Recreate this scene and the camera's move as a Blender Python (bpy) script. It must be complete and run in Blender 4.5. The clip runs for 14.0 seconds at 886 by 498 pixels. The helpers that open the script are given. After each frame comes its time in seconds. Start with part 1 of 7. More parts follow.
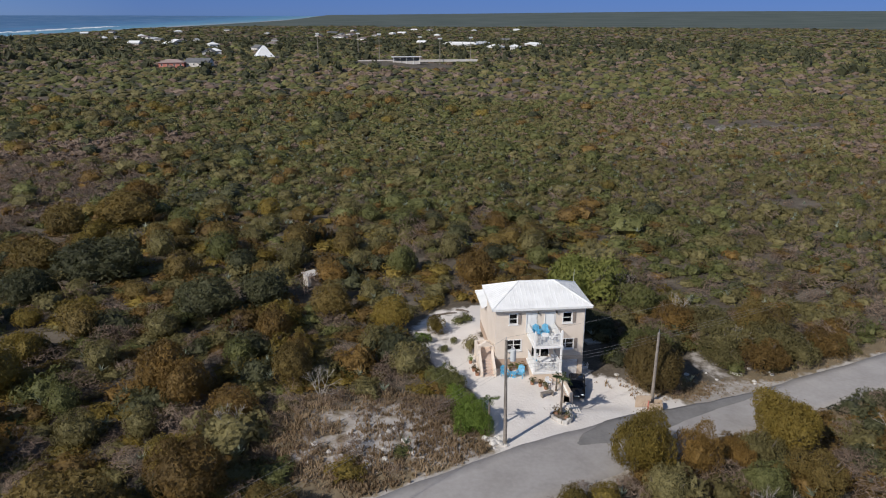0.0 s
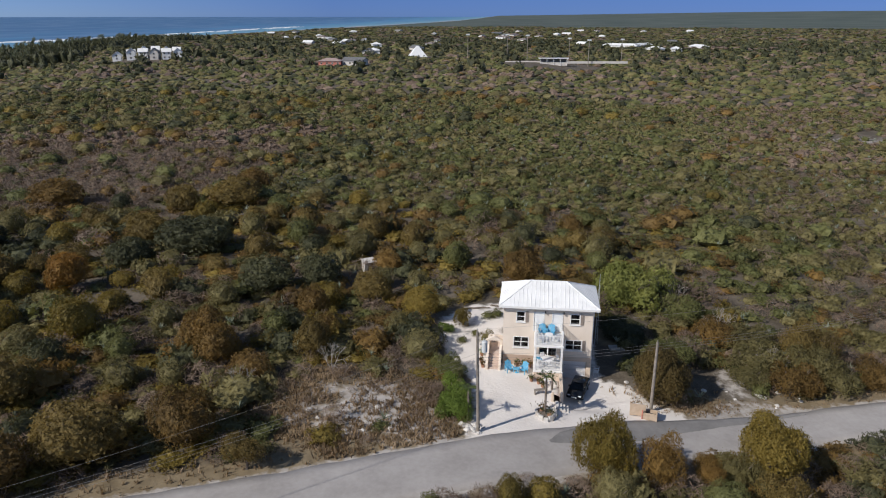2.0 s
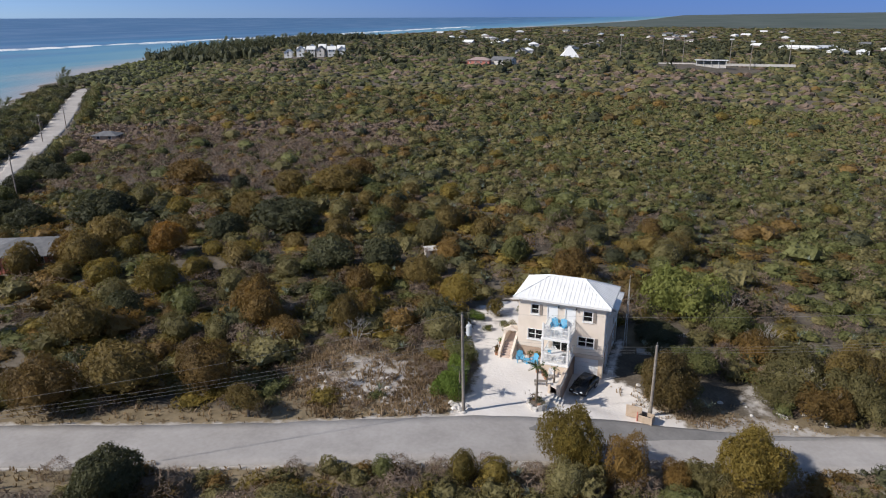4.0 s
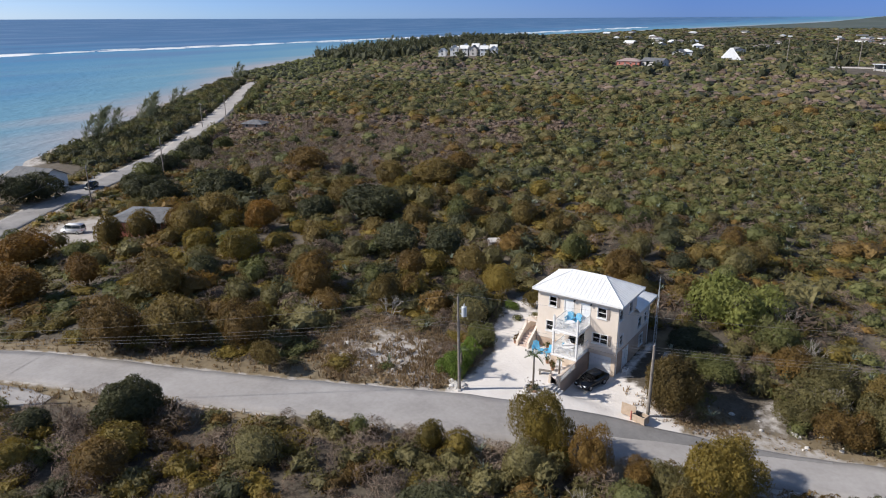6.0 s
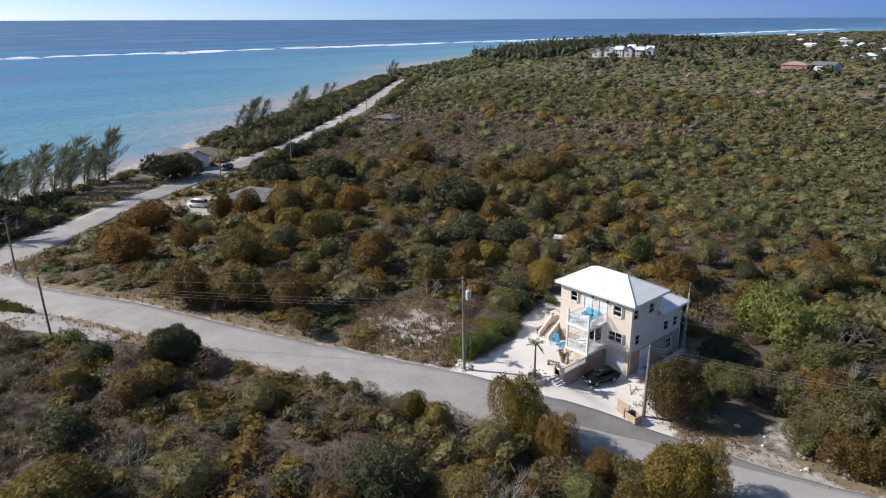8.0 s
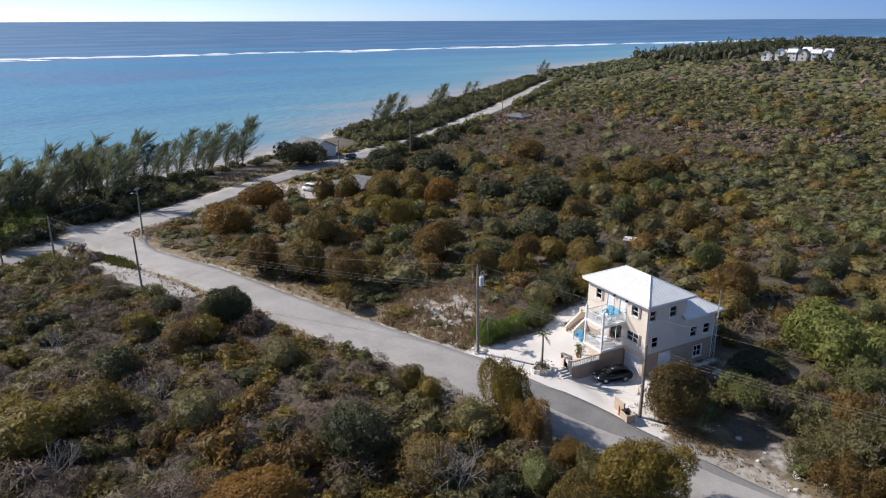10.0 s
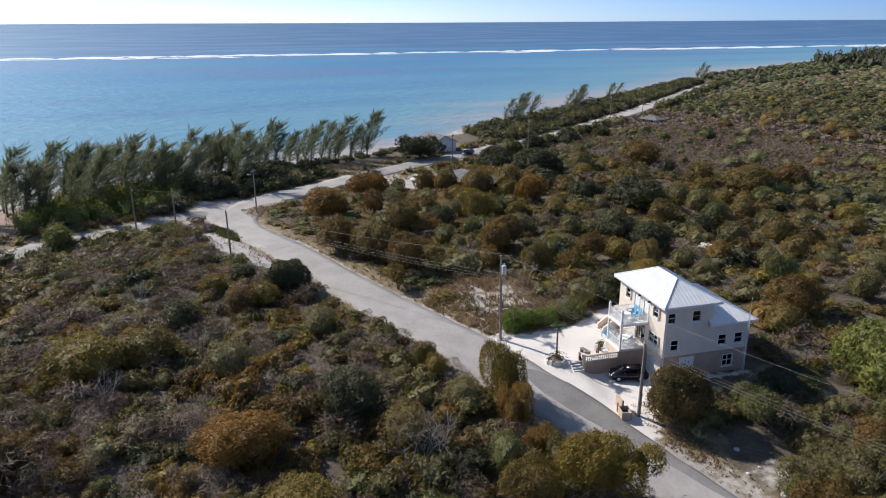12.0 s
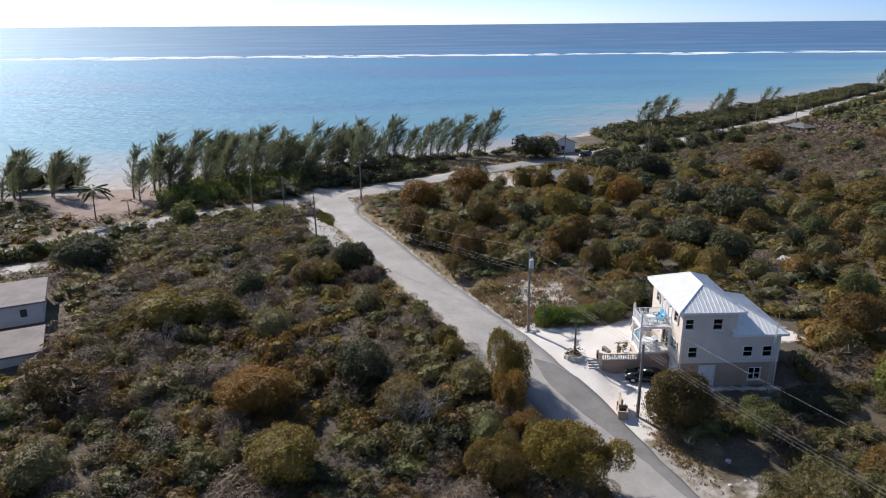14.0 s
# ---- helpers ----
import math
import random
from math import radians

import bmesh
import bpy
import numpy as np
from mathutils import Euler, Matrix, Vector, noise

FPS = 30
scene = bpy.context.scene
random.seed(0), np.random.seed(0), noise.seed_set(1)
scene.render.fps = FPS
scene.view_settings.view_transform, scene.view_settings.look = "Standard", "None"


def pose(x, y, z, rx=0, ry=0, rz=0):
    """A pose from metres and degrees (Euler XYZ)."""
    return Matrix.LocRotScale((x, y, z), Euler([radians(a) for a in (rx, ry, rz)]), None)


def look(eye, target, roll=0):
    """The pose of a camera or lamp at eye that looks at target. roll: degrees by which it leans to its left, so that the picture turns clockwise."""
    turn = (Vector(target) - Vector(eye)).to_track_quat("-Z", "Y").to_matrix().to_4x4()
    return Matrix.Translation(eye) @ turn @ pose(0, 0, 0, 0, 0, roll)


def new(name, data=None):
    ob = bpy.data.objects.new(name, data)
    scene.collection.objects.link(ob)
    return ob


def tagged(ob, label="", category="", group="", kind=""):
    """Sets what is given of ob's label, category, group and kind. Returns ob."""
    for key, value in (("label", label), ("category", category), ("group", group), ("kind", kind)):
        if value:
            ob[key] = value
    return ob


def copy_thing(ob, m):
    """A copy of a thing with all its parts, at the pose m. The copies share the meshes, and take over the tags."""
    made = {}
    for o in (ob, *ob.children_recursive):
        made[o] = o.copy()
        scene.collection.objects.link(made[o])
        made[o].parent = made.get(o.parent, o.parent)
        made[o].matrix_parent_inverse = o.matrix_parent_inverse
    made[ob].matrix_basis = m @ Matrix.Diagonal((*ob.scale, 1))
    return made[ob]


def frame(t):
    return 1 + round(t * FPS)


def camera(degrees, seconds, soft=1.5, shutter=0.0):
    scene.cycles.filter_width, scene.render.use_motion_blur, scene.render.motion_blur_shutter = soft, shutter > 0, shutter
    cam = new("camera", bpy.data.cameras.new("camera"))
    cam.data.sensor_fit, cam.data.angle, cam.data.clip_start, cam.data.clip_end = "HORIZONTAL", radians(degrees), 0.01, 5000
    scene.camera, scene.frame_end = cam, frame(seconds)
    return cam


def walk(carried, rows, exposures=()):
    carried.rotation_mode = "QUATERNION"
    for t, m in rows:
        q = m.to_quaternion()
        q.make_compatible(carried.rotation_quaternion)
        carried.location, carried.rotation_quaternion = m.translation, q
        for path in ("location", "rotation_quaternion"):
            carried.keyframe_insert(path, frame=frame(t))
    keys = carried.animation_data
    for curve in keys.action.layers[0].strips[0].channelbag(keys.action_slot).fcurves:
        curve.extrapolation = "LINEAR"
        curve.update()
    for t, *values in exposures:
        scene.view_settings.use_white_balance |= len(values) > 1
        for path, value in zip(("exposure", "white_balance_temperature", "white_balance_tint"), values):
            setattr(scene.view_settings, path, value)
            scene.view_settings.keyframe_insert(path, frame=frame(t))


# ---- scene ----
cam = camera(64.25, 14.0, soft=1.08)
# seconds, eye, yaw, pitch, roll
PATH = [
    (0.0, -20.56, -62.64, 35.31, -5.82, -18.50, 0.04),
    (0.5, -17.13, -63.86, 35.56, -2.53, -18.49, -0.01),
    (1.0, -13.58, -64.83, 35.72, 0.82, -18.48, -0.05),
    (1.5, -9.99, -65.57, 35.81, 4.19, -18.47, -0.09),
    (2.0, -6.36, -66.08, 35.85, 7.57, -18.46, -0.12),
    (2.5, -2.73, -66.40, 35.84, 10.96, -18.45, -0.15),
    (3.0, 0.90, -66.52, 35.81, 14.33, -18.44, -0.17),
    (3.5, 4.50, -66.45, 35.76, 17.70, -18.42, -0.19),
    (4.0, 8.09, -66.20, 35.69, 21.05, -18.41, -0.21),
    (4.5, 11.64, -65.77, 35.62, 24.39, -18.39, -0.22),
    (5.0, 15.17, -65.14, 35.54, 27.73, -18.38, -0.22),
    (5.5, 18.66, -64.33, 35.46, 31.06, -18.36, -0.22),
    (6.0, 22.10, -63.32, 35.39, 34.39, -18.34, -0.22),
    (6.5, 25.48, -62.11, 35.32, 37.73, -18.32, -0.22),
    (7.0, 28.79, -60.70, 35.25, 41.07, -18.30, -0.22),
    (7.5, 32.02, -59.10, 35.18, 44.43, -18.28, -0.22),
    (8.0, 35.16, -57.30, 35.11, 47.79, -18.25, -0.21),
    (8.5, 38.18, -55.31, 35.04, 51.17, -18.23, -0.21),
    (9.0, 41.08, -53.14, 34.97, 54.55, -18.21, -0.21),
    (9.5, 43.84, -50.82, 34.89, 57.95, -18.18, -0.21),
    (10.0, 46.44, -48.34, 34.81, 61.35, -18.15, -0.21),
    (10.5, 48.90, -45.73, 34.73, 64.75, -18.13, -0.22),
    (11.0, 51.19, -43.00, 34.64, 68.16, -18.10, -0.23),
    (11.5, 53.31, -40.17, 34.56, 71.56, -18.06, -0.25),
    (12.0, 55.27, -37.24, 34.48, 74.95, -18.03, -0.28),
    (12.5, 57.06, -34.22, 34.42, 78.33, -17.99, -0.31),
    (13.0, 58.68, -31.11, 34.39, 81.71, -17.96, -0.36),
    (13.5, 60.14, -27.90, 34.40, 85.08, -17.92, -0.41),
    (14.0, 61.41, -24.56, 34.46, 88.46, -17.87, -0.47),
]
walk(cam, [(t, Matrix.Translation((x, y, z)) @ pose(0, 0, 0, 90 + pitch, 0, yaw) @ pose(0, 0, 0, 0, 0, roll)) for t, x, y, z, yaw, pitch, roll in PATH], [(0.0, 0.08), (3.0, 0.27), (7.0, 0.54), (14.0, 0.6)])

# ---- light ----
SUN_AZ = radians(129.7)      # from +y, counter-clockwise
SUN_EL = radians(36.5)
SUN_DIR = Vector((-math.sin(SUN_AZ) * math.cos(SUN_EL), math.cos(SUN_AZ) * math.cos(SUN_EL), math.sin(SUN_EL)))
world = bpy.data.worlds.new("sky")
scene.world = world
world.use_nodes = True
wn, wl = world.node_tree.nodes, world.node_tree.links
sky = wn.new("ShaderNodeTexSky")
sky.sky_type = "NISHITA"
sky.sun_disc = False
sky.sun_elevation = SUN_EL
sky.sun_rotation = -SUN_AZ
sky.altitude = 200
sky.air_density = 0.5
sky.dust_density = 0.1
sky.ozone_density = 3.0
tone = wn.new("ShaderNodeMix")
tone.data_type, tone.blend_type = "RGBA", "MULTIPLY"
tone.inputs["Factor"].default_value = 1.0
tone.inputs["B"].default_value = (0.99, 0.94, 0.92, 1)
wl.new(sky.outputs[0], tone.inputs["A"])
# deeper blue low over the sea, turning pale and hazy towards the sun
where = wn.new("ShaderNodeTexCoord")
split = wn.new("ShaderNodeSeparateXYZ")
wl.new(where.outputs["Generated"], split.inputs[0])
sunward = wn.new("ShaderNodeVectorMath")
sunward.operation = "DOT_PRODUCT"
wl.new(where.outputs["Generated"], sunward.inputs[0])
sunward.inputs[1].default_value = (-math.sin(SUN_AZ), math.cos(SUN_AZ), 0)
facing = wn.new("ShaderNodeMapRange")
facing.inputs["From Min"].default_value = -1.0
wl.new(sunward.outputs["Value"], facing.inputs["Value"])
low_sky = wn.new("ShaderNodeValToRGB")
for at, c in ((0.3, (0.125, 0.19, 0.4)), (0.6, (0.32, 0.41, 0.6)), (0.82, (0.56, 0.57, 0.63))):
    low_sky.color_ramp.elements.new(at).color = (*c, 1)
low_sky.color_ramp.elements[0].color = (0.096, 0.15, 0.33, 1)
low_sky.color_ramp.elements[4].color = (0.66, 0.66, 0.7, 1)
wl.new(facing.outputs[0], low_sky.inputs[0])
climb = wn.new("ShaderNodeMapRange")
climb.interpolation_type = "SMOOTHSTEP"
climb.inputs["From Max"].default_value = 0.34
wl.new(split.outputs["Z"], climb.inputs["Value"])
fade = wn.new("ShaderNodeMix")
fade.data_type = "RGBA"
wl.new(climb.outputs[0], fade.inputs["Factor"])
wl.new(low_sky.outputs[0], fade.inputs["A"])
fade.inputs["B"].default_value = (1.0, 0.95, 0.86, 1)
deep = wn.new("ShaderNodeMix")
deep.data_type, deep.blend_type = "RGBA", "MULTIPLY"
deep.inputs["Factor"].default_value = 1.0
wl.new(tone.outputs["Result"], deep.inputs["A"])
wl.new(fade.outputs["Result"], deep.inputs["B"])
wl.new(deep.outputs["Result"], wn["Background"].inputs[0])
wn["Background"].inputs[1].default_value = 0.16
sun_data = bpy.data.lights.new("sun", "SUN")
sun_data.energy = 3.9
sun_data.angle = radians(0.53)
sun_data.color = (1.0, 0.945, 0.875)
sun = new("sun", sun_data)
sun.matrix_world = look(SUN_DIR * 100, (0, 0, 0))


# ---- mesh helpers ----
def link_nodes(tree, a, b):
    tree.links.new(a, b)


def part(name, bm, material, parent=None, label="", smooth=False):
    """Links a bmesh as one mesh object, under a thing or a part."""
    me = bpy.data.meshes.new(name)
    bmesh.ops.recalc_face_normals(bm, faces=bm.faces)
    bm.to_mesh(me)
    bm.free()
    if smooth:
        me.polygons.foreach_set("use_smooth", np.ones(len(me.polygons), dtype=bool))
    me.materials.append(material)
    ob = new(name, me)
    if parent is not None:
        ob.parent = parent
    if label:
        ob["label"] = label
    return ob


def shared(name, me, parent, m):
    """One more object on a mesh that others use too."""
    ob = new(name, me)
    ob.parent = parent
    ob.matrix_basis = m
    return ob


def thing(name, label, category, at=(0, 0, 0), turn=0.0, group="", kind=""):
    ob = new(name)
    ob.empty_display_size = 0.2
    ob.matrix_basis = pose(*at, 0, 0, turn)
    return tagged(ob, label, category, group, kind)


def box(bm, x0, y0, z0, x1, y1, z1):
    m = Matrix.LocRotScale(((x0 + x1) / 2, (y0 + y1) / 2, (z0 + z1) / 2), None, (abs(x1 - x0), abs(y1 - y0), abs(z1 - z0)))
    return bmesh.ops.create_cube(bm, size=1, matrix=m)["verts"]


def soft_box(bm, x0, y0, z0, x1, y1, z1, r=0.02):
    verts = box(bm, x0, y0, z0, x1, y1, z1)
    edges = list({e for v in verts for e in v.link_edges})
    bmesh.ops.bevel(bm, geom=edges, offset=r, segments=1, affect="EDGES")


def rod(bm, p, q, r0, r1=None, n=8):
    """A round bar from p to q."""
    p, q = Vector(p), Vector(q)
    d = q - p
    m = Matrix.Translation((p + q) / 2) @ d.to_track_quat("Z", "Y").to_matrix().to_4x4()
    bmesh.ops.create_cone(bm, cap_ends=True, segments=n, radius1=r0, radius2=r0 if r1 is None else r1, depth=d.length, matrix=m)


def ball(bm, c, r, sub=2, scale=(1, 1, 1)):
    m = Matrix.Translation(c) @ Matrix.Diagonal((*scale, 1))
    bmesh.ops.create_icosphere(bm, subdivisions=sub, radius=r, matrix=m)


def face(bm, *points):
    return bm.faces.new([bm.verts.new(p) for p in points])


def slab(bm, points, thick):
    """A flat plate: the points above, thick metres of depth below."""
    top = [bm.verts.new(p) for p in points]
    low = [bm.verts.new((p[0], p[1], p[2] - thick)) for p in points]
    bm.faces.new(top)
    bm.faces.new(low[::-1])
    for i in range(len(points)):
        j = (i + 1) % len(points)
        bm.faces.new((top[i], low[i], low[j], top[j]))


def pierced(bm, u0, u1, z0, z1, holes, put):
    """A wall of boxes round its openings. put(u0, u1, z0, z1) adds one box."""
    us = sorted({u0, u1, *(h[0] for h in holes), *(h[1] for h in holes)})
    zs = sorted({z0, z1, *(h[2] for h in holes), *(h[3] for h in holes)})
    for a, b in zip(us, us[1:]):
        run = None
        for c, d in zip(zs, zs[1:]):
            inside = any(h[0] < (a + b) / 2 < h[1] and h[2] < (c + d) / 2 < h[3] for h in holes)
            if inside:
                if run:
                    put(a, b, *run)
                run = None
            else:
                run = (run[0], d) if run else (c, d)
        if run:
            put(a, b, *run)


def bulk(name, verts, quads, material, smooth=False):
    """A large mesh from arrays of places and of faces with equally many corners."""
    me = bpy.data.meshes.new(name)
    n, (k, c) = len(verts), quads.shape
    soft_normals = verts[:, 3:6] if verts.shape[1] >= 6 else None
    tones = verts[:, 6] if verts.shape[1] == 7 else None
    verts = verts[:, :3]
    me.vertices.add(n)
    me.vertices.foreach_set("co", np.ascontiguousarray(verts, dtype=np.float32).ravel())
    me.loops.add(c * k)
    me.loops.foreach_set("vertex_index", np.ascontiguousarray(quads, dtype=np.int32).ravel())
    me.polygons.add(k)
    me.polygons.foreach_set("loop_start", np.arange(0, c * k, c, dtype=np.int32))
    me.polygons.foreach_set("use_smooth", np.full(k, smooth, dtype=bool))
    me.update(calc_edges=True)
    me.validate()
    if soft_normals is not None:
        # leaves take the rounded shading of their clump
        a = me.attributes.new("custom_normal", "FLOAT_VECTOR", "POINT")
        a.data.foreach_set("vector", np.ascontiguousarray(soft_normals, dtype=np.float32).ravel())
    if tones is not None:
        # each plant has a tone of its own
        a = me.attributes.new("tone", "FLOAT", "POINT")
        a.data.foreach_set("value", np.ascontiguousarray(tones, dtype=np.float32))
    me.materials.append(material)
    return me


# ---- materials ----
def material(name, colours, scale=1.0, rough=0.7, bump=0.0, bump_scale=None, metal=0.0, spec=0.4, detail=6.0, space="Object", island=0.0, per_object=0.0, fine=0.0):
    """A grained surface: a ramp of colours over noise at two scales, with relief."""
    m = bpy.data.materials.new(name)
    m.use_nodes = True
    t = m.node_tree
    n, p = t.nodes, t.nodes["Principled BSDF"]
    if space == "World":
        co = n.new("ShaderNodeNewGeometry").outputs["Position"]
    else:
        co = n.new("ShaderNodeTexCoord").outputs[space]
    noise_a = n.new("ShaderNodeTexNoise")
    noise_a.inputs["Scale"].default_value = scale
    noise_a.inputs["Detail"].default_value = detail
    noise_a.inputs["Roughness"].default_value = 0.6
    link_nodes(t, co, noise_a.inputs["Vector"])
    value = noise_a.outputs["Fac"]
    if fine:
        noise_b = n.new("ShaderNodeTexNoise")
        noise_b.inputs["Scale"].default_value = scale * 11
        noise_b.inputs["Detail"].default_value = 4
        link_nodes(t, co, noise_b.inputs["Vector"])
        mix = n.new("ShaderNodeMath")
        mix.operation = "MULTIPLY_ADD"
        link_nodes(t, noise_b.outputs["Fac"], mix.inputs[0])
        mix.inputs[1].default_value = fine
        link_nodes(t, value, mix.inputs[2])
        off = n.new("ShaderNodeMath")
        off.operation = "SUBTRACT"
        link_nodes(t, mix.outputs[0], off.inputs[0])
        off.inputs[1].default_value = fine * 0.5
        value = off.outputs[0]
    for amount, source in ((island, "island"), (per_object, "object")):
        if amount:
            if source == "island":
                out = n.new("ShaderNodeNewGeometry").outputs["Random Per Island"]
            else:
                out = n.new("ShaderNodeObjectInfo").outputs["Random"]
            add = n.new("ShaderNodeMath")
            add.operation = "MULTIPLY_ADD"
            link_nodes(t, out, add.inputs[0])
            add.inputs[1].default_value = amount
            link_nodes(t, value, add.inputs[2])
            off = n.new("ShaderNodeMath")
            off.operation = "SUBTRACT"
            link_nodes(t, add.outputs[0], off.inputs[0])
            off.inputs[1].default_value = amount * 0.5
            value = off.outputs[0]
    ramp = n.new("ShaderNodeValToRGB")
    lo, hi = 0.3, 0.7
    while len(ramp.color_ramp.elements) < len(colours):
        ramp.color_ramp.elements.new(0.5)
    for i, c in enumerate(colours):
        e = ramp.color_ramp.elements[i]
        e.position = lo + (hi - lo) * i / max(1, len(colours) - 1)
        e.color = (*c, 1)
    link_nodes(t, value, ramp.inputs[0])
    link_nodes(t, ramp.outputs[0], p.inputs["Base Color"])
    p.inputs["Roughness"].default_value = rough
    p.inputs["Metallic"].default_value = metal
    p.inputs["Specular IOR Level"].default_value = spec
    if bump:
        relief = n.new("ShaderNodeTexNoise")
        relief.inputs["Scale"].default_value = bump_scale or scale * 6
        relief.inputs["Detail"].default_value = 5
        link_nodes(t, co, relief.inputs["Vector"])
        b = n.new("ShaderNodeBump")
        b.inputs["Strength"].default_value = 1.0
        b.inputs["Distance"].default_value = bump
        link_nodes(t, relief.outputs["Fac"], b.inputs["Height"])
        link_nodes(t, b.outputs[0], p.inputs["Normal"])
    return m


def nudge(m, out, amount):
    """Shifts a material's place on its colour ramp by a value between 0 and 1."""
    t = m.node_tree
    n = t.nodes
    ramp = next(x for x in n if x.type == "VALTORGB")
    add = n.new("ShaderNodeMath")
    add.operation = "MULTIPLY_ADD"
    link_nodes(t, out, add.inputs[0])
    add.inputs[1].default_value = amount
    link_nodes(t, ramp.inputs[0].links[0].from_socket, add.inputs[2])
    off = n.new("ShaderNodeMath")
    off.operation = "SUBTRACT"
    link_nodes(t, add.outputs[0], off.inputs[0])
    off.inputs[1].default_value = amount * 0.5
    link_nodes(t, off.outputs[0], ramp.inputs[0])


def leaf_material(name, colours, scale=0.16, island=0.06, through_leaf=0.12, lace=0.46, lace_scale=19.0, grain=13.0, grain_amount=0.24, tone=0.24, bump=0.06):
    """Foliage: a tone for each plant, leaf-sized light and dark within it, and light shining through."""
    m = material(name, colours, scale=scale, rough=0.6, spec=0.22, detail=1.0, space="World", island=island, bump=bump, bump_scale=grain * 0.55, fine=0.0)
    t = m.node_tree
    n, p = t.nodes, t.nodes["Principled BSDF"]
    co = n.new("ShaderNodeNewGeometry").outputs["Position"]
    tex = n.new("ShaderNodeTexNoise")
    tex.inputs["Scale"].default_value = grain
    tex.inputs["Detail"].default_value = 2
    link_nodes(t, co, tex.inputs["Vector"])
    nudge(m, tex.outputs["Fac"], grain_amount * 1.6)
    own = n.new("ShaderNodeAttribute")
    own.attribute_name = "tone"
    nudge(m, own.outputs["Fac"], tone)
    tr = n.new("ShaderNodeBsdfTranslucent")
    ramp = next(x for x in n if x.type == "VALTORGB")
    warm = n.new("ShaderNodeMix")
    warm.data_type, warm.blend_type = "RGBA", "MULTIPLY"
    warm.inputs["Factor"].default_value = 1.0
    link_nodes(t, ramp.outputs[0], warm.inputs["A"])
    warm.inputs["B"].default_value = (1.15, 1.1, 0.75, 1)
    link_nodes(t, warm.outputs["Result"], tr.inputs["Color"])
    mix = n.new("ShaderNodeMixShader")
    mix.inputs[0].default_value = through_leaf
    link_nodes(t, p.outputs[0], mix.inputs[1])
    link_nodes(t, tr.outputs[0], mix.inputs[2])
    if lace:
        # gaps between the leaves of a spray
        holes = n.new("ShaderNodeTexNoise")
        holes.inputs["Scale"].default_value = lace_scale
        holes.inputs["Detail"].default_value = 1.0
        link_nodes(t, co, holes.inputs["Vector"])
        cut = n.new("ShaderNodeMath")
        cut.operation = "GREATER_THAN"
        cut.inputs[1].default_value = lace
        link_nodes(t, holes.outputs["Fac"], cut.inputs[0])
        air = n.new("ShaderNodeBsdfTransparent")
        whole = n.new("ShaderNodeMixShader")
        link_nodes(t, cut.outputs[0], whole.inputs[0])
        link_nodes(t, air.outputs[0], whole.inputs[1])
        link_nodes(t, mix.outputs[0], whole.inputs[2])
        link_nodes(t, whole.outputs[0], n["Material Output"].inputs["Surface"])
    else:
        link_nodes(t, mix.outputs[0], n["Material Output"].inputs["Surface"])
    return m


M_WALL = material("cream_render", [(0.655, 0.56, 0.465), (0.7, 0.605, 0.51), (0.735, 0.64, 0.545)], 0.6, 0.85, 0.004, 60, fine=0.3)
M_BASE = material("tan_render", [(0.37, 0.27, 0.20), (0.43, 0.31, 0.23), (0.47, 0.35, 0.265)], 0.7, 0.88, 0.005, 60, fine=0.3)
M_TRIM = material("white_paint", [(0.72, 0.71, 0.69), (0.8, 0.79, 0.77)], 2.0, 0.5, 0.0, spec=0.4)
M_ROOF = material("white_metal_roof", [(0.70, 0.70, 0.69), (0.78, 0.78, 0.77), (0.82, 0.82, 0.81)], 0.8, 0.42, 0.002, 9, spec=0.5, fine=0.3)
M_PEACH = material("peach_render", [(0.6, 0.48, 0.37), (0.68, 0.56, 0.45)], 1.2, 0.85, 0.004, 50, fine=0.3)
M_STEP = material("pink_step_tile", [(0.48, 0.37, 0.31), (0.58, 0.47, 0.4)], 2.2, 0.7, 0.003, 40, per_object=0.2)
M_DOOR = material("door_white", [(0.74, 0.74, 0.73), (0.8, 0.8, 0.79)], 1.5, 0.45)
M_GARAGE = material("garage_white", [(0.76, 0.76, 0.76), (0.82, 0.82, 0.82)], 1.5, 0.5)
M_SHUTTER = material("shutter_taupe", [(0.24, 0.2, 0.17), (0.3, 0.25, 0.21)], 3.0, 0.6)
M_DARK = material("dark_metal", [(0.025, 0.025, 0.027), (0.05, 0.05, 0.05)], 4.0, 0.5)
M_INSIDE = material("inside_plaster", [(0.2, 0.19, 0.17), (0.28, 0.26, 0.24)], 1.0, 0.9)
M_BLUE = material("blue_plastic", [(0.09, 0.34, 0.54), (0.13, 0.42, 0.62)], 3.0, 0.45)
M_PLASTIC = material("white_plastic", [(0.74, 0.74, 0.75), (0.82, 0.82, 0.82)], 3.0, 0.4)
M_PLY = material("tan_plywood", [(0.4, 0.3, 0.215), (0.48, 0.375, 0.28), (0.53, 0.42, 0.32)], 2.2, 0.8, 0.002, 20, fine=0.4)
M_CONCRETE = material("concrete", [(0.34, 0.32, 0.29), (0.44, 0.41, 0.37), (0.5, 0.47, 0.43)], 1.6, 0.9, 0.008, 25, fine=0.5)
M_STEP_PALE = material("pale_step", [(0.6, 0.56, 0.51), (0.7, 0.66, 0.61)], 2.0, 0.85, 0.004, 30, fine=0.4)
M_POLE = material("weathered_pole", [(0.16, 0.135, 0.11), (0.23, 0.2, 0.17), (0.3, 0.265, 0.23)], 3.0, 0.85, 0.004, 40, fine=0.5)
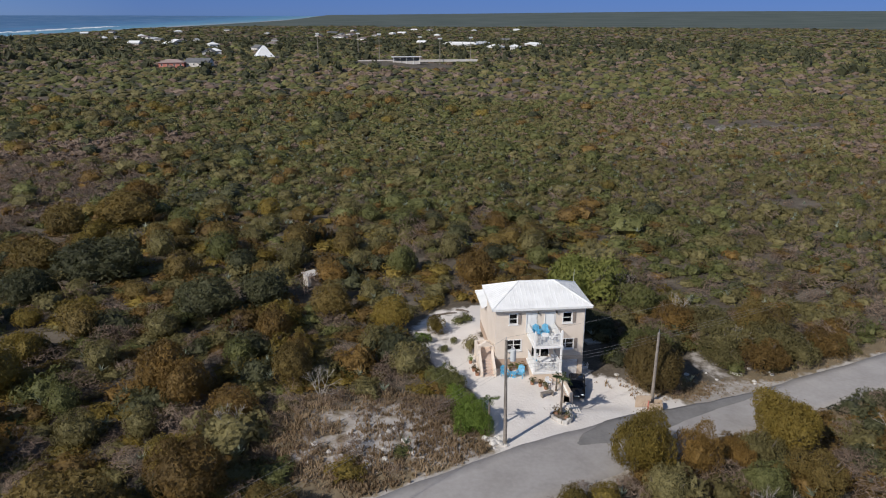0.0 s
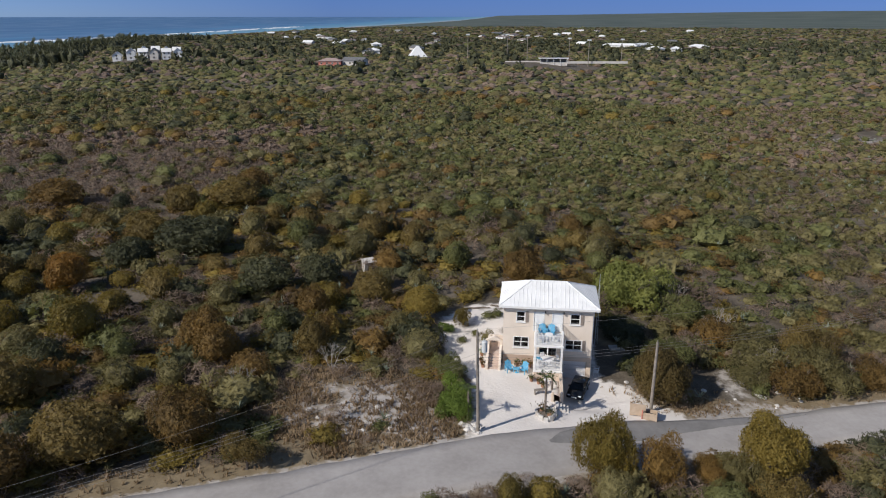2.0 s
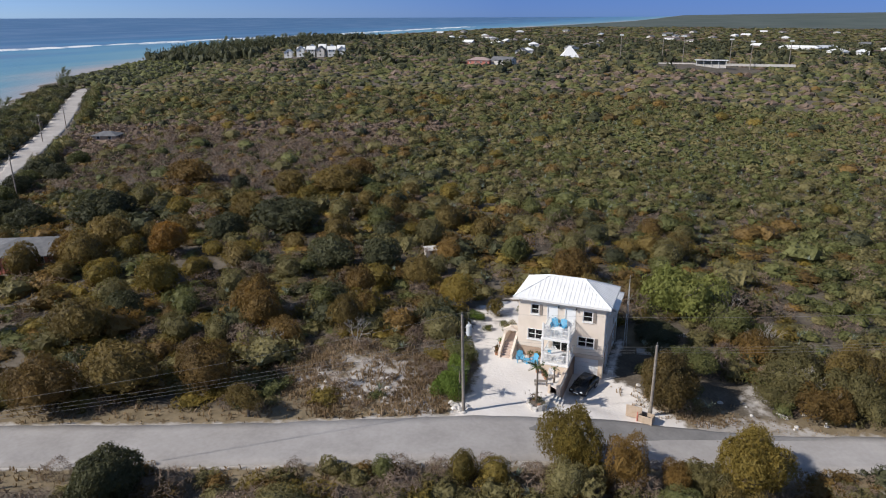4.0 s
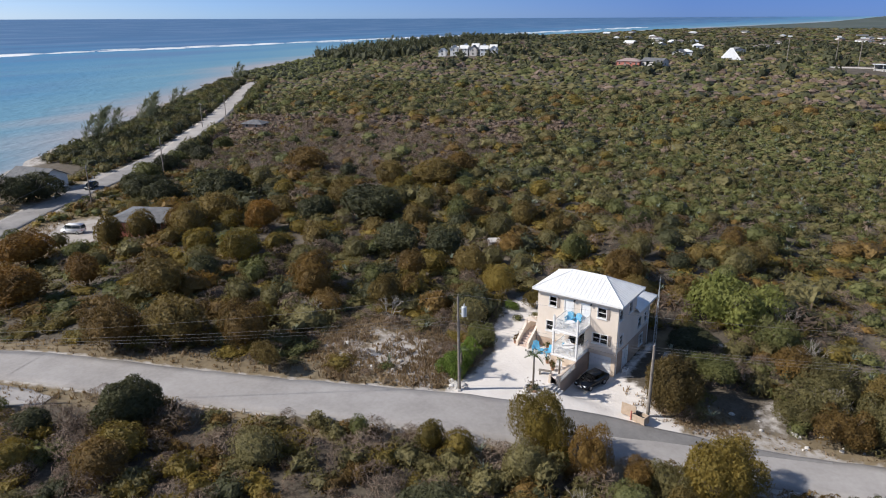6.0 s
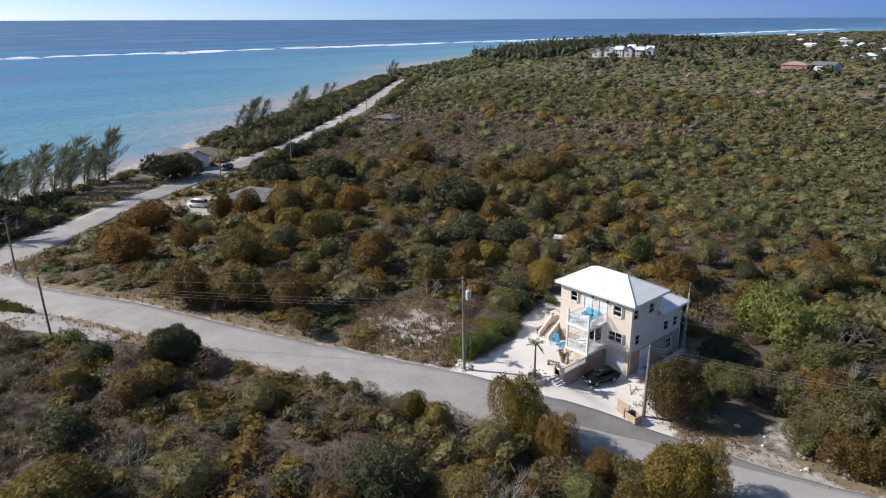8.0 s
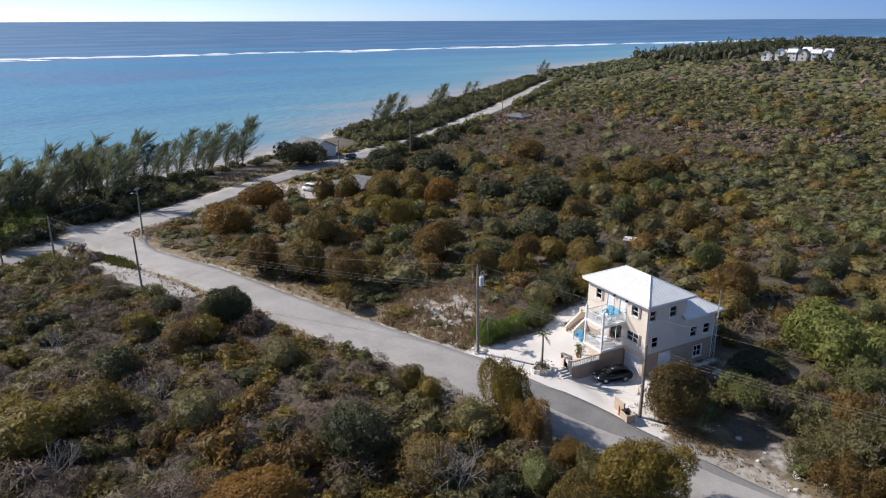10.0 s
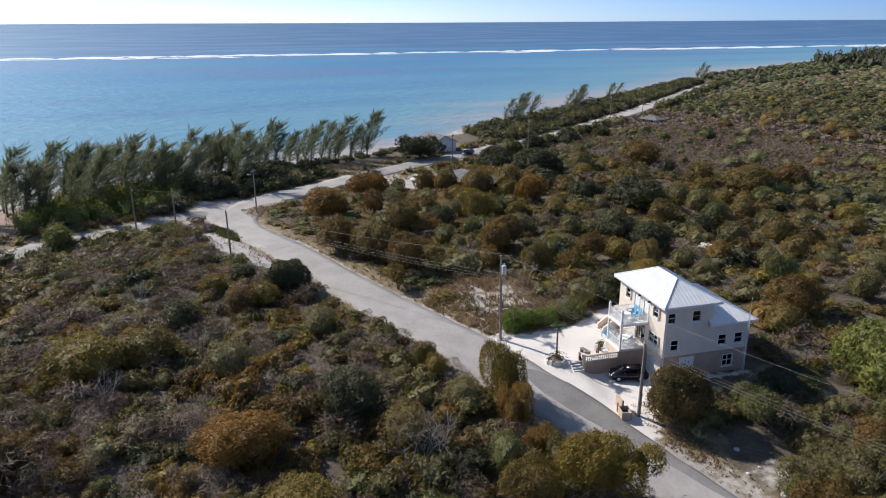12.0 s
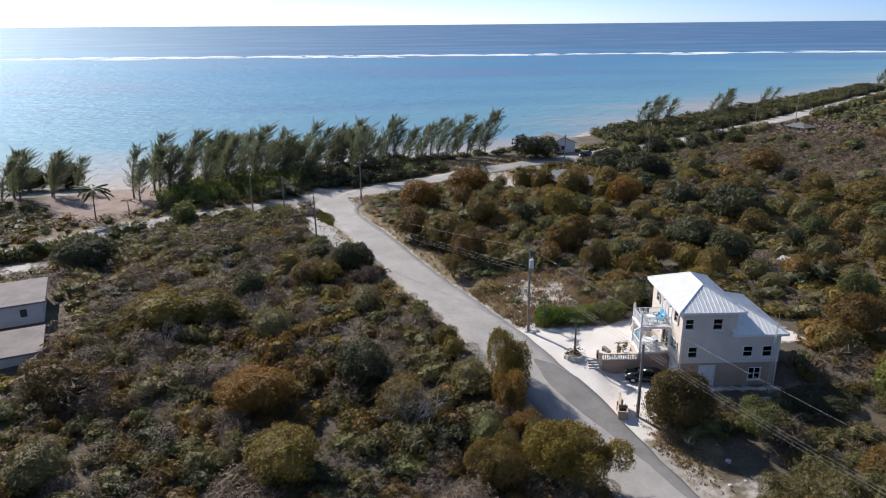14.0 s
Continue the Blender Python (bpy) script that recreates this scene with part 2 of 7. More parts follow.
M_STEEL = material("galvanised_steel", [(0.3, 0.31, 0.32), (0.45, 0.46, 0.47)], 6.0, 0.45, metal=0.6)
M_CAN = material("grey_transformer", [(0.5, 0.52, 0.53), (0.58, 0.6, 0.6)], 4.0, 0.5)
M_WIRE = material("cable", [(0.2, 0.19, 0.18), (0.28, 0.27, 0.26)], 2.0, 0.5)
M_BARK = material("bark", [(0.09, 0.07, 0.055), (0.16, 0.13, 0.105), (0.23, 0.2, 0.17)], 3.0, 0.9, 0.02, 14, fine=0.4)
M_ROCK = material("limestone", [(0.4, 0.37, 0.34), (0.55, 0.52, 0.48), (0.66, 0.63, 0.6)], 1.5, 0.9, 0.03, 8, fine=0.5, per_object=0.3)
M_CARPAINT = material("car_black", [(0.006, 0.007, 0.009), (0.012, 0.013, 0.016)], 3.0, 0.22, spec=0.6)
M_VAN = material("van_white", [(0.72, 0.73, 0.74), (0.8, 0.8, 0.8)], 3.0, 0.3)
M_TYRE = material("tyre_rubber", [(0.012, 0.012, 0.012), (0.03, 0.03, 0.03)], 6.0, 0.9)
M_RIM = material("wheel_alloy", [(0.35, 0.35, 0.36), (0.5, 0.5, 0.5)], 5.0, 0.35, metal=0.8)
M_LAMP = material("headlamp_glass", [(0.6, 0.62, 0.64), (0.75, 0.76, 0.77)], 5.0, 0.15)
M_TAIL = material("tail_lamp_red", [(0.3, 0.01, 0.01), (0.4, 0.02, 0.015)], 5.0, 0.2)
M_GREYROOF = material("grey_shingle", [(0.095, 0.096, 0.1), (0.14, 0.141, 0.146), (0.19, 0.19, 0.192)], 1.0, 0.85, 0.01, 12, fine=0.4)
M_BEIGEROOF = material("beige_flat_roof", [(0.15, 0.128, 0.122), (0.2, 0.17, 0.162), (0.24, 0.205, 0.195)], 0.5, 0.85, 0.006, 6, fine=0.4)
M_REDROOF = material("terracotta_roof", [(0.3, 0.22, 0.2), (0.38, 0.29, 0.26)], 0.8, 0.8)
M_REDWALL = material("coral_wall", [(0.5, 0.17, 0.13), (0.58, 0.23, 0.17)], 1.0, 0.8)
M_WHITEWALL = material("white_wall", [(0.66, 0.66, 0.64), (0.76, 0.75, 0.73)], 0.4, 0.8)
M_FARWALL = material("pale_wall", [(0.5, 0.47, 0.43), (0.62, 0.58, 0.54)], 0.3, 0.85)
M_CLAY = material("plant_pot", [(0.3, 0.16, 0.1), (0.4, 0.22, 0.14)], 3.0, 0.8)


def glass(name, tint, rough=0.02):
    m = bpy.data.materials.new(name)
    m.use_nodes = True
    p = m.node_tree.nodes["Principled BSDF"]
    p.inputs["Base Color"].default_value = (*tint, 1)
    p.inputs["Roughness"].default_value = rough
    p.inputs["Transmission Weight"].default_value = 1.0
    p.inputs["IOR"].default_value = 1.45
    return m


M_GLASS = glass("window_glass", (0.22, 0.24, 0.25))
M_CARGLASS = glass("car_glass", (0.12, 0.14, 0.15))

TINTS = {
    "olive": [(0.108, 0.093, 0.038), (0.156, 0.136, 0.057), (0.205, 0.178, 0.077)],
    "green": [(0.077, 0.082, 0.028), (0.119, 0.124, 0.044), (0.167, 0.168, 0.063)],
    "dark": [(0.043, 0.046, 0.024), (0.067, 0.070, 0.035), (0.098, 0.098, 0.048)],
    "orange": [(0.102, 0.066, 0.023), (0.158, 0.1, 0.032), (0.22, 0.134, 0.04)],
    "grey": [(0.135, 0.096, 0.071), (0.19, 0.137, 0.102), (0.255, 0.188, 0.143)],
    "bright": [(0.1, 0.145, 0.028), (0.15, 0.21, 0.038), (0.205, 0.265, 0.052)],
    "ember": [(0.125, 0.073, 0.022), (0.198, 0.108, 0.026), (0.275, 0.145, 0.033)],
    "gold": [(0.118, 0.09, 0.023), (0.18, 0.134, 0.031), (0.25, 0.182, 0.042)],
    "brown": [(0.058, 0.046, 0.019), (0.094, 0.07, 0.026), (0.14, 0.1, 0.036)],
    "russet": [(0.118, 0.086, 0.029), (0.168, 0.122, 0.04), (0.222, 0.158, 0.05)],
    "seagrape": [(0.12, 0.134, 0.034), (0.178, 0.192, 0.05), (0.24, 0.248, 0.072)],
    "straw": [(0.24, 0.17, 0.105), (0.33, 0.245, 0.16), (0.42, 0.33, 0.23)],
    "needle": [(0.145, 0.162, 0.105), (0.205, 0.225, 0.15), (0.275, 0.29, 0.2)],
    "palm": [(0.06, 0.085, 0.028), (0.1, 0.13, 0.045), (0.15, 0.175, 0.07)],
    "agave": [(0.2, 0.23, 0.17), (0.29, 0.32, 0.25), (0.4, 0.42, 0.34)],
}
BARE = ("straw", "needle", "palm", "agave")
LEAF = {k: leaf_material("leaf_" + k, c, lace=0.0 if k in BARE else 0.47 if k == "grey" else 0.45, through_leaf=0.1 if k == "grey" else 0.34 if k in ("gold", "orange", "ember", "brown", "russet") else 0.3) for k, c in TINTS.items()}
# the same foliage grown dense, for the hearts of bushes and for stands far off
DENSE = {k: leaf_material("dense_" + k, c, lace=0.0, grain=4.6, grain_amount=0.46, tone=0.14, bump=0.22) for k, c in TINTS.items() if k not in BARE}


# ---- lie of the land ----
SHORE_Y = [-900, -300, -170, -123, -90, -5, 21, 42, 71, 115, 174, 250, 367, 440, 500, 700, 1200, 2000, 3500, 5600]
SHORE_X = [-30, -70, -92, -101, -112, -152, -172, -193, -213, -250, -300, -365, -430, -460, -500, -570, -620, -560, -400, -290]
SEA = -3.0
REEF_X = -785.0
LANE = [(-92, -46.5), (-80, -43.2), (-70, -40.6), (-58, -36.9), (-48, -33.2), (-38, -29.4), (-28, -25.5), (-20, -21.9), (-12, -18.4), (-4, -14.7), (4, -11.0), (12, -7.7), (20, -4.7), (30, -1.2), (46, 4), (90, 18), (200, 52)]
COAST = [(10, -126), (-18, -110), (-36, -99.5), (-48, -92), (-57, -87.3), (-64, -81), (-69.5, -72.5), (-76, -60.5), (-83, -50), (-90, -41), (-96, -32), (-102, -23.7), (-107.5, -16.5), (-113, -9.5), (-118.5, -1), (-123.5, 6.5), (-129, 15.5), (-136, 29), (-150, 50), (-175, 80), (-205, 115), (-238, 150), (-289, 203), (-306, 224)]
LANE_HALF = [3.4, 3.4, 3.2, 3.0, 3.0, 3.0, 3.05, 3.1, 3.2, 3.2, 3.0, 2.7, 2.6, 2.6, 2.6, 2.6, 2.6]
BEND = [(-50, -34), (-62, -38.2), (-72, -41), (-80, -42), (-86.5, -40.6), (-92.5, -35.2), (-98, -28.4), (-103.5, -21.6), (-110, -13.4)]
YARD = [(-11.3, -14.6), (-11.2, -9), (-11.9, -4), (-14.2, 0), (-16.8, 5), (-17, 10.5), (-13, 15.6), (-7, 16.6), (-6.2, 11.5), (-8.9, 9), (-8.9, 1), (0, 1), (0.2, 9.8), (3.4, 14.2), (8, 15.2), (8.4, 13.9), (4.2, 12.6), (1.6, 8.6), (2.2, 3), (4.2, -1.5), (5.6, -3.6), (8.2, -4.6), (9.5, -6.4), (4, -9.4), (-4, -12.6)]


def ease(a, b, x):
    t = np.clip((np.asarray(x, dtype=float) - a) / (b - a), 0, 1)
    return t * t * (3 - 2 * t)


def shore(y):
    return np.interp(y, SHORE_Y, SHORE_X)


def inland(x, y):
    """Metres from the waterline, to the land's side."""
    return (np.asarray(x, dtype=float) - shore(y)) * 0.8


def bowl(x, y):
    """The far rim of the sheets, so that they end at the true horizon."""
    r = np.hypot(x, y)
    return 13.7 * np.clip((r - 1200) / 3700, 0, 1.2) ** 2


def in_box(x, y, x0, x1, y0, y1, sx0, sx1, sy):
    return ease(x0 - sx0, x0, x) * (1 - ease(x1, x1 + sx1, x)) * ease(y0 - sy, y0, y) * (1 - ease(y1, y1 + sy, y))


def land(x, y):
    """Height of the ground."""
    x, y = np.asarray(x, dtype=float), np.asarray(y, dtype=float)
    d = inland(x, y)
    h = 1.5 - 2.6 * ease(-12, 20, x) - 1.0 * ease(30, 120, y) + 7.0 * ease(150, 390, y) - 6.5 * ease(470, 1000, y)
    h = np.where(d < 0, SEA + np.maximum(d * 0.06, -5), SEA + 1.7 * ease(0, 16, d) + (h + 1.3) * ease(42, 75 + 60 * ease(150, 300, y), d))
    w = in_box(x, y, -13, -3.12, -6.6, 9, 3.0, 0.1, 2.6)
    h = h * (1 - w) + 1.36 * w
    w = in_box(x, y, -3.05, 2.2, -5.6, 10, 0.05, 4.0, 2.4)
    h = h * (1 - w) + 0.0 * w
    w = ease(1500, 4200, np.hypot(x, y)) * (d > 0)
    r = np.hypot(x, y)
    h = h * (1 - w) + (SEA + 0.4 + 32 * ease(2300, 5600, r) * ease(-0.3, 0.5, x / np.maximum(r, 1))) * w
    return h + bowl(x, y)


def land_at(x, y):
    return float(land(x, y))


def to_line(x, y, line):
    """Distance to a line of points, and the place along it in points."""
    x, y = np.asarray(x, dtype=float), np.asarray(y, dtype=float)
    best, along = np.full(x.shape, 1e9), np.zeros(x.shape)
    for i, ((ax, ay), (bx, by)) in enumerate(zip(line, line[1:])):
        dx, dy = bx - ax, by - ay
        t = np.clip(((x - ax) * dx + (y - ay) * dy) / (dx * dx + dy * dy), 0, 1)
        d = np.hypot(x - ax - t * dx, y - ay - t * dy)
        near = d < best
        best, along = np.where(near, d, best), np.where(near, i + t, along)
    return best, along


def inside(x, y, ring):
    """Distance into a ring: over 0 within it, under 0 without."""
    d, _ = to_line(x, y, [*ring, ring[0]])
    odd = np.zeros(np.shape(x), dtype=bool)
    for (ax, ay), (bx, by) in zip(ring, [*ring[1:], ring[0]]):
        if ay != by:
            odd ^= ((ay > y) != (by > y)) & (x < (bx - ax) * (y - ay) / (by - ay) + ax)
    return np.where(odd, d, -d)


def lane_clear(x, y):
    """Distance from the lane's edge."""
    d, s = to_line(x, y, LANE)
    return d - np.interp(s, range(len(LANE_HALF)), LANE_HALF)


def wobble(x, y, scale, seed=0.0):
    """A cheap uneven field between about -1 and 1."""
    a = np.sin(x / scale * 1.7 + seed) * np.cos(y / scale * 1.3 - seed * 1.7)
    b = np.sin((x + y) / scale * 2.9 + seed * 2.3) * np.cos((x - 1.4 * y) / scale * 2.3 + seed)
    c = np.sin((0.6 * x - y) / scale * 5.3 - seed) * np.cos((x + 0.5 * y) / scale * 6.1 + seed * 0.7)
    return 0.5 * a + 0.32 * b + 0.25 * c


def clearing(x, y):
    """How bare the ground lies on the rough lot beside the yard."""
    e = 1 - np.hypot((x + 20.5 + 0.45 * (y + 12)) / 11.5, (y + 11.0) / 8.0)
    return np.clip(e * 2.2 + 0.3 * wobble(x, y, 4.0, 1.0), 0, 1)


def lines(core0, core1, step, far0, far1, grow):
    out, s, v = list(np.arange(core0, core1 + 1e-6, step)), step, core1
    while v < far1:
        s *= grow
        v += s
        out.append(min(v, far1))
    s, v = step, core0
    while v > far0:
        s *= grow
        v -= s
        out.insert(0, max(v, far0))
    return np.array(sorted(set(np.round(out, 3))))


def sheet(xs, ys):
    gx, gy = np.meshgrid(xs, ys)
    n, k = len(xs), len(ys)
    i = np.arange(n * k).reshape(k, n)
    quads = np.stack([i[:-1, :-1], i[:-1, 1:], i[1:, 1:], i[1:, :-1]], -1).reshape(-1, 4)
    return gx.ravel(), gy.ravel(), quads


def add_field(me, name, values):
    a = me.attributes.new(name, "FLOAT", "POINT")
    a.data.foreach_set("value", np.ascontiguousarray(values, dtype=np.float32))


def ground_material():
    m = material("ground_soil", [(0.065, 0.052, 0.037), (0.103, 0.084, 0.061), (0.155, 0.129, 0.098)], 0.35, 0.95, 0.05, 3.0, space="World", fine=0.5)
    t = m.node_tree
    n, p = t.nodes, t.nodes["Principled BSDF"]
    co = n.new("ShaderNodeNewGeometry").outputs["Position"]
    colour = next(x for x in n if x.type == "VALTORGB").outputs[0]

    def layer(field, low, high, scale, sharp, below):
        att = n.new("ShaderNodeAttribute")
        att.attribute_name = field
        tex = n.new("ShaderNodeTexNoise")
        tex.inputs["Scale"].default_value = scale
        tex.inputs["Detail"].default_value = 8
        tex.inputs["Roughness"].default_value = 0.65
        link_nodes(t, co, tex.inputs["Vector"])
        total = n.new("ShaderNodeMath")
        total.operation = "ADD"
        link_nodes(t, att.outputs["Fac"], total.inputs[0])
        link_nodes(t, tex.outputs["Fac"], total.inputs[1])
        edge = n.new("ShaderNodeMapRange")
        edge.inputs["From Min"].default_value = 1.0 - sharp
        edge.inputs["From Max"].default_value = 1.0 + sharp
        link_nodes(t, total.outputs[0], edge.inputs["Value"])
        grain = n.new("ShaderNodeTexNoise")
        grain.inputs["Scale"].default_value = scale * 0.6
        grain.inputs["Detail"].default_value = 10
        link_nodes(t, co, grain.inputs["Vector"])
        tone = n.new("ShaderNodeValToRGB")
        tone.color_ramp.elements[0].position, tone.color_ramp.elements[1].position = 0.3, 0.7
        tone.color_ramp.elements[0].color, tone.color_ramp.elements[1].color = (*low, 1), (*high, 1)
        link_nodes(t, grain.outputs["Fac"], tone.inputs[0])
        mix = n.new("ShaderNodeMix")
        mix.data_type = "RGBA"
        link_nodes(t, edge.outputs[0], mix.inputs["Factor"])
        link_nodes(t, below, mix.inputs["A"])
        link_nodes(t, tone.outputs[0], mix.inputs["B"])
        return mix.outputs["Result"]

    colour = layer("grass", (0.15, 0.115, 0.068), (0.25, 0.195, 0.12), 1.2, 0.2, colour)
    # far woodland, with the distance haze put into its bluish-green colour
    colour = layer("wood", (0.044, 0.062, 0.05), (0.092, 0.108, 0.088), 0.009, 0.3, colour)
    colour = layer("sand", (0.31, 0.28, 0.25), (0.48, 0.445, 0.41), 0.9, 0.1, colour)
    colour = layer("earth", (0.22, 0.155, 0.13), (0.34, 0.25, 0.215), 0.5, 0.2, colour)
    colour = layer("pale", (0.65, 0.6, 0.555), (0.73, 0.685, 0.64), 0.7, 0.12, colour)
    link_nodes(t, colour, p.inputs["Base Color"])
    return m


xs = lines(-42, 26, 0.75, -5600, 5600, 1.09)
xs = np.array(sorted({*xs, -3.13, -3.04, -8.98, 0.02}))
ys = lines(-34, 20, 0.75, -5600, 5600, 1.09)
gx, gy, quads = sheet(xs, ys)
gz = land(gx, gy) + np.where(np.hypot(gx, gy) < 300, 0.05 * wobble(gx, gy, 1.6), 0) * (lane_clear(gx, gy) > 1.5)
ground_mesh = bulk("ground", np.stack([gx, gy, gz], 1), quads, ground_material(), True)
yard_in = inside(gx, gy, YARD)
lane_gap = lane_clear(gx, gy)
coast_gap = to_line(gx, gy, COAST)[0] - 3.6
shore_gap = inland(gx, gy)
pale = np.clip(0.45 + yard_in * 0.45, 0, 0.95) * (np.hypot(gx, gy) < 60)
# sand dimmed east of and behind the house: soil, plus shade in its colour
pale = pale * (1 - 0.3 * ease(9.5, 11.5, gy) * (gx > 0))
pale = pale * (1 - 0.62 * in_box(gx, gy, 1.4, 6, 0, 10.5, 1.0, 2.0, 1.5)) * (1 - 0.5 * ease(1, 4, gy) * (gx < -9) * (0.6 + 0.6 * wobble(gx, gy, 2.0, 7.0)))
sand = np.maximum.reduce([clearing(gx, gy) * (0.56 + 0.2 * wobble(gx, gy, 4.5, 2.2)), 0.62 * (1 - ease(0.0, 1.3, lane_gap)), 0.6 * (1 - ease(0, 3, coast_gap)), 0.6 * (1 - ease(5, 13, shore_gap))])
sand = np.maximum(sand, 0.56 * ease(6, 10, gx) * (1 - ease(0.8, 3.2, lane_gap)) * (1 - 0.5 * ease(18, 24, gx)))
sand = np.maximum(sand, 0.52 * (1 - ease(11, 19, np.hypot(gx + 86, gy + 93))))
sand = np.maximum(sand, 0.7 * (1 - ease(3, 6, np.hypot(gx + 38, gy + 84.5))))
sand = np.maximum(sand, 0.7 * (1 - ease(8, 14, np.hypot(gx + 100, gy + 1))))
sand = np.maximum(sand, 0.75 * (1 - ease(3.5, 7, np.hypot(gx + 143, gy - 28))))
sand = np.maximum(sand, 0.6 * (1 - ease(0.5, 3, coast_gap)) * ease(60, 75, gy))
sand = np.maximum(sand, 0.5 * (1 - ease(12, 30, np.hypot((gx - 95) / 2.4, gy - 160))))
grass = np.maximum.reduce([0.75 * np.clip(1.6 - np.hypot((gx + 20) / 12, (gy + 13) / 8), 0, 1), 0.75 * (1 - ease(1.5, 5, lane_gap)), 0.7 * (1 - ease(4, 14, coast_gap)) * (gy < 40), 0.85 * ease(16, 20, shore_gap) * (1 - ease(44, 52, shore_gap)) * (gy < 24) * (gy > -34)])
grass = np.maximum(grass, 0.9 * (1 - ease(0.7, 1.2, np.hypot((gx - 8.5) / 4.5, (gy + 2.4) / 3.4))))
grass = np.maximum(grass, 0.9 * (1 - ease(0.7, 1.2, np.hypot((gx - 4.5) / 4.0, (gy - 11.5) / 4.5))))
sand = np.maximum(sand, 0.52 * (1 - ease(0.5, 1.1, np.hypot((gx - 15) / 4.5, (gy + 1.6) / 1.6 - (gx - 15) / 4.4))))
sand = np.maximum(sand, 0.52 * (1 - ease(0.4, 2.4, lane_gap)) * (gx > -14) * (gx < 2) * (gy < -16))
sand = np.maximum(sand, 0.5 * (1 - ease(0.5, 1.3, np.hypot((gx - 15) / 2.2, (gy - 3) / 5))))
earth = 0.75 * (1 - ease(0.75, 1.15, np.hypot((gx + 84) / 21, (gy + 93) / 16))) * ease(4, 9, shore_gap) * (coast_gap > 0.5)
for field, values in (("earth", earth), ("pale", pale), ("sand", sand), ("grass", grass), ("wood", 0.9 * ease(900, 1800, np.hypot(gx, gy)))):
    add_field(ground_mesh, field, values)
ground = tagged(new("ground", ground_mesh), "dark leaf litter and pale limestone sand under dense coastal scrub", "ground", kind="structure")


# ---- the sea ----
def sea_material():
    m = bpy.data.materials.new("sea_water")
    m.use_nodes = True
    t = m.node_tree
    n, p = t.nodes, t.nodes["Principled BSDF"]
    co = n.new("ShaderNodeNewGeometry").outputs["Position"]
    att = n.new("ShaderNodeAttribute")
    att.attribute_name = "depth"
    squash = n.new("ShaderNodeMapping")
    squash.inputs["Scale"].default_value = (0.013, 0.0032, 0.01)
    link_nodes(t, co, squash.inputs["Vector"])
    patch = n.new("ShaderNodeTexNoise")
    patch.inputs["Scale"].default_value = 1.0
    patch.inputs["Detail"].default_value = 5
    link_nodes(t, squash.outputs[0], patch.inputs["Vector"])
    shift = n.new("ShaderNodeMath")
    shift.operation = "MULTIPLY_ADD"
    link_nodes(t, patch.outputs["Fac"], shift.inputs[0])
    shift.inputs[1].default_value = 0.5
    base = n.new("ShaderNodeMath")
    base.operation = "SUBTRACT"
    link_nodes(t, att.outputs["Fac"], base.inputs[0])
    base.inputs[1].default_value = 0.17
    link_nodes(t, base.outputs[0], shift.inputs[2])
    ramp = n.new("ShaderNodeValToRGB")
    stops = [(0.05, (0.36, 0.305, 0.285)), (0.15, (0.28, 0.285, 0.31)), (0.27, (0.11, 0.245, 0.338)), (0.42, (0.068, 0.205, 0.335)), (0.62, (0.03, 0.165, 0.325)), (0.75, (0.028, 0.15, 0.31)), (0.84, (0.015, 0.1, 0.24)), (1.0, (0.01, 0.08, 0.21))]
    while len(ramp.color_ramp.elements) < len(stops):
        ramp.color_ramp.elements.new(0.5)
    for e, (at, c) in zip(ramp.color_ramp.elements, stops):
        e.position, e.color = at, (*c, 1)
    link_nodes(t, shift.outputs[0], ramp.inputs[0])
    # seagrass beds on the lagoon's floor
    lie = n.new("ShaderNodeMapping")
    lie.inputs["Scale"].default_value = (0.011, 0.0042, 0.01)
    lie.inputs["Location"].default_value = (3.1, 1.7, 0)
    link_nodes(t, co, lie.inputs["Vector"])
    beds = n.new("ShaderNodeTexNoise")
    beds.inputs["Scale"].default_value = 1.0
    beds.inputs["Detail"].default_value = 4
    beds.inputs["Roughness"].default_value = 0.55
    link_nodes(t, lie.outputs[0], beds.inputs["Vector"])
    grown = n.new("ShaderNodeMapRange")
    grown.interpolation_type = "SMOOTHSTEP"
    for field, v in (("From Min", 0.46), ("From Max", 0.62), ("To Max", 0.75)):
        grown.inputs[field].default_value = v
    link_nodes(t, beds.outputs["Fac"], grown.inputs["Value"])
    reach = n.new("ShaderNodeMapRange")
    reach.interpolation_type = "SMOOTHSTEP"
    for field, v in (("From Min", 0.22), ("From Max", 0.4)):
        reach.inputs[field].default_value = v
    link_nodes(t, att.outputs["Fac"], reach.inputs["Value"])
    spread = n.new("ShaderNodeMath")
    spread.operation = "MULTIPLY"
    link_nodes(t, grown.outputs[0], spread.inputs[0])
    link_nodes(t, reach.outputs[0], spread.inputs[1])
    bed = n.new("ShaderNodeMix")
    bed.data_type = "RGBA"
    link_nodes(t, spread.outputs[0], bed.inputs["Factor"])
    link_nodes(t, ramp.outputs[0], bed.inputs["A"])
    bed.inputs["B"].default_value = (0.068, 0.142, 0.285, 1)
    link_nodes(t, bed.outputs["Result"], p.inputs["Base Color"])
    p.inputs["Roughness"].default_value = 0.9
    p.inputs["Specular IOR Level"].default_value = 0.0
    gloss = n.new("ShaderNodeBsdfGlossy")
    gloss.inputs["Color"].default_value = (0.78, 0.92, 0.98, 1)
    gloss.inputs["Roughness"].default_value = 0.62
    blend = n.new("ShaderNodeMixShader")
    sheen = n.new("ShaderNodeFresnel")
    sheen.inputs["IOR"].default_value = 1.33
    share = n.new("ShaderNodeMapRange")
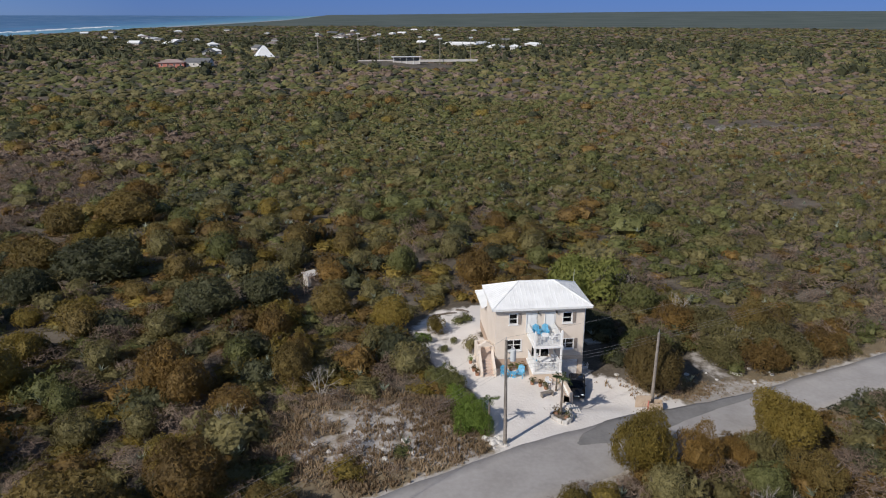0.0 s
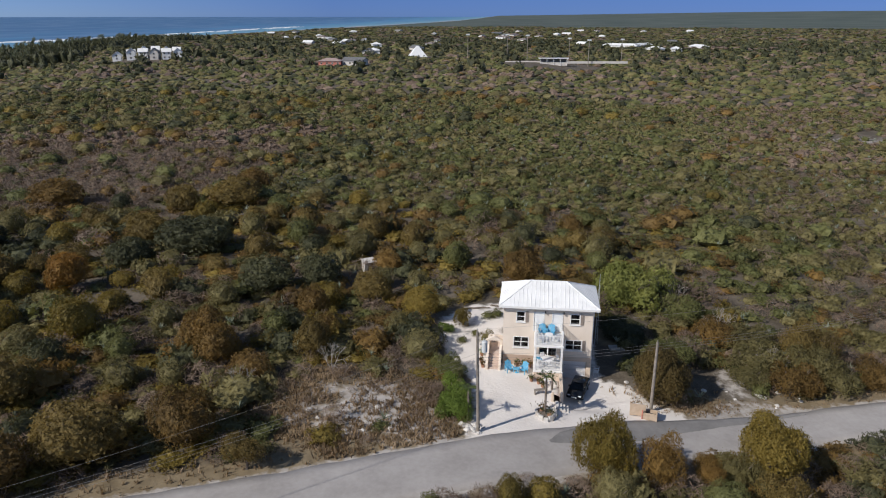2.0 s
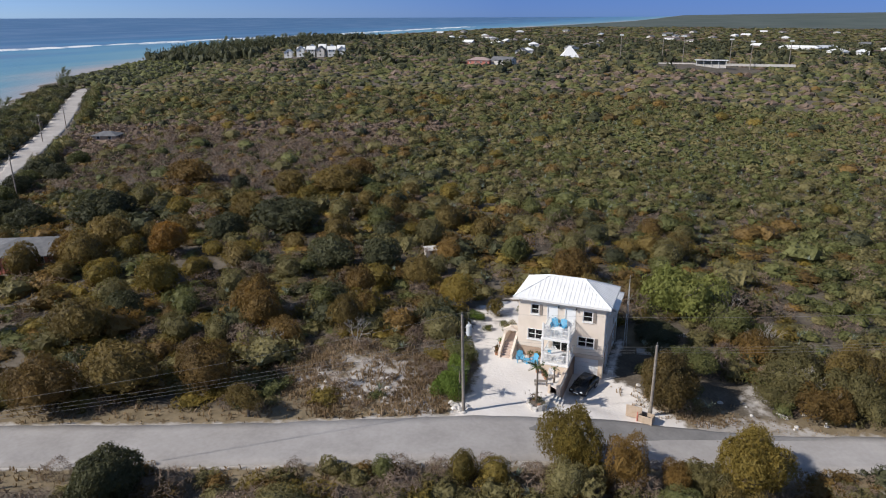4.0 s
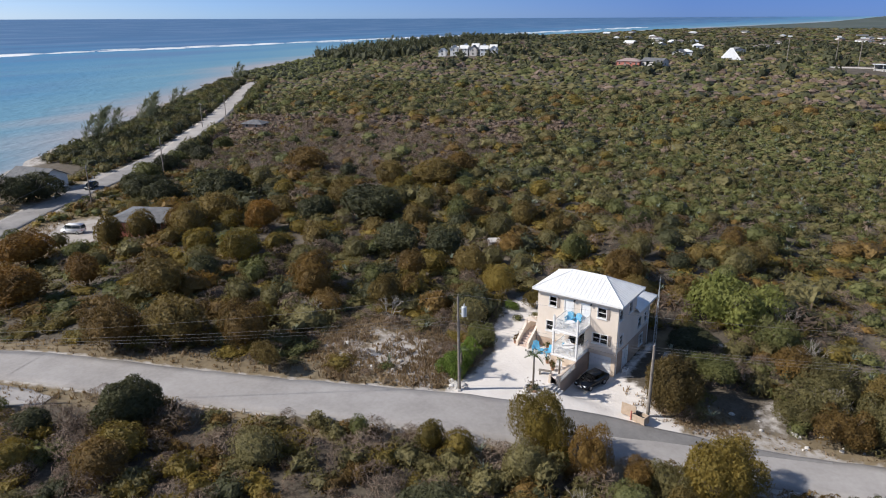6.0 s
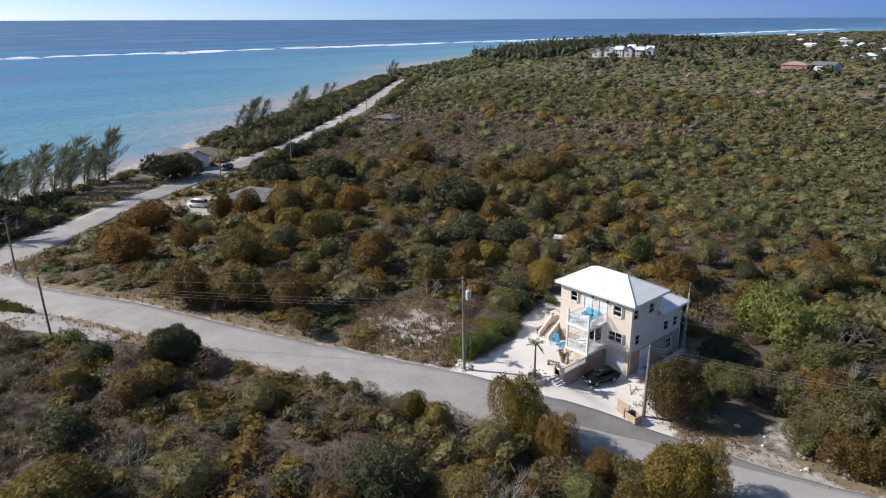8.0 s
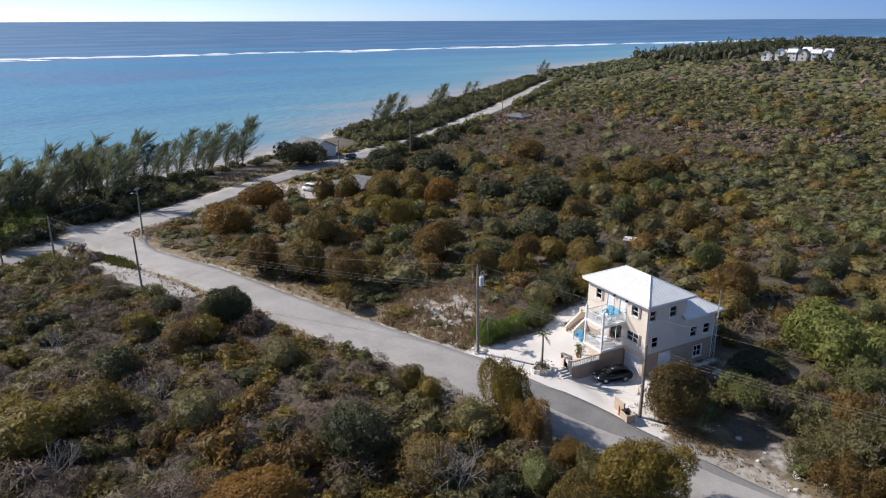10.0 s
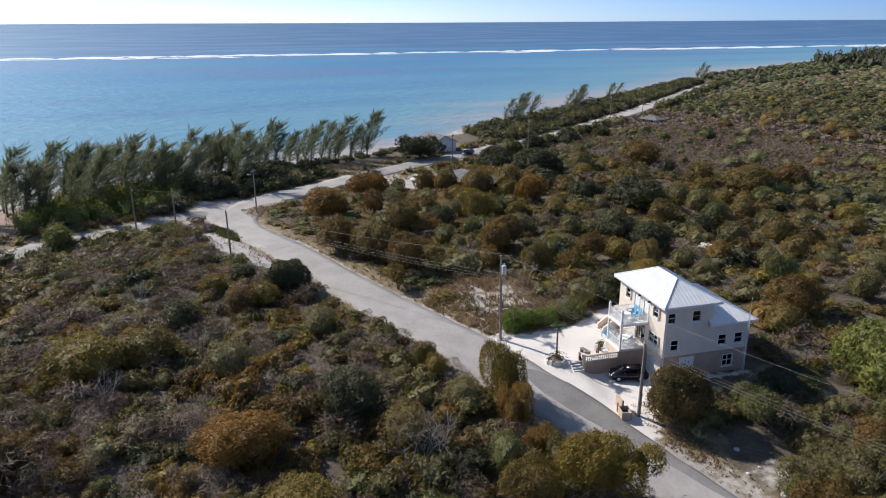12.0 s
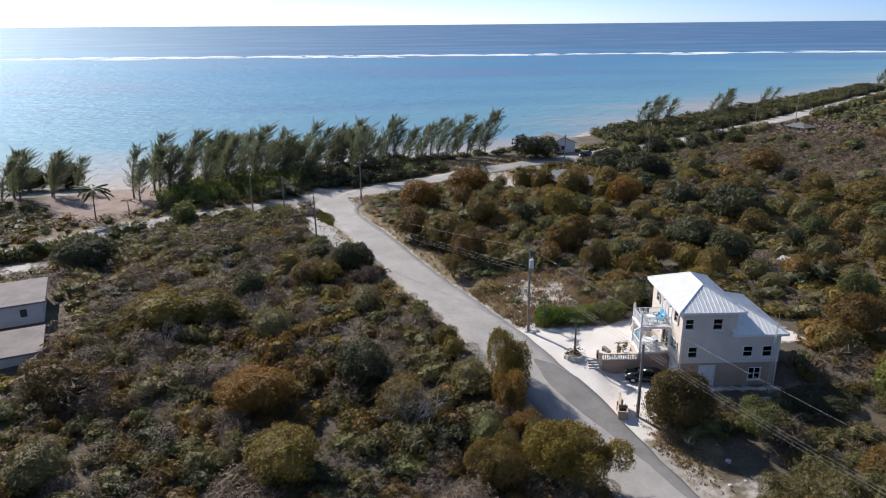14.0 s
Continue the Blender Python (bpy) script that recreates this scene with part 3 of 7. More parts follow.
    for field, v in (("From Min", 0.3), ("From Max", 0.85), ("To Min", 0.05), ("To Max", 0.17)):
        share.inputs[field].default_value = v
    link_nodes(t, sheen.outputs[0], share.inputs["Value"])
    link_nodes(t, share.outputs[0], blend.inputs[0])
    link_nodes(t, p.outputs[0], blend.inputs[1])
    link_nodes(t, gloss.outputs[0], blend.inputs[2])
    link_nodes(t, blend.outputs[0], n["Material Output"].inputs["Surface"])
    height = None
    for scale, stretch, amount in ((0.22, 1.6, 1.0), (0.8, 1.3, 0.35), (0.05, 2.2, 1.6)):
        mp = n.new("ShaderNodeMapping")
        mp.inputs["Rotation"].default_value = (0, 0, radians(25))
        mp.inputs["Scale"].default_value = (scale * stretch, scale, scale)
        link_nodes(t, co, mp.inputs["Vector"])
        w = n.new("ShaderNodeTexNoise")
        w.inputs["Scale"].default_value = 1.0
        w.inputs["Detail"].default_value = 4
        link_nodes(t, mp.outputs[0], w.inputs["Vector"])
        k = n.new("ShaderNodeMath")
        k.operation = "MULTIPLY_ADD"
        link_nodes(t, w.outputs["Fac"], k.inputs[0])
        k.inputs[1].default_value = amount
        if height is None:
            k.inputs[2].default_value = 0.0
        else:
            link_nodes(t, height, k.inputs[2])
        height = k.outputs[0]
    b = n.new("ShaderNodeBump")
    b.inputs["Strength"].default_value = 0.8
    b.inputs["Distance"].default_value = 0.8
    link_nodes(t, height, b.inputs["Height"])
    link_nodes(t, b.outputs[0], p.inputs["Normal"])
    link_nodes(t, b.outputs[0], gloss.inputs["Normal"])
    return m


sxs = np.array(sorted({*lines(-300, -90, 6, -5600, 800, 1.06), REEF_X - 40, REEF_X - 15, REEF_X, REEF_X + 20}))
sys_ = lines(-140, 320, 9, -5600, 5600, 1.06)
wx, wy, wq = sheet(sxs, sys_)
sea_mesh = bulk("water", np.stack([wx, wy, SEA + bowl(wx, wy)], 1), wq, sea_material(), True)
off = -inland(wx, wy)
lagoon = 0.6 * np.clip((off + 2) / 330, 0, 1) ** 0.6
depth = np.where(wx > REEF_X, lagoon, 0.72 + 0.2 * ease(0, 600, REEF_X - wx))
add_field(sea_mesh, "depth", depth)
tagged(new("water", sea_mesh), "turquoise lagoon turning deep blue beyond the reef", "sea", kind="structure")

# breakers along the reef
rng = np.random.default_rng(5)
foam = bmesh.new()
for row, (dx, wide, keep) in enumerate(((0, 20, 0.98), (15, 18, 0.8), (34, 14, 0.3), (-22, 8, 0.2))):
    y = -900.0
    while y < 2100:
        length = float(rng.uniform(18, 70))
        if rng.random() < keep:
            x = REEF_X + dx + 8 * float(wobble(np.array(y), np.array(0.0), 260.0, row)) + float(rng.uniform(-4, 4)) + 34 * float(ease(300, 1500, y))
            k, w = 8, wide * float(rng.uniform(0.35, 1.0))
            rows_ = []
            for i in range(k + 1):
                s = i / k
                taper = math.sin(math.pi * min(max(s, 0.03), 0.97)) ** 0.6
                c = x + float(rng.uniform(-1.5, 1.5))
                yy = y + length * s
                rise = float(bowl(c, yy)) + SEA
                rows_.append([foam.verts.new((c - w * taper / 2, yy, rise + 0.03)), foam.verts.new((c - w * taper * 0.1, yy, rise + 0.03 + 1.3 * taper * (1.0 if row == 0 else 0.35))), foam.verts.new((c + w * taper / 2, yy, rise + 0.03))])
            for a, b in zip(rows_, rows_[1:]):
                foam.faces.new((a[0], a[1], b[1], b[0]))
                foam.faces.new((a[1], a[2], b[2], b[1]))
        y += length * float(rng.uniform(0.8, 1.1))
M_FOAM = material("sea_foam", [(0.62, 0.66, 0.68), (0.78, 0.8, 0.81), (0.86, 0.87, 0.87)], 0.1, 0.8, 0.2, 0.4, space="World")
tagged(part("breakers", foam, M_FOAM), "white surf breaking along the offshore reef", "surf", kind="stuff")


# ---- roads ----
def strip(name, line, halves, lift, mat, label, step=1.6, ragged=0.0, seed=1, cross=7):
    """A road surface laid over the ground along a line."""
    r = np.random.default_rng(seed)
    pts = np.array(line, dtype=float)
    dist = np.r_[0, np.cumsum(np.hypot(*np.diff(pts, axis=0).T))]
    s = np.arange(0, dist[-1], step)
    # a rounded run through the given points
    px, py = (np.interp(s, dist, pts[:, i]) for i in (0, 1))
    for _ in range(3):
        px[2:-2] = (px[:-4] + px[1:-3] + px[2:-2] + px[3:-1] + px[4:]) / 5
        py[2:-2] = (py[:-4] + py[1:-3] + py[2:-2] + py[3:-1] + py[4:]) / 5
    hw = np.interp(s, dist, halves)
    tx, ty = np.gradient(px), np.gradient(py)
    ln = np.hypot(tx, ty)
    nx, ny = -ty / ln, tx / ln
    vs = []
    for j in range(cross):
        u = j / (cross - 1) * 2 - 1
        w = hw * u
        if abs(u) == 1 and ragged:
            w = w + u * ragged * (0.6 * np.sin(s * 0.9 + seed) * np.sin(s * 0.37) + 0.5 * r.uniform(-1, 1, len(s)))
        x, y = px + nx * w, py + ny * w
        z = land(x, y) + lift + 0.05 * (1 - u * u)
        vs.append(np.stack([x, y, z], 1))
    v = np.stack(vs, 1)
    # skirt below both edges
    low_a, low_b = v[:, :1].copy(), v[:, -1:].copy()
    low_a[..., 2] -= 0.3
    low_b[..., 2] -= 0.3
    v = np.concatenate([low_a, v, low_b], 1)
    k, n = v.shape[:2]
    i = np.arange(k * n).reshape(k, n)
    q = np.stack([i[:-1, :-1], i[:-1, 1:], i[1:, 1:], i[1:, :-1]], -1).reshape(-1, 4)[:, ::-1]
    return tagged(new(name, bulk(name, v.reshape(-1, 3), q, mat, True)), label, "road", kind="structure")


M_ASPHALT = material("pale_asphalt", [(0.285, 0.265, 0.25), (0.34, 0.318, 0.302), (0.39, 0.366, 0.348)], 0.25, 0.9, 0.01, 14, space="World", fine=0.35)
M_ASPHALT_NEW = material("darker_asphalt", [(0.16, 0.153, 0.147), (0.2, 0.191, 0.184), (0.24, 0.23, 0.222)], 0.3, 0.88, 0.01, 14, space="World", fine=0.35)
strip("road", LANE, LANE_HALF, 0.05, M_ASPHALT, "sun-bleached grey asphalt lane with crumbling sandy edges", ragged=0.18, seed=3)
M_SANDY = material("sandy_asphalt", [(0.34, 0.31, 0.285), (0.4, 0.37, 0.345), (0.47, 0.44, 0.41)], 0.25, 0.92, 0.012, 10, space="World", fine=0.4)
M_ASPHALT_COAST = material("grey_asphalt", [(0.22, 0.207, 0.198), (0.27, 0.255, 0.245), (0.32, 0.302, 0.29)], 0.25, 0.9, 0.01, 14, space="World", fine=0.35)
strip("road", COAST, [3.5] * len(COAST), 0.03, M_ASPHALT_COAST, "pale asphalt coast road beside the sea", step=3.0, ragged=0.25, seed=7)
strip("road", [(-4.2, -13.4), (-2.4, -12.3), (0, -11.5), (3.4, -9.7), (7.4, -7.7), (11.2, -5.8), (16, -3.9), (21, -2.0)], [0.2, 1.2, 1.75, 1.75, 1.15, 0.7, 0.4, 0.15], 0.08, M_ASPHALT_NEW, "dark patch of newer asphalt along the lane by the drive", ragged=0.12, seed=9)
strip("road", [(-80, -50.5), (-70, -46.4), (-62, -44.2), (-54, -41.6), (-46, -38.6), (-40, -36)], [2.0, 2.0, 2.1, 2.0, 1.7, 0.8], 0.04, M_ASPHALT, "pale gravel lay-by beside the junction", ragged=0.3, seed=11)
strip("road", [(-149, 49), (-162, 65), (-175.5, 80.5), (-205.5, 115.3), (-238.5, 150.3), (-289.3, 203), (-304, 221)], [1.2, 2.8, 3.5, 3.7, 3.7, 3.5, 3.2], 0.07, M_SANDY, "sand-strewn far stretch of the coast road", step=3.0, ragged=0.5, seed=15)
strip("road", BEND, [2.6, 2.9, 3.3, 4.1, 4.6, 4.5, 4.1, 3.7, 3.3], 0.07, M_ASPHALT, "wide asphalt bend where the lane meets the coast road", ragged=0.22, seed=13)


# ---- the house ----
house = thing("house", "cream rendered house with white metal hip roof above tan garage", "house")
FRONT = [(-7.6, -6.8, 6.2, 7.25), (-2.2, -1.3, 6.15, 7.2), (-7.85, -6.35, 3.35, 4.45), (-2.6, -1.0, 3.3, 4.35), (-5.85, -4.9, 5.17, 7.25), (-4.0, -3.05, 5.17, 7.25), (-5.25, -3.45, 2.42, 4.45)]
SIDE = [(0.3, 1.1, 6.1, 7.15), (3.0, 3.9, 6.05, 7.15), (0.85, 1.7, 3.12, 4.22)]
SIDE_BACK = [(6.25, 7.15, 3.12, 4.2), (8.15, 9.05, 3.1, 4.2)]
T = 0.2

bm = bmesh.new()
pierced(bm, -8.95, 0, 2.5, 8.0, FRONT, lambda a, b, c, d: box(bm, a, 0, c, b, T, d))
pierced(bm, T, 5.3 - T, 2.5, 8.0, SIDE, lambda a, b, c, d: box(bm, -T, a, c, 0, b, d))
box(bm, -8.95, T, 2.5, -8.95 + T, 5.3 - T, 8.0)
box(bm, -8.95, 5.3 - T, 2.5, 0, 5.3, 8.0)
part("wall", bm, M_WALL, house, "cream rendered upper walls")
bm = bmesh.new()
pierced(bm, 5.3, 9.8, 2.5, 5.75, SIDE_BACK, lambda a, b, c, d: box(bm, -T, a, c, 0, b, d))
box(bm, -8.95, 5.3, 2.5, -8.95 + T, 9.8, 5.75)
box(bm, -8.95 + T, 9.8 - T, 2.5, -T, 9.8, 5.75)
part("rear_wall", bm, M_WALL, house, "cream rendered walls of the rear wing")
bm = bmesh.new()
pierced(bm, -8.93, -0.02, -0.5, 2.5, [(-2.85, -0.42, -0.1, 2.08)], lambda a, b, c, d: box(bm, a, 0.02, c, b, 0.02 + T, d))
pierced(bm, 0.02 + T, 9.78 - T, -0.5, 2.5, [(2.1, 3.6, -0.1, 2.2), (7.05, 8.2, 0.65, 1.88)], lambda a, b, c, d: box(bm, -0.02 - T, a, c, -0.02, b, d))
box(bm, -8.93, 0.02 + T, -0.5, -8.93 + T, 9.78 - T, 2.5)
box(bm, -8.93, 9.78 - T, -0.5, -0.02, 9.78, 2.5)
part("base_wall", bm, M_BASE, house, "tan rendered garage level")
bm = bmesh.new()
box(bm, -8.7, 0.25, 2.3, -0.25, 9.5, 2.49)
box(bm, -8.7, 0.25, 4.9, -0.25, 5.05, 5.1)
box(bm, -8.7, 0.25, 7.8, -0.25, 5.05, 7.98)
box(bm, -8.7, 5.35, 5.5, -0.25, 9.5, 5.7)
part("floor_slab", bm, M_INSIDE, house)


def slope(parent, a, b, c, d, name, seam_gap=0.42):
    """One roof plane: eave a to b, ridge c (above b) to d (above a), with standing seams."""
    a, b, c, d = (Vector(p) for p in (a, b, c, d))
    bm = bmesh.new()
    ring = [a, b, c] if (c - d).length < 0.01 else [a, b, c, d]
    slab(bm, ring, 0.07)
    plane = part(name, bm, M_ROOF, parent)
    along = (b - a).normalized()
    up = (d - a) - along * (d - a).dot(along)
    rise = up.copy()
    up.normalize()
    left, right, width = (d - a).dot(along), (b - c).dot(along), (b - a).length
    nrm = along.cross(up).normalized()
    if nrm.z < 0:
        nrm = -nrm
    s = seam_gap * 0.6
    while s < width - 0.1:
        t = min(1.0, s / left if left > 0.01 else 1.0, (width - s) / right if right > 0.01 else 1.0)
        if t > 0.06:
            p, q = a + along * s, a + along * s + rise * t
            bm = bmesh.new()
            rod(bm, p + nrm * 0.012, q + nrm * 0.012, 0.026, n=4)
            part("seam", bm, M_ROOF, plane)
        s += seam_gap
    return plane


EAVE, RIDGE = 8.06, 9.68
FL, FR, BR, BL = (-9.42, -0.6, EAVE), (0.6, -0.6, EAVE), (0.6, 5.88, EAVE), (-9.42, 5.88, EAVE)
RL, RR = (-6.25, 2.64, RIDGE), (-2.65, 2.64, RIDGE)
roof = new("roof")
roof.parent = house
slope(roof, FL, FR, RR, RL, "front_slope")
slope(roof, FR, BR, RR, RR, "side_slope")
slope(roof, BR, BL, RL, RR, "rear_slope")
slope(roof, BL, FL, RL, RL, "side_slope")
for p, q in ((FL, RL), (FR, RR), (BR, RR), (BL, RL), (RL, RR)):
    bm = bmesh.new()
    rod(bm, Vector(p) + Vector((0, 0, 0.02)), Vector(q) + Vector((0, 0, 0.02)), 0.06, n=6)
    part("ridge_cap", bm, M_ROOF, roof)
for p, q in ((FL, FR), (FR, BR), (BR, BL), (BL, FL)):
    bm = bmesh.new()
    p, q = Vector(p), Vector(q)
    d = (q - p).normalized()
    n_in = Vector((-d.y, d.x, 0))
    for k in range(1):
        corners = [p, q, q + n_in * 0.03, p + n_in * 0.03]
        slab(bm, [(c.x, c.y, c.z - 0.072) for c in corners], 0.15)
    part("fascia", bm, M_TRIM, roof)
bm = bmesh.new()
pierced(bm, -9.38, 0.56, -0.56, 5.84, [(-8.93, -0.02, 0.02, 5.28)], lambda a, b, c, d: box(bm, a, c, 7.86, b, d, 7.89))
part("soffit", bm, M_TRIM, roof)

# rear wing's lower roof: two hips against the taller part
E2, R2 = 5.72, 7.95
wing = new("rear_roof")
wing.parent = house
slope(wing, (0.62, 4.75, E2), (0.62, 10.25, E2), (-3.9, 5.73, R2), (-3.9, 5.35, R2), "side_slope")
slope(wing, (0.62, 10.25, E2), (-9.5, 10.25, E2), (-4.98, 5.73, R2), (-3.9, 5.73, R2), "rear_slope")
slope(wing, (-9.5, 10.25, E2), (-9.5, 5.32, E2), (-4.98, 5.35, R2), (-4.98, 5.73, R2), "side_slope")
for p, q in (((0.62, 10.25, E2), (-3.9, 5.73, R2)), ((-9.5, 10.25, E2), (-4.98, 5.73, R2))):
    bm = bmesh.new()
    rod(bm, Vector(p) + Vector((0, 0, 0.02)), Vector(q) + Vector((0, 0, 0.02)), 0.06, n=6)
    part("ridge_cap", bm, M_ROOF, wing)
bm = bmesh.new()
box(bm, 0.59, 4.75, E2 - 0.22, 0.62, 10.25, E2 - 0.08)
box(bm, -9.5, 10.22, E2 - 0.22, 0.58, 10.25, E2 - 0.08)
part("fascia", bm, M_TRIM, wing)
bm = bmesh.new()
box(bm, 0.02, 4.8, E2 - 0.2, 0.58, 10.2, E2 - 0.17)
part("soffit", bm, M_TRIM, wing)


def window(u0, u1, z0, z1, place, shutter=False, panes=1, parent=house):
    """A sash window in its own opening. place() turns local metres (along, inward, up) into a pose."""
    w, h = u1 - u0, z1 - z0
    win = new("window")
    win.parent = parent
    win.matrix_basis = place(u0, z0)
    bm = bmesh.new()
    for x0, x1, a, b in ((-0.065, 0.0, -0.065, h + 0.065), (w, w + 0.065, -0.065, h + 0.065), (0, w, h, h + 0.065), (0, w, -0.065, 0)):
        box(bm, x0, -0.045, a, x1, 0.07, b)
    part("frame", bm, M_TRIM, win)
    each = w / panes
    for k in range(panes):
        x = k * each
        bm = bmesh.new()
        box(bm, x + 0.002, 0.06, 0.002, x + 0.045, 0.1, h - 0.002)
        box(bm, x + each - 0.045, 0.06, 0.002, x + each - 0.002, 0.1, h - 0.002)
        box(bm, x + 0.045, 0.06, h - 0.05, x + each - 0.045, 0.1, h - 0.002)
        box(bm, x + 0.045, 0.06, 0.002, x + each - 0.045, 0.1, 0.05)
        box(bm, x + 0.045, 0.055, h * 0.5 - 0.03, x + each - 0.045, 0.1, h * 0.5 + 0.03)
        part("sash", bm, M_TRIM, win)
        for a, b in ((0.05, h * 0.5 - 0.03), (h * 0.5 + 0.03, h - 0.05)):
            bm = bmesh.new()
            box(bm, x + 0.045, 0.076, a, x + each - 0.045, 0.082, b)
            part("pane", bm, M_GLASS, win)
    bm = bmesh.new()
    box(bm, -0.12, -0.11, -0.12, w + 0.12, 0.02, -0.066)
    part("sill", bm, M_TRIM, win)
    if shutter:
        bm = bmesh.new()
        box(bm, w + 0.1, -0.06, -0.05, w + 0.38, -0.005, h + 0.05)
        for k in range(9):
            z = h * (k + 0.5) / 9
            box(bm, w + 0.13, -0.075, z - 0.025, w + 0.35, -0.06, z + 0.025)
        part("shutter", bm, M_SHUTTER, win, "taupe louvred shutter")
    return win


def at_front(u, z):
    return pose(u, 0, z)


def at_side(u, z):
    return pose(0, u, z, 0, 0, 90)


window(*FRONT[0], at_front, True)
window(*FRONT[1], at_front, True)
window(*FRONT[2], at_front, False, 2)
window(*FRONT[3], at_front, True, 2)
for w in (*SIDE, *SIDE_BACK):
    window(*w, at_side)
window(7.05, 8.2, 0.65, 1.88, lambda u, z: pose(-0.02, u, z, 0, 0, 90), False, 2)


def panel_door(name, u0, u1, z0, z1, place, label):
    w, h = u1 - u0, z1 - z0
    door = new(name)
    door.parent = house
    door["label"] = label
    door.matrix_basis = place(u0, z0)
    bm = bmesh.new()
    for x0, x1, a, b in ((-0.08, 0.0, 0, h + 0.08), (w, w + 0.08, 0, h + 0.08), (0, w, h, h + 0.08)):
        box(bm, x0, -0.04, a, x1, 0.08, b)
    part("frame", bm, M_TRIM, door)
    bm = bmesh.new()
    box(bm, 0.01, 0.03, 0.01, w - 0.01, 0.08, h - 0.01)
    for a, b in ((0.12, 0.42), (0.47, 0.92)):
        for c, d in ((0.12, 0.46), (0.54, 0.88)):
            box(bm, w * c, 0.015, h * a, w * d, 0.03, h * b)
    part("leaf", bm, M_DOOR, door)
    bm = bmesh.new()
    ball(bm, (w * 0.9, -0.02, h * 0.46), 0.04, 1)
    rod(bm, (w * 0.9, -0.02, h * 0.46), (w * 0.9, 0.03, h * 0.46), 0.015)
    part("knob", bm, M_STEEL, door)


panel_door("balcony_door", *FRONT[4], at_front, "white panelled balcony door")
panel_door("balcony_door", *FRONT[5], at_front, "white panelled balcony door")
panel_door("side_door", 2.1, 2.85, 0.0, 2.18, lambda u, z: pose(-0.02, u, z, 0, 0, 90), "white side door")
panel_door("side_door", 2.88, 3.58, 0.0, 2.18, lambda u, z: pose(-0.02, u, z, 0, 0, 90), "white side door")
# sliding glass door behind the lower deck
slider = new("sliding_door")
slider.parent = house
slider.matrix_basis = pose(-5.25, 0, 2.42)
for x in (0.0, 0.9):
    bm = bmesh.new()
    y = 0.05 if x else 0.1
    for a, b, c, d in ((0.005, 0.06, 0.01, 2.0), (0.84, 0.895, 0.01, 2.0), (0.06, 0.84, 1.94, 2.0), (0.06, 0.84, 0.01, 0.08)):
        box(bm, x + a, y, c, x + b, y + 0.045, d)
    part("frame", bm, M_TRIM, slider)
    bm = bmesh.new()
    box(bm, x + 0.06, y + 0.018, 0.08, x + 0.84, y + 0.026, 1.94)
    part("pane", bm, M_GLASS, slider)
# garage door of ribbed panels
garage = new("garage_door")
garage.parent = house
garage.matrix_basis = pose(-2.85, 0.1, -0.02)
for k in range(4):
    bm = bmesh.new()
    soft_box(bm, 0.01, 0, 0.01 + k * 0.52, 2.42, 0.05, 0.515 + k * 0.52, 0.015)
    for j in range(4):
        box(bm, 0.1 + j * 0.58, -0.012, 0.1 + k * 0.52, 0.58 + j * 0.58, 0.0, 0.42 + k * 0.52)
    part("panel", bm, M_GARAGE, garage)
bm = bmesh.new()
box(bm, -3.0, -0.12, 2.1, 0.02, 0.018, 2.48)
box(bm, -0.4, -0.14, -0.4, 0.03, 0.018, 2.09)
part("lintel", bm, M_PEACH, house, "peach rendered beam and pier round the garage door")
for x in (-4.75, -2.92):
    bm = bmesh.new()
    box(bm, x - 0.05, -0.1, 7.3, x + 0.05, 0, 7.45)
    bmesh.ops.create_cone(bm, cap_ends=True, segments=8, radius1=0.11, radius2=0.06, depth=0.16, matrix=Matrix.Translation((x, -0.2, 7.36)))
    part("wall_lamp", bm, M_DARK, house, "dark metal wall lamp")
for y, top in ((0.12, 7.85), (9.6, 5.6)):
    bm = bmesh.new()
    rod(bm, (0.06, y, 0.0), (0.06, y, top), 0.045, n=6)
    part("downpipe", bm, M_TRIM, house)

# ---- double-decked porch ----
porch = thing("porch", "white two-deck porch with railings in front of the cream house", "porch")
PX0, PX1, PY = -5.72, -2.95, -3.05
bm = bmesh.new()
box(bm, PX0, PY, 1.0, PX1, -0.003, 2.2)
part("plinth", bm, M_PEACH, porch, "peach rendered plinth")
for z, thick in ((2.4, 0.2), (5.14, 0.24)):
    bm = bmesh.new()
    soft_box(bm, PX0 - 0.06, PY - 0.06, z - thick, PX1 + 0.06, -0.003, z, 0.02)
    part("deck", bm, M_TRIM, porch)
for x in (PX0 + 0.1, PX1 - 0.1):
    bm = bmesh.new()
    soft_box(bm, x - 0.1, PY, 2.4, x + 0.1, PY + 0.2, 4.9, 0.015)
    soft_box(bm, x - 0.1, PY, 5.14, x + 0.1, PY + 0.2, 6.55, 0.015)
    ball(bm, (x, PY + 0.1, 6.62), 0.1, 1)
    part("post", bm, M_TRIM, porch)
bm = bmesh.new()
box(bm, -0.014, -0.014, 0, 0.014, 0.014, 0.8)
spindle = bpy.data.meshes.new("baluster")
bm.to_mesh(spindle)
bm.free()
spindle.materials.append(M_TRIM)


def railing(parent, p, q, z, gap=0.125, high=0.95):
    p, q = Vector((*p, z)), Vector((*q, z))
    rail = new("railing")
    rail.parent = parent
    bm = bmesh.new()
    rod(bm, p + Vector((0, 0, high)), q + Vector((0, 0, high)), 0.038, n=6)
    rod(bm, p + Vector((0, 0, 0.1)), q + Vector((0, 0, 0.1)), 0.026, n=6)
    part("rail", bm, M_TRIM, rail)
    n = int((q - p).length / gap)
    for i in range(1, n):
        c = p.lerp(q, i / n)
        shared("baluster", spindle, rail, Matrix.Translation((c.x, c.y, z + 0.12)))


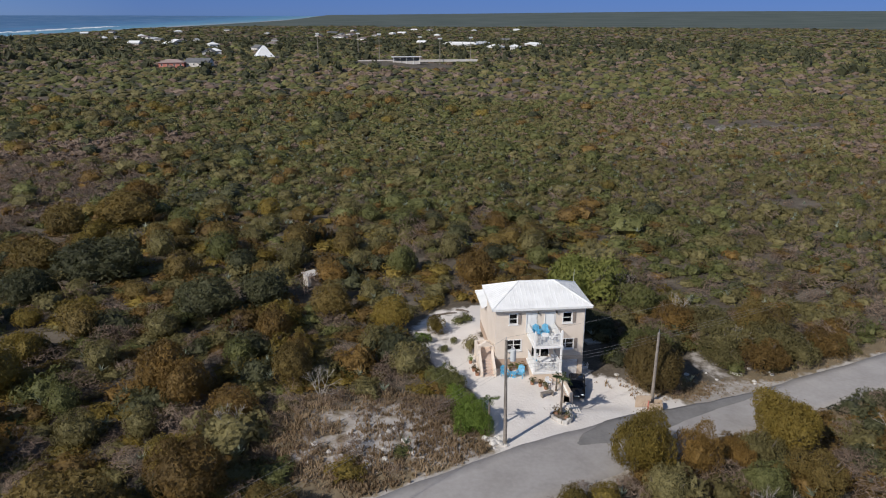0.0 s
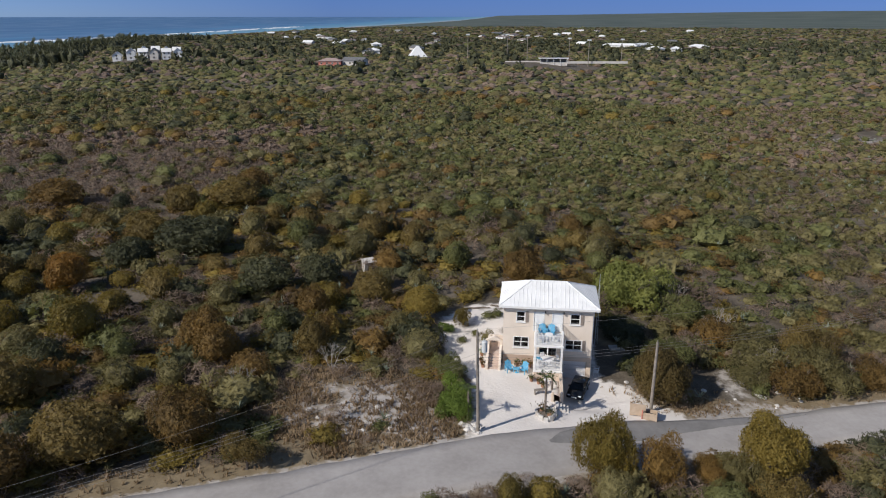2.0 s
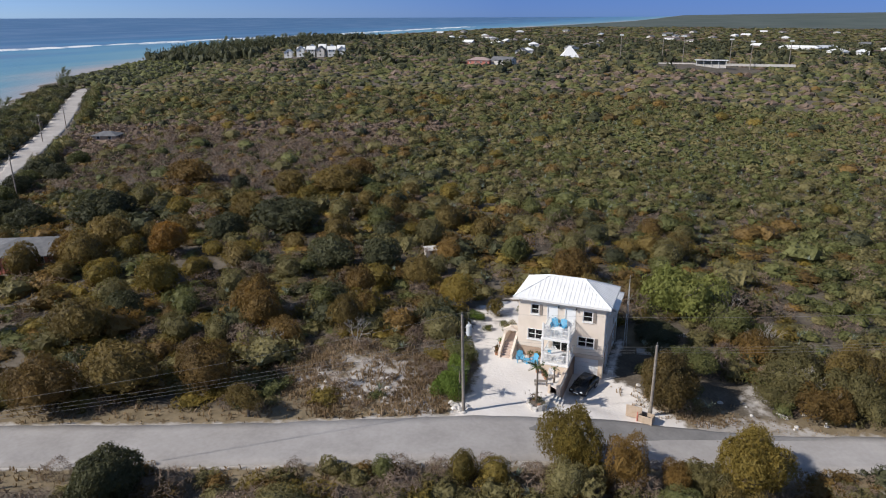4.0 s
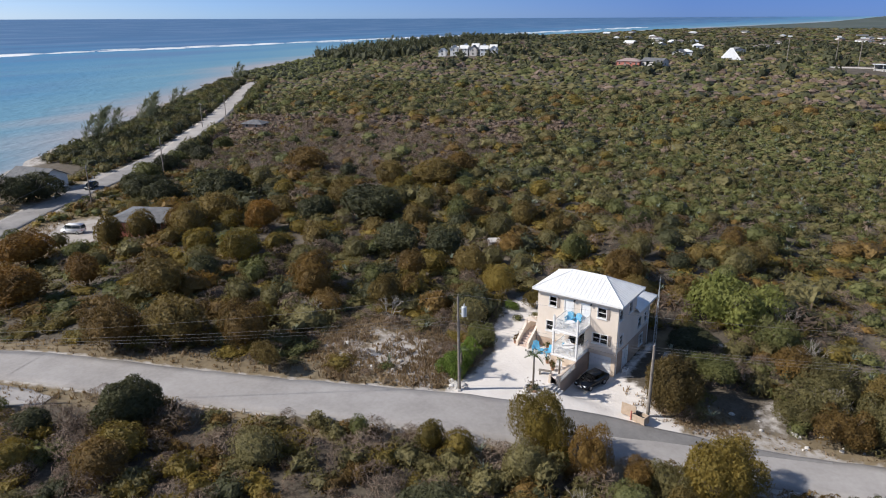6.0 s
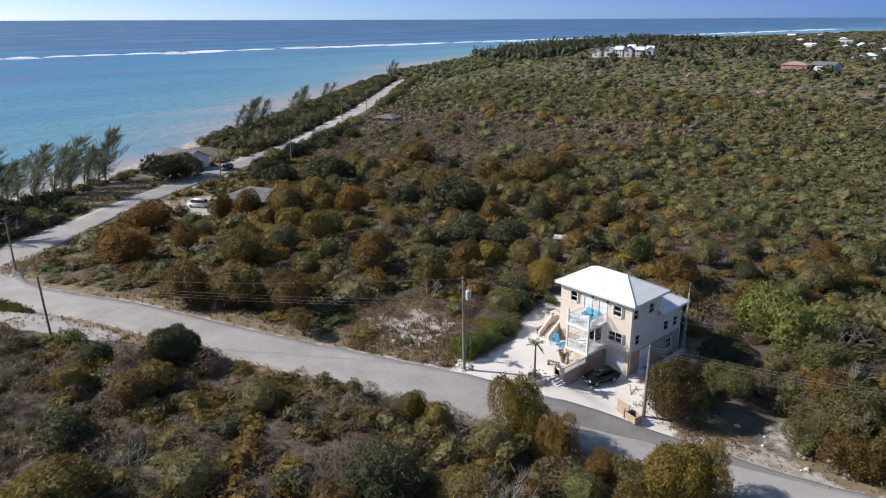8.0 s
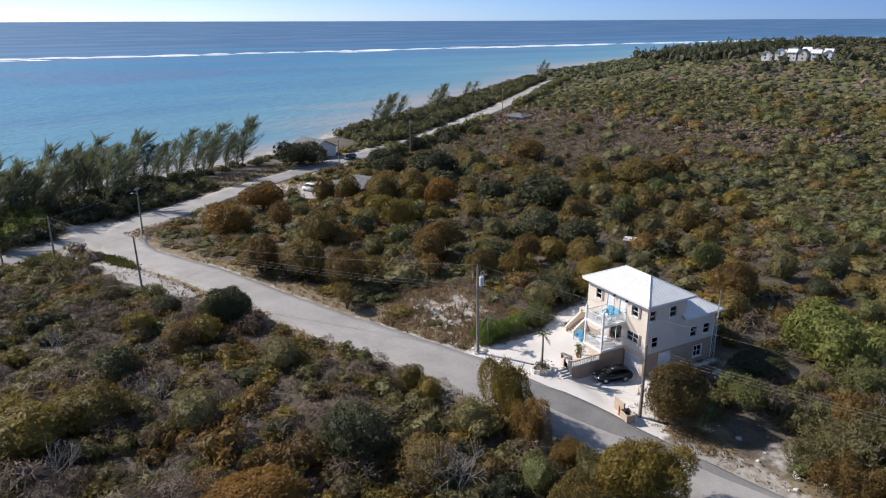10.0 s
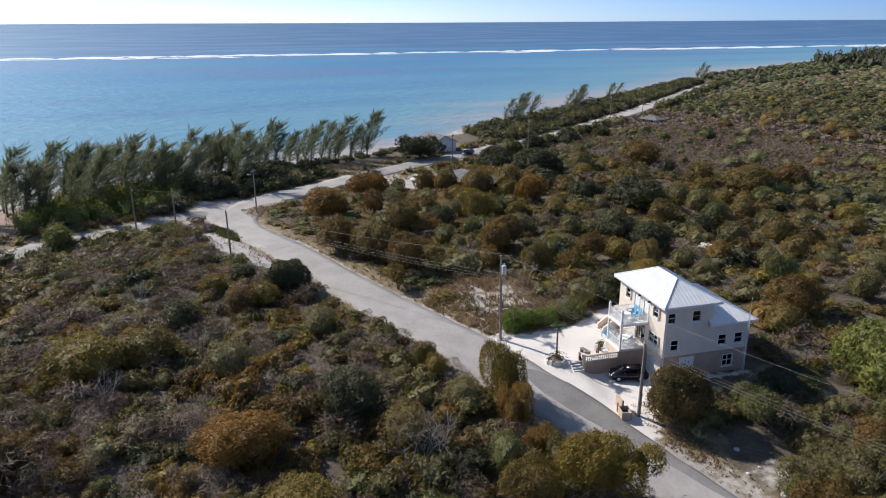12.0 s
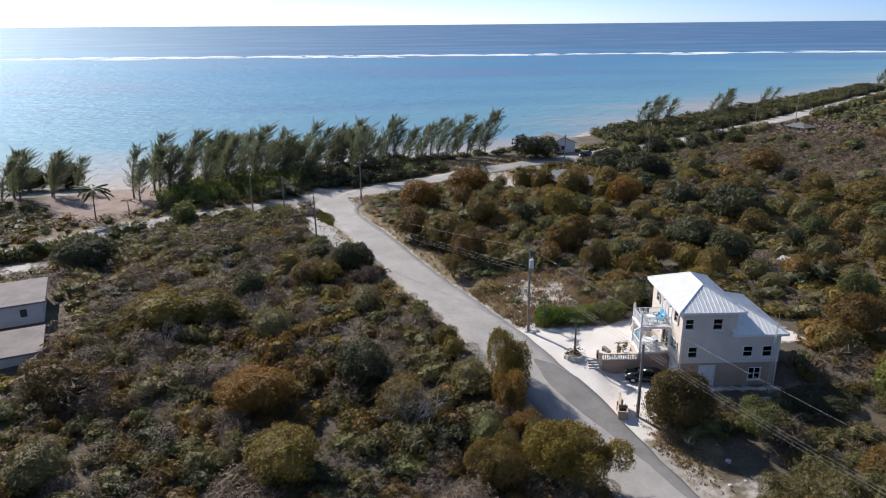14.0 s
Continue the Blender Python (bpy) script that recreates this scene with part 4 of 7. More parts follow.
for z in (2.4, 5.14):
    railing(porch, (PX0 + 0.2, PY + 0.1), (PX1 - 0.2, PY + 0.1), z)
    railing(porch, (PX0 + 0.1, PY + 0.2), (PX0 + 0.1, -0.02), z)
    railing(porch, (PX1 - 0.1, PY + 0.2), (PX1 - 0.1, -0.02), z)

# ---- side steps with gabled gateway ----
steps = thing("entrance_steps", "pink-tiled side steps with peach parapets climbing to a gabled gateway", "steps")
for k in range(6):
    bm = bmesh.new()
    soft_box(bm, -10.35, -1.5 + 0.3 * k, 1.0, -9.3, -1.5 + 0.3 * (k + 1), 1.36 + 0.175 * (k + 1), 0.015)
    part("step", bm, M_STEP, steps)
bm = bmesh.new()
box(bm, -10.35, 0.3, 1.0, -9.0, 2.9, 2.41)
part("landing", bm, M_STEP, steps)
for x0, x1 in ((-10.6, -10.36), (-9.29, -9.06)):
    bm = bmesh.new()
    ring = [(-1.65, 1.0), (0.3, 1.0), (0.3, 3.25), (-1.65, 1.95)]
    lo, hi = [bm.verts.new((x0, y, z)) for y, z in ring], [bm.verts.new((x1, y, z)) for y, z in ring]
    bm.faces.new(lo)
    bm.faces.new(hi[::-1])
    for i in range(4):
        bm.faces.new((lo[i], hi[i], hi[(i + 1) % 4], lo[(i + 1) % 4]))
    part("parapet", bm, M_WALL, steps)
bm = bmesh.new()
box(bm, -10.6, 0.32, 1.0, -10.36, 2.9, 3.2)
box(bm, -10.34, 2.7, 2.42, -9.0, 2.9, 3.2)
part("parapet", bm, M_WALL, steps)
bm = bmesh.new()
box(bm, -10.6, 0.305, 3.2, -10.35, 0.55, 3.75)
box(bm, -9.25, 0.305, 2.42, -9.0, 0.55, 3.75)
ring = [(-10.7, 3.76), (-8.98, 3.76), (-9.8, 4.25)]
lo, hi = [bm.verts.new((x, 0.25, z)) for x, z in ring], [bm.verts.new((x, 0.66, z)) for x, z in ring]
bm.faces.new(lo)
bm.faces.new(hi[::-1])
for i in range(3):
    bm.faces.new((lo[i], hi[i], hi[(i + 1) % 3], lo[(i + 1) % 3]))
part("gateway", bm, M_WALL, steps)

# ---- retaining wall with balustrade and garden steps ----
garden_wall = thing("garden_wall", "tan retaining wall with a pale balustrade between terrace and drive", "wall")
WX = -3.06
bm = bmesh.new()
soft_box(bm, WX - 0.12, -6.9, -0.4, WX + 0.12, PY - 0.07, 1.5, 0.02)
soft_box(bm, WX - 0.1, PY - 0.068, -0.4, WX + 0.12, -0.004, 2.18, 0.02)
part("wall", bm, M_BASE, garden_wall)
bm = bmesh.new()
soft_box(bm, WX - 0.16, -6.75, 2.1, WX + 0.16, PY - 0.09, 2.22, 0.03)
part("coping", bm, M_PEACH, garden_wall)
bm = bmesh.new()
soft_box(bm, WX - 0.14, -6.75, 1.502, WX + 0.14, PY - 0.09, 1.58, 0.02)
part("rail", bm, M_CONCRETE, garden_wall)
bm = bmesh.new()
for z0, z1, r0, r1 in ((0, 0.08, 0.07, 0.07), (0.08, 0.2, 0.045, 0.085), (0.2, 0.4, 0.085, 0.04), (0.4, 0.52, 0.05, 0.065)):
    rod(bm, (0, 0, z0), (0, 0, z1), r0, r1, 8)
urn = bpy.data.meshes.new("baluster")
bm.to_mesh(urn)
bm.free()
urn.materials.append(M_TRIM)
for i in range(15):
    shared("baluster", urn, garden_wall, Matrix.Translation((WX, -6.5 + i * 0.235, 1.58)))
bm = bmesh.new()
soft_box(bm, WX - 0.17, -7.07, 0.2, WX + 0.17, -6.73, 2.3, 0.03)
part("pier", bm, M_PEACH, garden_wall)
# the flight runs down eastwards past the wall's end
garden_steps = thing("garden_steps", "pale concrete steps with shaded risers from terrace down to the drive", "steps")
for k in range(4):
    bm = bmesh.new()
    soft_box(bm, -3.62 + 0.31 * k, -8.2, 0.3, -3.314 + 0.31 * k, -7.09, 1.44 - 0.15 * k, 0.015)
    part("step", bm, M_STEP_PALE, garden_steps)
bm = bmesh.new()
slab(bm, [(-3.75, -7.06, 2.1), (-3.24, -7.06, 1.9), (-3.24, -7.06, 0.6), (-3.75, -7.06, 0.6)], 0.16)
part("cheek_wall", bm, M_PEACH, garden_steps, "peach wall beside the steps")
bm = bmesh.new()
soft_box(bm, -4.02, -7.12, 0.6, -3.76, -6.86, 2.25, 0.03)
part("pier", bm, M_PEACH, garden_steps, "peach pier at the head of the steps")


# ---- furniture ----
def lounge_chair(name, mat, label, at, turn, group=""):
    """A slatted garden armchair with a raked fan back."""
    c = thing(name, label, "chair", at, turn, group)
    for i in range(5):
        x = -0.24 + i * 0.12
        bm = bmesh.new()
        box(bm, x - 0.05, -0.26, 0.34, x + 0.05, 0.24, 0.365)
        part("seat_slat", bm, mat, c)
    for i in range(5):
        x = -0.26 + i * 0.13
        bm = bmesh.new()
        h = 0.72 + 0.12 * (1 - abs(i - 2) / 2)
        vs = box(bm, x - 0.055, -0.012, 0, x + 0.055, 0.012, h)
        bmesh.ops.transform(bm, matrix=pose(0, 0.24, 0.3, -22, 0, 0), verts=vs)
        part("back_slat", bm, mat, c)
    for s in (-1, 1):
        bm = bmesh.new()
        soft_box(bm, s * 0.36 - 0.07, -0.36, 0.55, s * 0.36 + 0.07, 0.36, 0.58, 0.01)
        part("arm", bm, mat, c)
        for y in (-0.3, 0.3):
            bm = bmesh.new()
            box(bm, s * 0.34 - 0.03, y - 0.04, 0, s * 0.34 + 0.03, y + 0.04, 0.55)
            part("leg", bm, mat, c)
    return c


YARD_Z = 1.37
lounge_chair("garden_chair", M_BLUE, "bright blue slatted garden armchair on the sandy terrace", (-8.15, -1.75, YARD_Z), 25, "blue garden chairs")
lounge_chair("garden_chair", M_BLUE, "bright blue slatted garden armchair on the sandy terrace", (-6.75, -1.85, YARD_Z), -30, "blue garden chairs")
lounge_chair("balcony_chair", M_BLUE, "bright blue slatted armchair on the upper deck", (-4.95, -0.75, 5.145), 8, "blue balcony chairs")
lounge_chair("balcony_chair", M_BLUE, "bright blue slatted armchair on the upper deck", (-4.15, -0.75, 5.145), -8, "blue balcony chairs")
lounge_chair("balcony_chair", M_PLASTIC, "white slatted armchair on the upper deck", (-5.1, -2.1, 5.145), 160, "white balcony chairs")
lounge_chair("balcony_chair", M_PLASTIC, "white slatted armchair on the upper deck", (-3.6, -2.1, 5.145), 200, "white balcony chairs")


def round_table(name, mat, label, at, r=0.55, h=0.72):
    t = thing(name, label, "table", at)
    bm = bmesh.new()
    rod(bm, (0, 0, h - 0.04), (0, 0, h), r, n=24)
    part("tabletop", bm, mat, t)
    bm = bmesh.new()
    rod(bm, (0, 0, 0.06), (0, 0, h - 0.04), 0.05, n=8)
    part("column", bm, mat, t)
    bm = bmesh.new()
    rod(bm, (0, 0, 0), (0, 0, 0.06), r * 0.5, r * 0.42, n=16)
    part("foot", bm, mat, t)


round_table("garden_table", M_BLUE, "small round blue table between the garden chairs", (-7.4, -1.9, YARD_Z), 0.32, 0.48)
round_table("porch_table", M_PLASTIC, "round white plastic table on the lower deck", (-4.35, -1.8, 2.405), 0.62, 0.72)
round_table("balcony_table", M_PLASTIC, "round white table on the upper deck", (-4.35, -1.7, 5.145), 0.4, 0.6)


def plastic_chair(label, at, turn, group="", mat=M_PLASTIC):
    c = thing("plastic_chair", label, "chair", at, turn, group)
    bm = bmesh.new()
    soft_box(bm, -0.24, -0.24, 0.4, 0.24, 0.22, 0.44, 0.02)
    part("seat", bm, mat, c)
    for i in range(4):
        bm = bmesh.new()
        vs = box(bm, -0.23 + i * 0.12, -0.012, 0, -0.14 + i * 0.12, 0.012, 0.44)
        bmesh.ops.transform(bm, matrix=pose(0, 0.22, 0.43, -12, 0, 0), verts=vs)
        part("back_slat", bm, mat, c)
    for sx in (-1, 1):
        for sy in (-1, 1):
            bm = bmesh.new()
            rod(bm, (sx * 0.2, sy * 0.2, 0.41), (sx * 0.25, sy * 0.25, 0), 0.022, n=6)
            part("leg", bm, mat, c)
        bm = bmesh.new()
        box(bm, sx * 0.26 - 0.03, -0.22, 0.62, sx * 0.26 + 0.03, 0.28, 0.65)
        box(bm, sx * 0.26 - 0.02, -0.21, 0.42, sx * 0.26 + 0.02, -0.17, 0.62)
        part("arm", bm, mat, c)


for a in (30, 120, 210, 300):
    plastic_chair("white plastic armchair at the porch table", (-4.35 + 0.85 * math.sin(radians(a)), -1.8 - 0.85 * math.cos(radians(a)), 2.405), a + 180, "chairs round the porch table")
plastic_chair("white plastic armchair against the shaded side wall", (0.75, 1.1, 0.03), -90)
plastic_chair("white plastic armchair among the potted plants", (-4.4, -3.9, YARD_Z), 20)
cooler = thing("cooler", "blue plastic cooler standing on the lower deck", "cooler", (-5.15, -0.7, 2.405))
bm = bmesh.new()
soft_box(bm, -0.35, -0.22, 0, 0.35, 0.22, 0.38, 0.03)
part("body", bm, M_BLUE, cooler)
bm = bmesh.new()
soft_box(bm, -0.36, -0.23, 0.382, 0.36, 0.23, 0.46, 0.03)
part("lid", bm, M_PLASTIC, cooler, "white lid")


# ---- the car ----
def car(name, label, at, turn, body_mat, length=4.3, width=1.74, high=1.45, van=False):
    c = thing(name, label, "van" if van else "car", at, turn)
    L, W = length / 2, width / 2
    # side outline from the front (-y) to the rear
    low = [(-L, 0.45), (-L + 0.08, 0.72), (-L + 0.95, 0.92), (L - 0.25, 1.0), (L, 0.9), (L, 0.42), (L - 0.2, 0.26), (-L + 0.2, 0.26)]
    if van:
        low = [(-L, 0.5), (-L + 0.05, 0.85), (-L + 0.5, 1.05), (L - 0.05, 1.1), (L, 1.05), (L, 0.45), (L - 0.2, 0.3), (-L + 0.2, 0.3)]
    bm = bmesh.new()
    a = [bm.verts.new((-W, y, z)) for y, z in low]
    b = [bm.verts.new((W, y, z)) for y, z in low]
    bm.faces.new(a)
    bm.faces.new(b[::-1])
    for i in range(len(low)):
        j = (i + 1) % len(low)
        bm.faces.new((a[i], b[i], b[j], a[j]))
    bmesh.ops.recalc_face_normals(bm, faces=bm.faces)
    bmesh.ops.bevel(bm, geom=list(bm.edges), offset=0.06, segments=2, affect="EDGES")
    body = part("body", bm, body_mat, c, smooth=True)
    base, top = ((-L + 0.85, L - 0.15), (-L + 1.65, L - 0.75)) if not van else ((-L + 0.45, L - 0.04), (-L + 1.0, L - 0.15))
    z0 = 0.93 if not van else 1.04
    bm = bmesh.new()
    ring0 = [(-W + 0.06, base[0]), (W - 0.06, base[0]), (W - 0.06, base[1]), (-W + 0.06, base[1])]
    ring1 = [(-W + 0.22, top[0]), (W - 0.22, top[0]), (W - 0.22, top[1]), (-W + 0.22, top[1])]
    v0, v1 = [bm.verts.new((x, y, z0)) for x, y in ring0], [bm.verts.new((x, y, high - 0.05)) for x, y in ring1]
    bm.faces.new(v1)
    for i in range(4):
        bm.faces.new((v0[i], v0[(i + 1) % 4], v1[(i + 1) % 4], v1[i]))
    part("windows", bm, M_CARGLASS, c, "dark tinted glass")
    bm = bmesh.new()
    box(bm, -W + 0.19, top[0] - 0.03, high - 0.05, W - 0.19, top[1] + 0.03, high)
    bmesh.ops.bevel(bm, geom=list(bm.edges), offset=0.03, segments=2, affect="EDGES")
    part("roof", bm, body_mat, c, smooth=True)
    for sx in (-1, 1):
        for k, (f, g) in enumerate(((0, 0), (0.5, 0.5), (1, 1))):
            y0, y1 = base[0] + (base[1] - base[0]) * f, top[0] + (top[1] - top[0]) * g
            bm = bmesh.new()
            rod(bm, (sx * (W - 0.06), y0, z0), (sx * (W - 0.22), y1, high - 0.03), 0.035, n=5)
            part("pillar", bm, body_mat, c)
        for y in (-L + 0.8, L - 0.8):
            bm = bmesh.new()
            rod(bm, (sx * (W - 0.18), y, 0.32), (sx * (W + 0.01), y, 0.32), 0.32, n=16)
            wheel = part("wheel", bm, M_TYRE, c)
            bm = bmesh.new()
            rod(bm, (sx * (W + 0.005), y, 0.32), (sx * (W + 0.025), y, 0.32), 0.2, 0.17, n=10)
            part("rim", bm, M_RIM, wheel)
        bm = bmesh.new()
        ball(bm, (sx * (W - 0.25), -L + 0.1, 0.66), 0.13, 2, (1.4, 0.5, 0.6))
        part("headlight", bm, M_LAMP, c)
        bm = bmesh.new()
        box(bm, sx * (W - 0.28) - 0.12, L - 0.03, 0.7, sx * (W - 0.28) + 0.12, L + 0.012, 0.86)
        part("tail_light", bm, M_TAIL, c)
        bm = bmesh.new()
        soft_box(bm, sx * (W + 0.02) - 0.09, base[0] + 0.45, z0 - 0.02, sx * (W + 0.02) + 0.09, base[0] + 0.57, z0 + 0.12, 0.02)
        part("mirror", bm, body_mat, c)
    bm = bmesh.new()
    box(bm, -0.26, -L - 0.012, 0.45, 0.26, -L + 0.04, 0.56)
    part("plate", bm, M_PLASTIC, c)
    return c


car("car", "glossy black hatchback parked in front of the garage", (-1.25, -2.85, 0.0), -16, M_CARPAINT, 3.75, 1.56, 1.36)
car("car", "dark blue car parked beside the shore house", (-130.6, 20, land_at(-130.6, 20)), 40, M_CARPAINT)
car("van", "white minivan parked on the sandy lot by the coast road", (-100.1, -1.2, land_at(-100.1, -1.2)), -62, M_VAN, 4.0, 1.68, 1.72, True)


# ---- poles and lines ----
def pole(x, y, top, label, lean=(0, 0), arm=0.0, can=False, lamp=0.0, r=0.15, turn=0.0, name="utility_pole"):
    z = land_at(x, y)
    p = thing(name, label, "utility pole", (x, y, z), turn, "utility poles")
    h = top - z
    bm = bmesh.new()
    rod(bm, (0, 0, -0.4), (lean[0], lean[1], h), r, r * 0.68, 10)
    part("shaft", bm, M_POLE, p, smooth=False)
    if arm:
        bm = bmesh.new()
        box(bm, -arm, -0.06, h - 0.45, arm, 0.06, h - 0.32)
        part("crossarm", bm, M_POLE, p)
        for s in (-0.9, -0.3, 0.3, 0.9):
            bm = bmesh.new()
            rod(bm, (s * arm, 0, h - 0.32), (s * arm, 0, h - 0.12), 0.04, 0.03, 6)
            part("insulator", bm, M_CAN, p)
    if can:
        bm = bmesh.new()
        rod(bm, (0.42, 0, h - 1.85), (0.42, 0, h - 0.95), 0.24, n=14)
        rod(bm, (0.42, 0, h - 0.95), (0.42, 0, h - 0.88), 0.26, 0.2, 14)
        tank = part("transformer", bm, M_CAN, p, "pale grey transformer can")
        for bx, by in ((0.36, 0.1), (0.48, -0.1)):
            bm = bmesh.new()
            rod(bm, (bx, by, h - 0.9), (bx, by, h - 0.65), 0.035, n=6)
            part("bushing", bm, M_CAN, tank)
        bm = bmesh.new()
        box(bm, 0.05, -0.05, h - 1.7, 0.22, 0.05, h - 1.6)
        box(bm, 0.05, -0.05, h - 1.2, 0.22, 0.05, h - 1.1)
        part("bracket", bm, M_STEEL, p)
    if lamp:
        bm = bmesh.new()
        rod(bm, (0, 0, h - 1.1), (lamp, 0, h - 0.7), 0.035, n=6)
        part("lamp_arm", bm, M_STEEL, p)
        bm = bmesh.new()
        ball(bm, (lamp + 0.25, 0, h - 0.7), 0.28, 2, (1.3, 0.55, 0.4))
        part("lamp_head", bm, M_CAN, p)
    bm = bmesh.new()
    rod(bm, (lean[0], lean[1], h), (lean[0], lean[1], h + 0.3), 0.025, n=6)
    part("pin", bm, M_STEEL, p)
    return Vector((x + lean[0], y + lean[1], top))


pa = pole(-10.35, -13.2, 11.0, "weathered wooden utility pole with transformer at the yard's corner", (-0.2, -0.02), can=True, r=0.16, turn=10)
pb = pole(5.4, -5.45, 7.25, "weathered wooden utility pole beside the masonry bin", r=0.17)
pc = pole(-46.2, -41.7, 8.7, "dark leaning utility pole at the lane's bend", (-0.5, -0.15))
pd = pole(-82.8, -37.7, 7.3, "utility pole with street lamp at the junction", arm=0.7, lamp=1.2, turn=-40)
pe = pole(-70.8, -51.4, 6.7, "utility pole at the junction with the coast road")
pf = pole(-75.4, -58.6, 6.8, "utility pole with street lamp on the coast road", lamp=-1.0)
ph = pole(-115.6, 11.3, 7.0, "utility pole with crossarm beside the coast road", arm=0.9, turn=-35)
pi = pole(-127.6, 36.6, 8.2, "utility pole with crossarm and street lamp beside the coast road", arm=0.9, lamp=-1.2, turn=-35)
pj = pole(-185.5, 92.5, 7, "utility pole on the coast road", arm=0.8)
pk = pole(-200, 114.5, 7, "utility pole on the coast road", arm=0.8)
pg = pole(46, 12.5, 8.6, "weathered wooden utility pole on the lane")


def cable(name, label, ends, sag, r=0.0085):
    """A run of hanging cable between places, as one bent tube."""
    bm = bmesh.new()
    last = None
    for a, b, s in zip(ends, ends[1:], sag):
        a, b = Vector(a), Vector(b)
        side = (b - a).cross(Vector((0, 0, 1))).normalized() * r
        for i in range(15):
            t = i / 14
            q = a.lerp(b, t) - Vector((0, 0, s * 4 * t * (1 - t)))
            ring = [bm.verts.new(q + side), bm.verts.new(q + Vector((0, 0, r))), bm.verts.new(q - side), bm.verts.new(q - Vector((0, 0, r)))]
            if last:
                for k in range(4):
                    bm.faces.new((last[k], last[(k + 1) % 4], ring[(k + 1) % 4], ring[k]))
            last = ring
    return tagged(part(name, bm, M_WIRE), label, "cable", "overhead cables")


def drop(p, dx, dy, dz):
    return (p.x + dx, p.y + dy, p.z + dz)


cable("power_line", "single high cable strung from pole to pole", [drop(pe, 0, 0, 0.1), drop(pc, 0, 0, 0.2), drop(pa, 0, 0, 0.2), drop(pg, 0, 0, 2.2)], (0.5, 0.7, 1.1))
for k, dz in enumerate((-1.9, -2.3, -2.6)):
    cable("power_line", "low cable strung between the utility poles", [drop(pe, 0.1, 0, -0.4 - 0.3 * k), drop(pc, 0.1, 0, -0.3 - 0.3 * k), drop(pa, 0.12, -0.1, dz), drop(pb, 0.1, 0, -0.15 - 0.28 * k), drop(pg, 0, 0, -0.5 - 0.3 * k)], (0.4, 0.6, 0.35, 0.7))
cable("power_line", "cables along the coast road", [drop(pf, 0, 0, -0.1), drop(pe, 0, 0, -0.1), drop(pd, 0, 0, -0.1), drop(ph, 0, 0, -0.1), drop(pi, 0, 0, -0.1), drop(pj, 0, 0, -0.1), drop(pk, 0, 0, -0.1)], (0.2, 0.3, 0.8, 0.5, 0.6, 0.4), 0.014)

# ---- mast behind the house ----
mast = thing("aerial_mast", "slim galvanised lattice mast behind the house", "mast", (1.25, 8.6, land_at(1.25, 8.6)))
for a in range(3):
    x, y = 0.2 * math.cos(a * 2.094), 0.2 * math.sin(a * 2.094)
    bm = bmesh.new()
    rod(bm, (x, y, -0.1), (x * 0.25, y * 0.25, 7.2), 0.018, n=5)
    part("leg", bm, M_CAN, mast)
for k in range(14):
    bm = bmesh.new()
    z, s = 0.3 + k * 0.48, 1 - 0.75 * (0.3 + k * 0.48) / 7.2
    s2 = 1 - 0.75 * (0.3 + (k + 1) * 0.48) / 7.2
    for a in range(3):
        p = (0.2 * s * math.cos(a * 2.094), 0.2 * s * math.sin(a * 2.094), z)
        q = (0.2 * s2 * math.cos((a + 1) * 2.094), 0.2 * s2 * math.sin((a + 1) * 2.094), z + 0.48)
        rod(bm, p, q, 0.01, n=4)
    part("brace", bm, M_CAN, mast)
bm = bmesh.new()
rod(bm, (0, 0, 7.1), (0, 0, 8.5), 0.02, n=5)
part("aerial", bm, M_CAN, mast)

# ---- bins by the lane ----
board = thing("notice_board", "upright tan plywood board on short posts by the lane", "board", (4.0, -6.7, land_at(4.0, -6.7)), -6)
bm = bmesh.new()
soft_box(bm, -0.72, -0.05, 0.12, 0.72, 0.05, 1.3, 0.012)
part("panel", bm, M_PLY, board)
for x in (-0.6, 0.6):
    bm = bmesh.new()
    box(bm, x - 0.05, 0.052, -0.2, x + 0.05, 0.15, 1.2)
    part("post", bm, M_POLE, board)
bin_ = thing("masonry_bin", "low tan masonry bin box with open top beside the utility pole", "bin", (5.15, -6.75, land_at(5.15, -6.75)), -12)
for x0, y0, x1, y1 in ((-0.65, -0.45, 0.65, -0.33), (-0.65, 0.33, 0.65, 0.45), (-0.65, -0.328, -0.53, 0.328), (0.53, -0.328, 0.65, 0.328)):
    bm = bmesh.new()
    soft_box(bm, x0, y0, -0.3, x1, y1, 0.72, 0.015)
    part("side", bm, M_PLY, bin_)
bm = bmesh.new()
box(bm, -0.5, -0.3, 0.0, 0.5, 0.3, 0.4)
part("rubbish", bm, M_DARK, bin_)
bm = bmesh.new()
box(bm, -0.75, -0.52, -0.3, -0.655, -0.4, 1.0)
part("gatepost", bm, M_REDWALL, bin_, "reddish timber gatepost")

# ---- planter ring with palm, pots ----
planter = thing("planter", "round pale concrete planter ring with low green plants", "planter", (-4.5, -9.3, land_at(-4.5, -9.3)))
for i in range(12):
    a = i * math.tau / 12
    bm = bmesh.new()
    vs = box(bm, -0.22, -0.12, -0.2, 0.22, 0.12, 0.4)
    bmesh.ops.bevel(bm, geom=list(bm.edges), offset=0.03, segments=1, affect="EDGES")
    bmesh.ops.transform(bm, matrix=Matrix.Translation(((0.85 + 0.1 * math.sin(3 * a)) * math.cos(a), (0.85 + 0.1 * math.sin(3 * a)) * math.sin(a), 0.05 * math.sin(5 * a))) @ Matrix.Rotation(a + math.pi / 2, 4, "Z"), verts=bm.verts)
    part("stone", bm, M_ROCK, planter)
bm = bmesh.new()
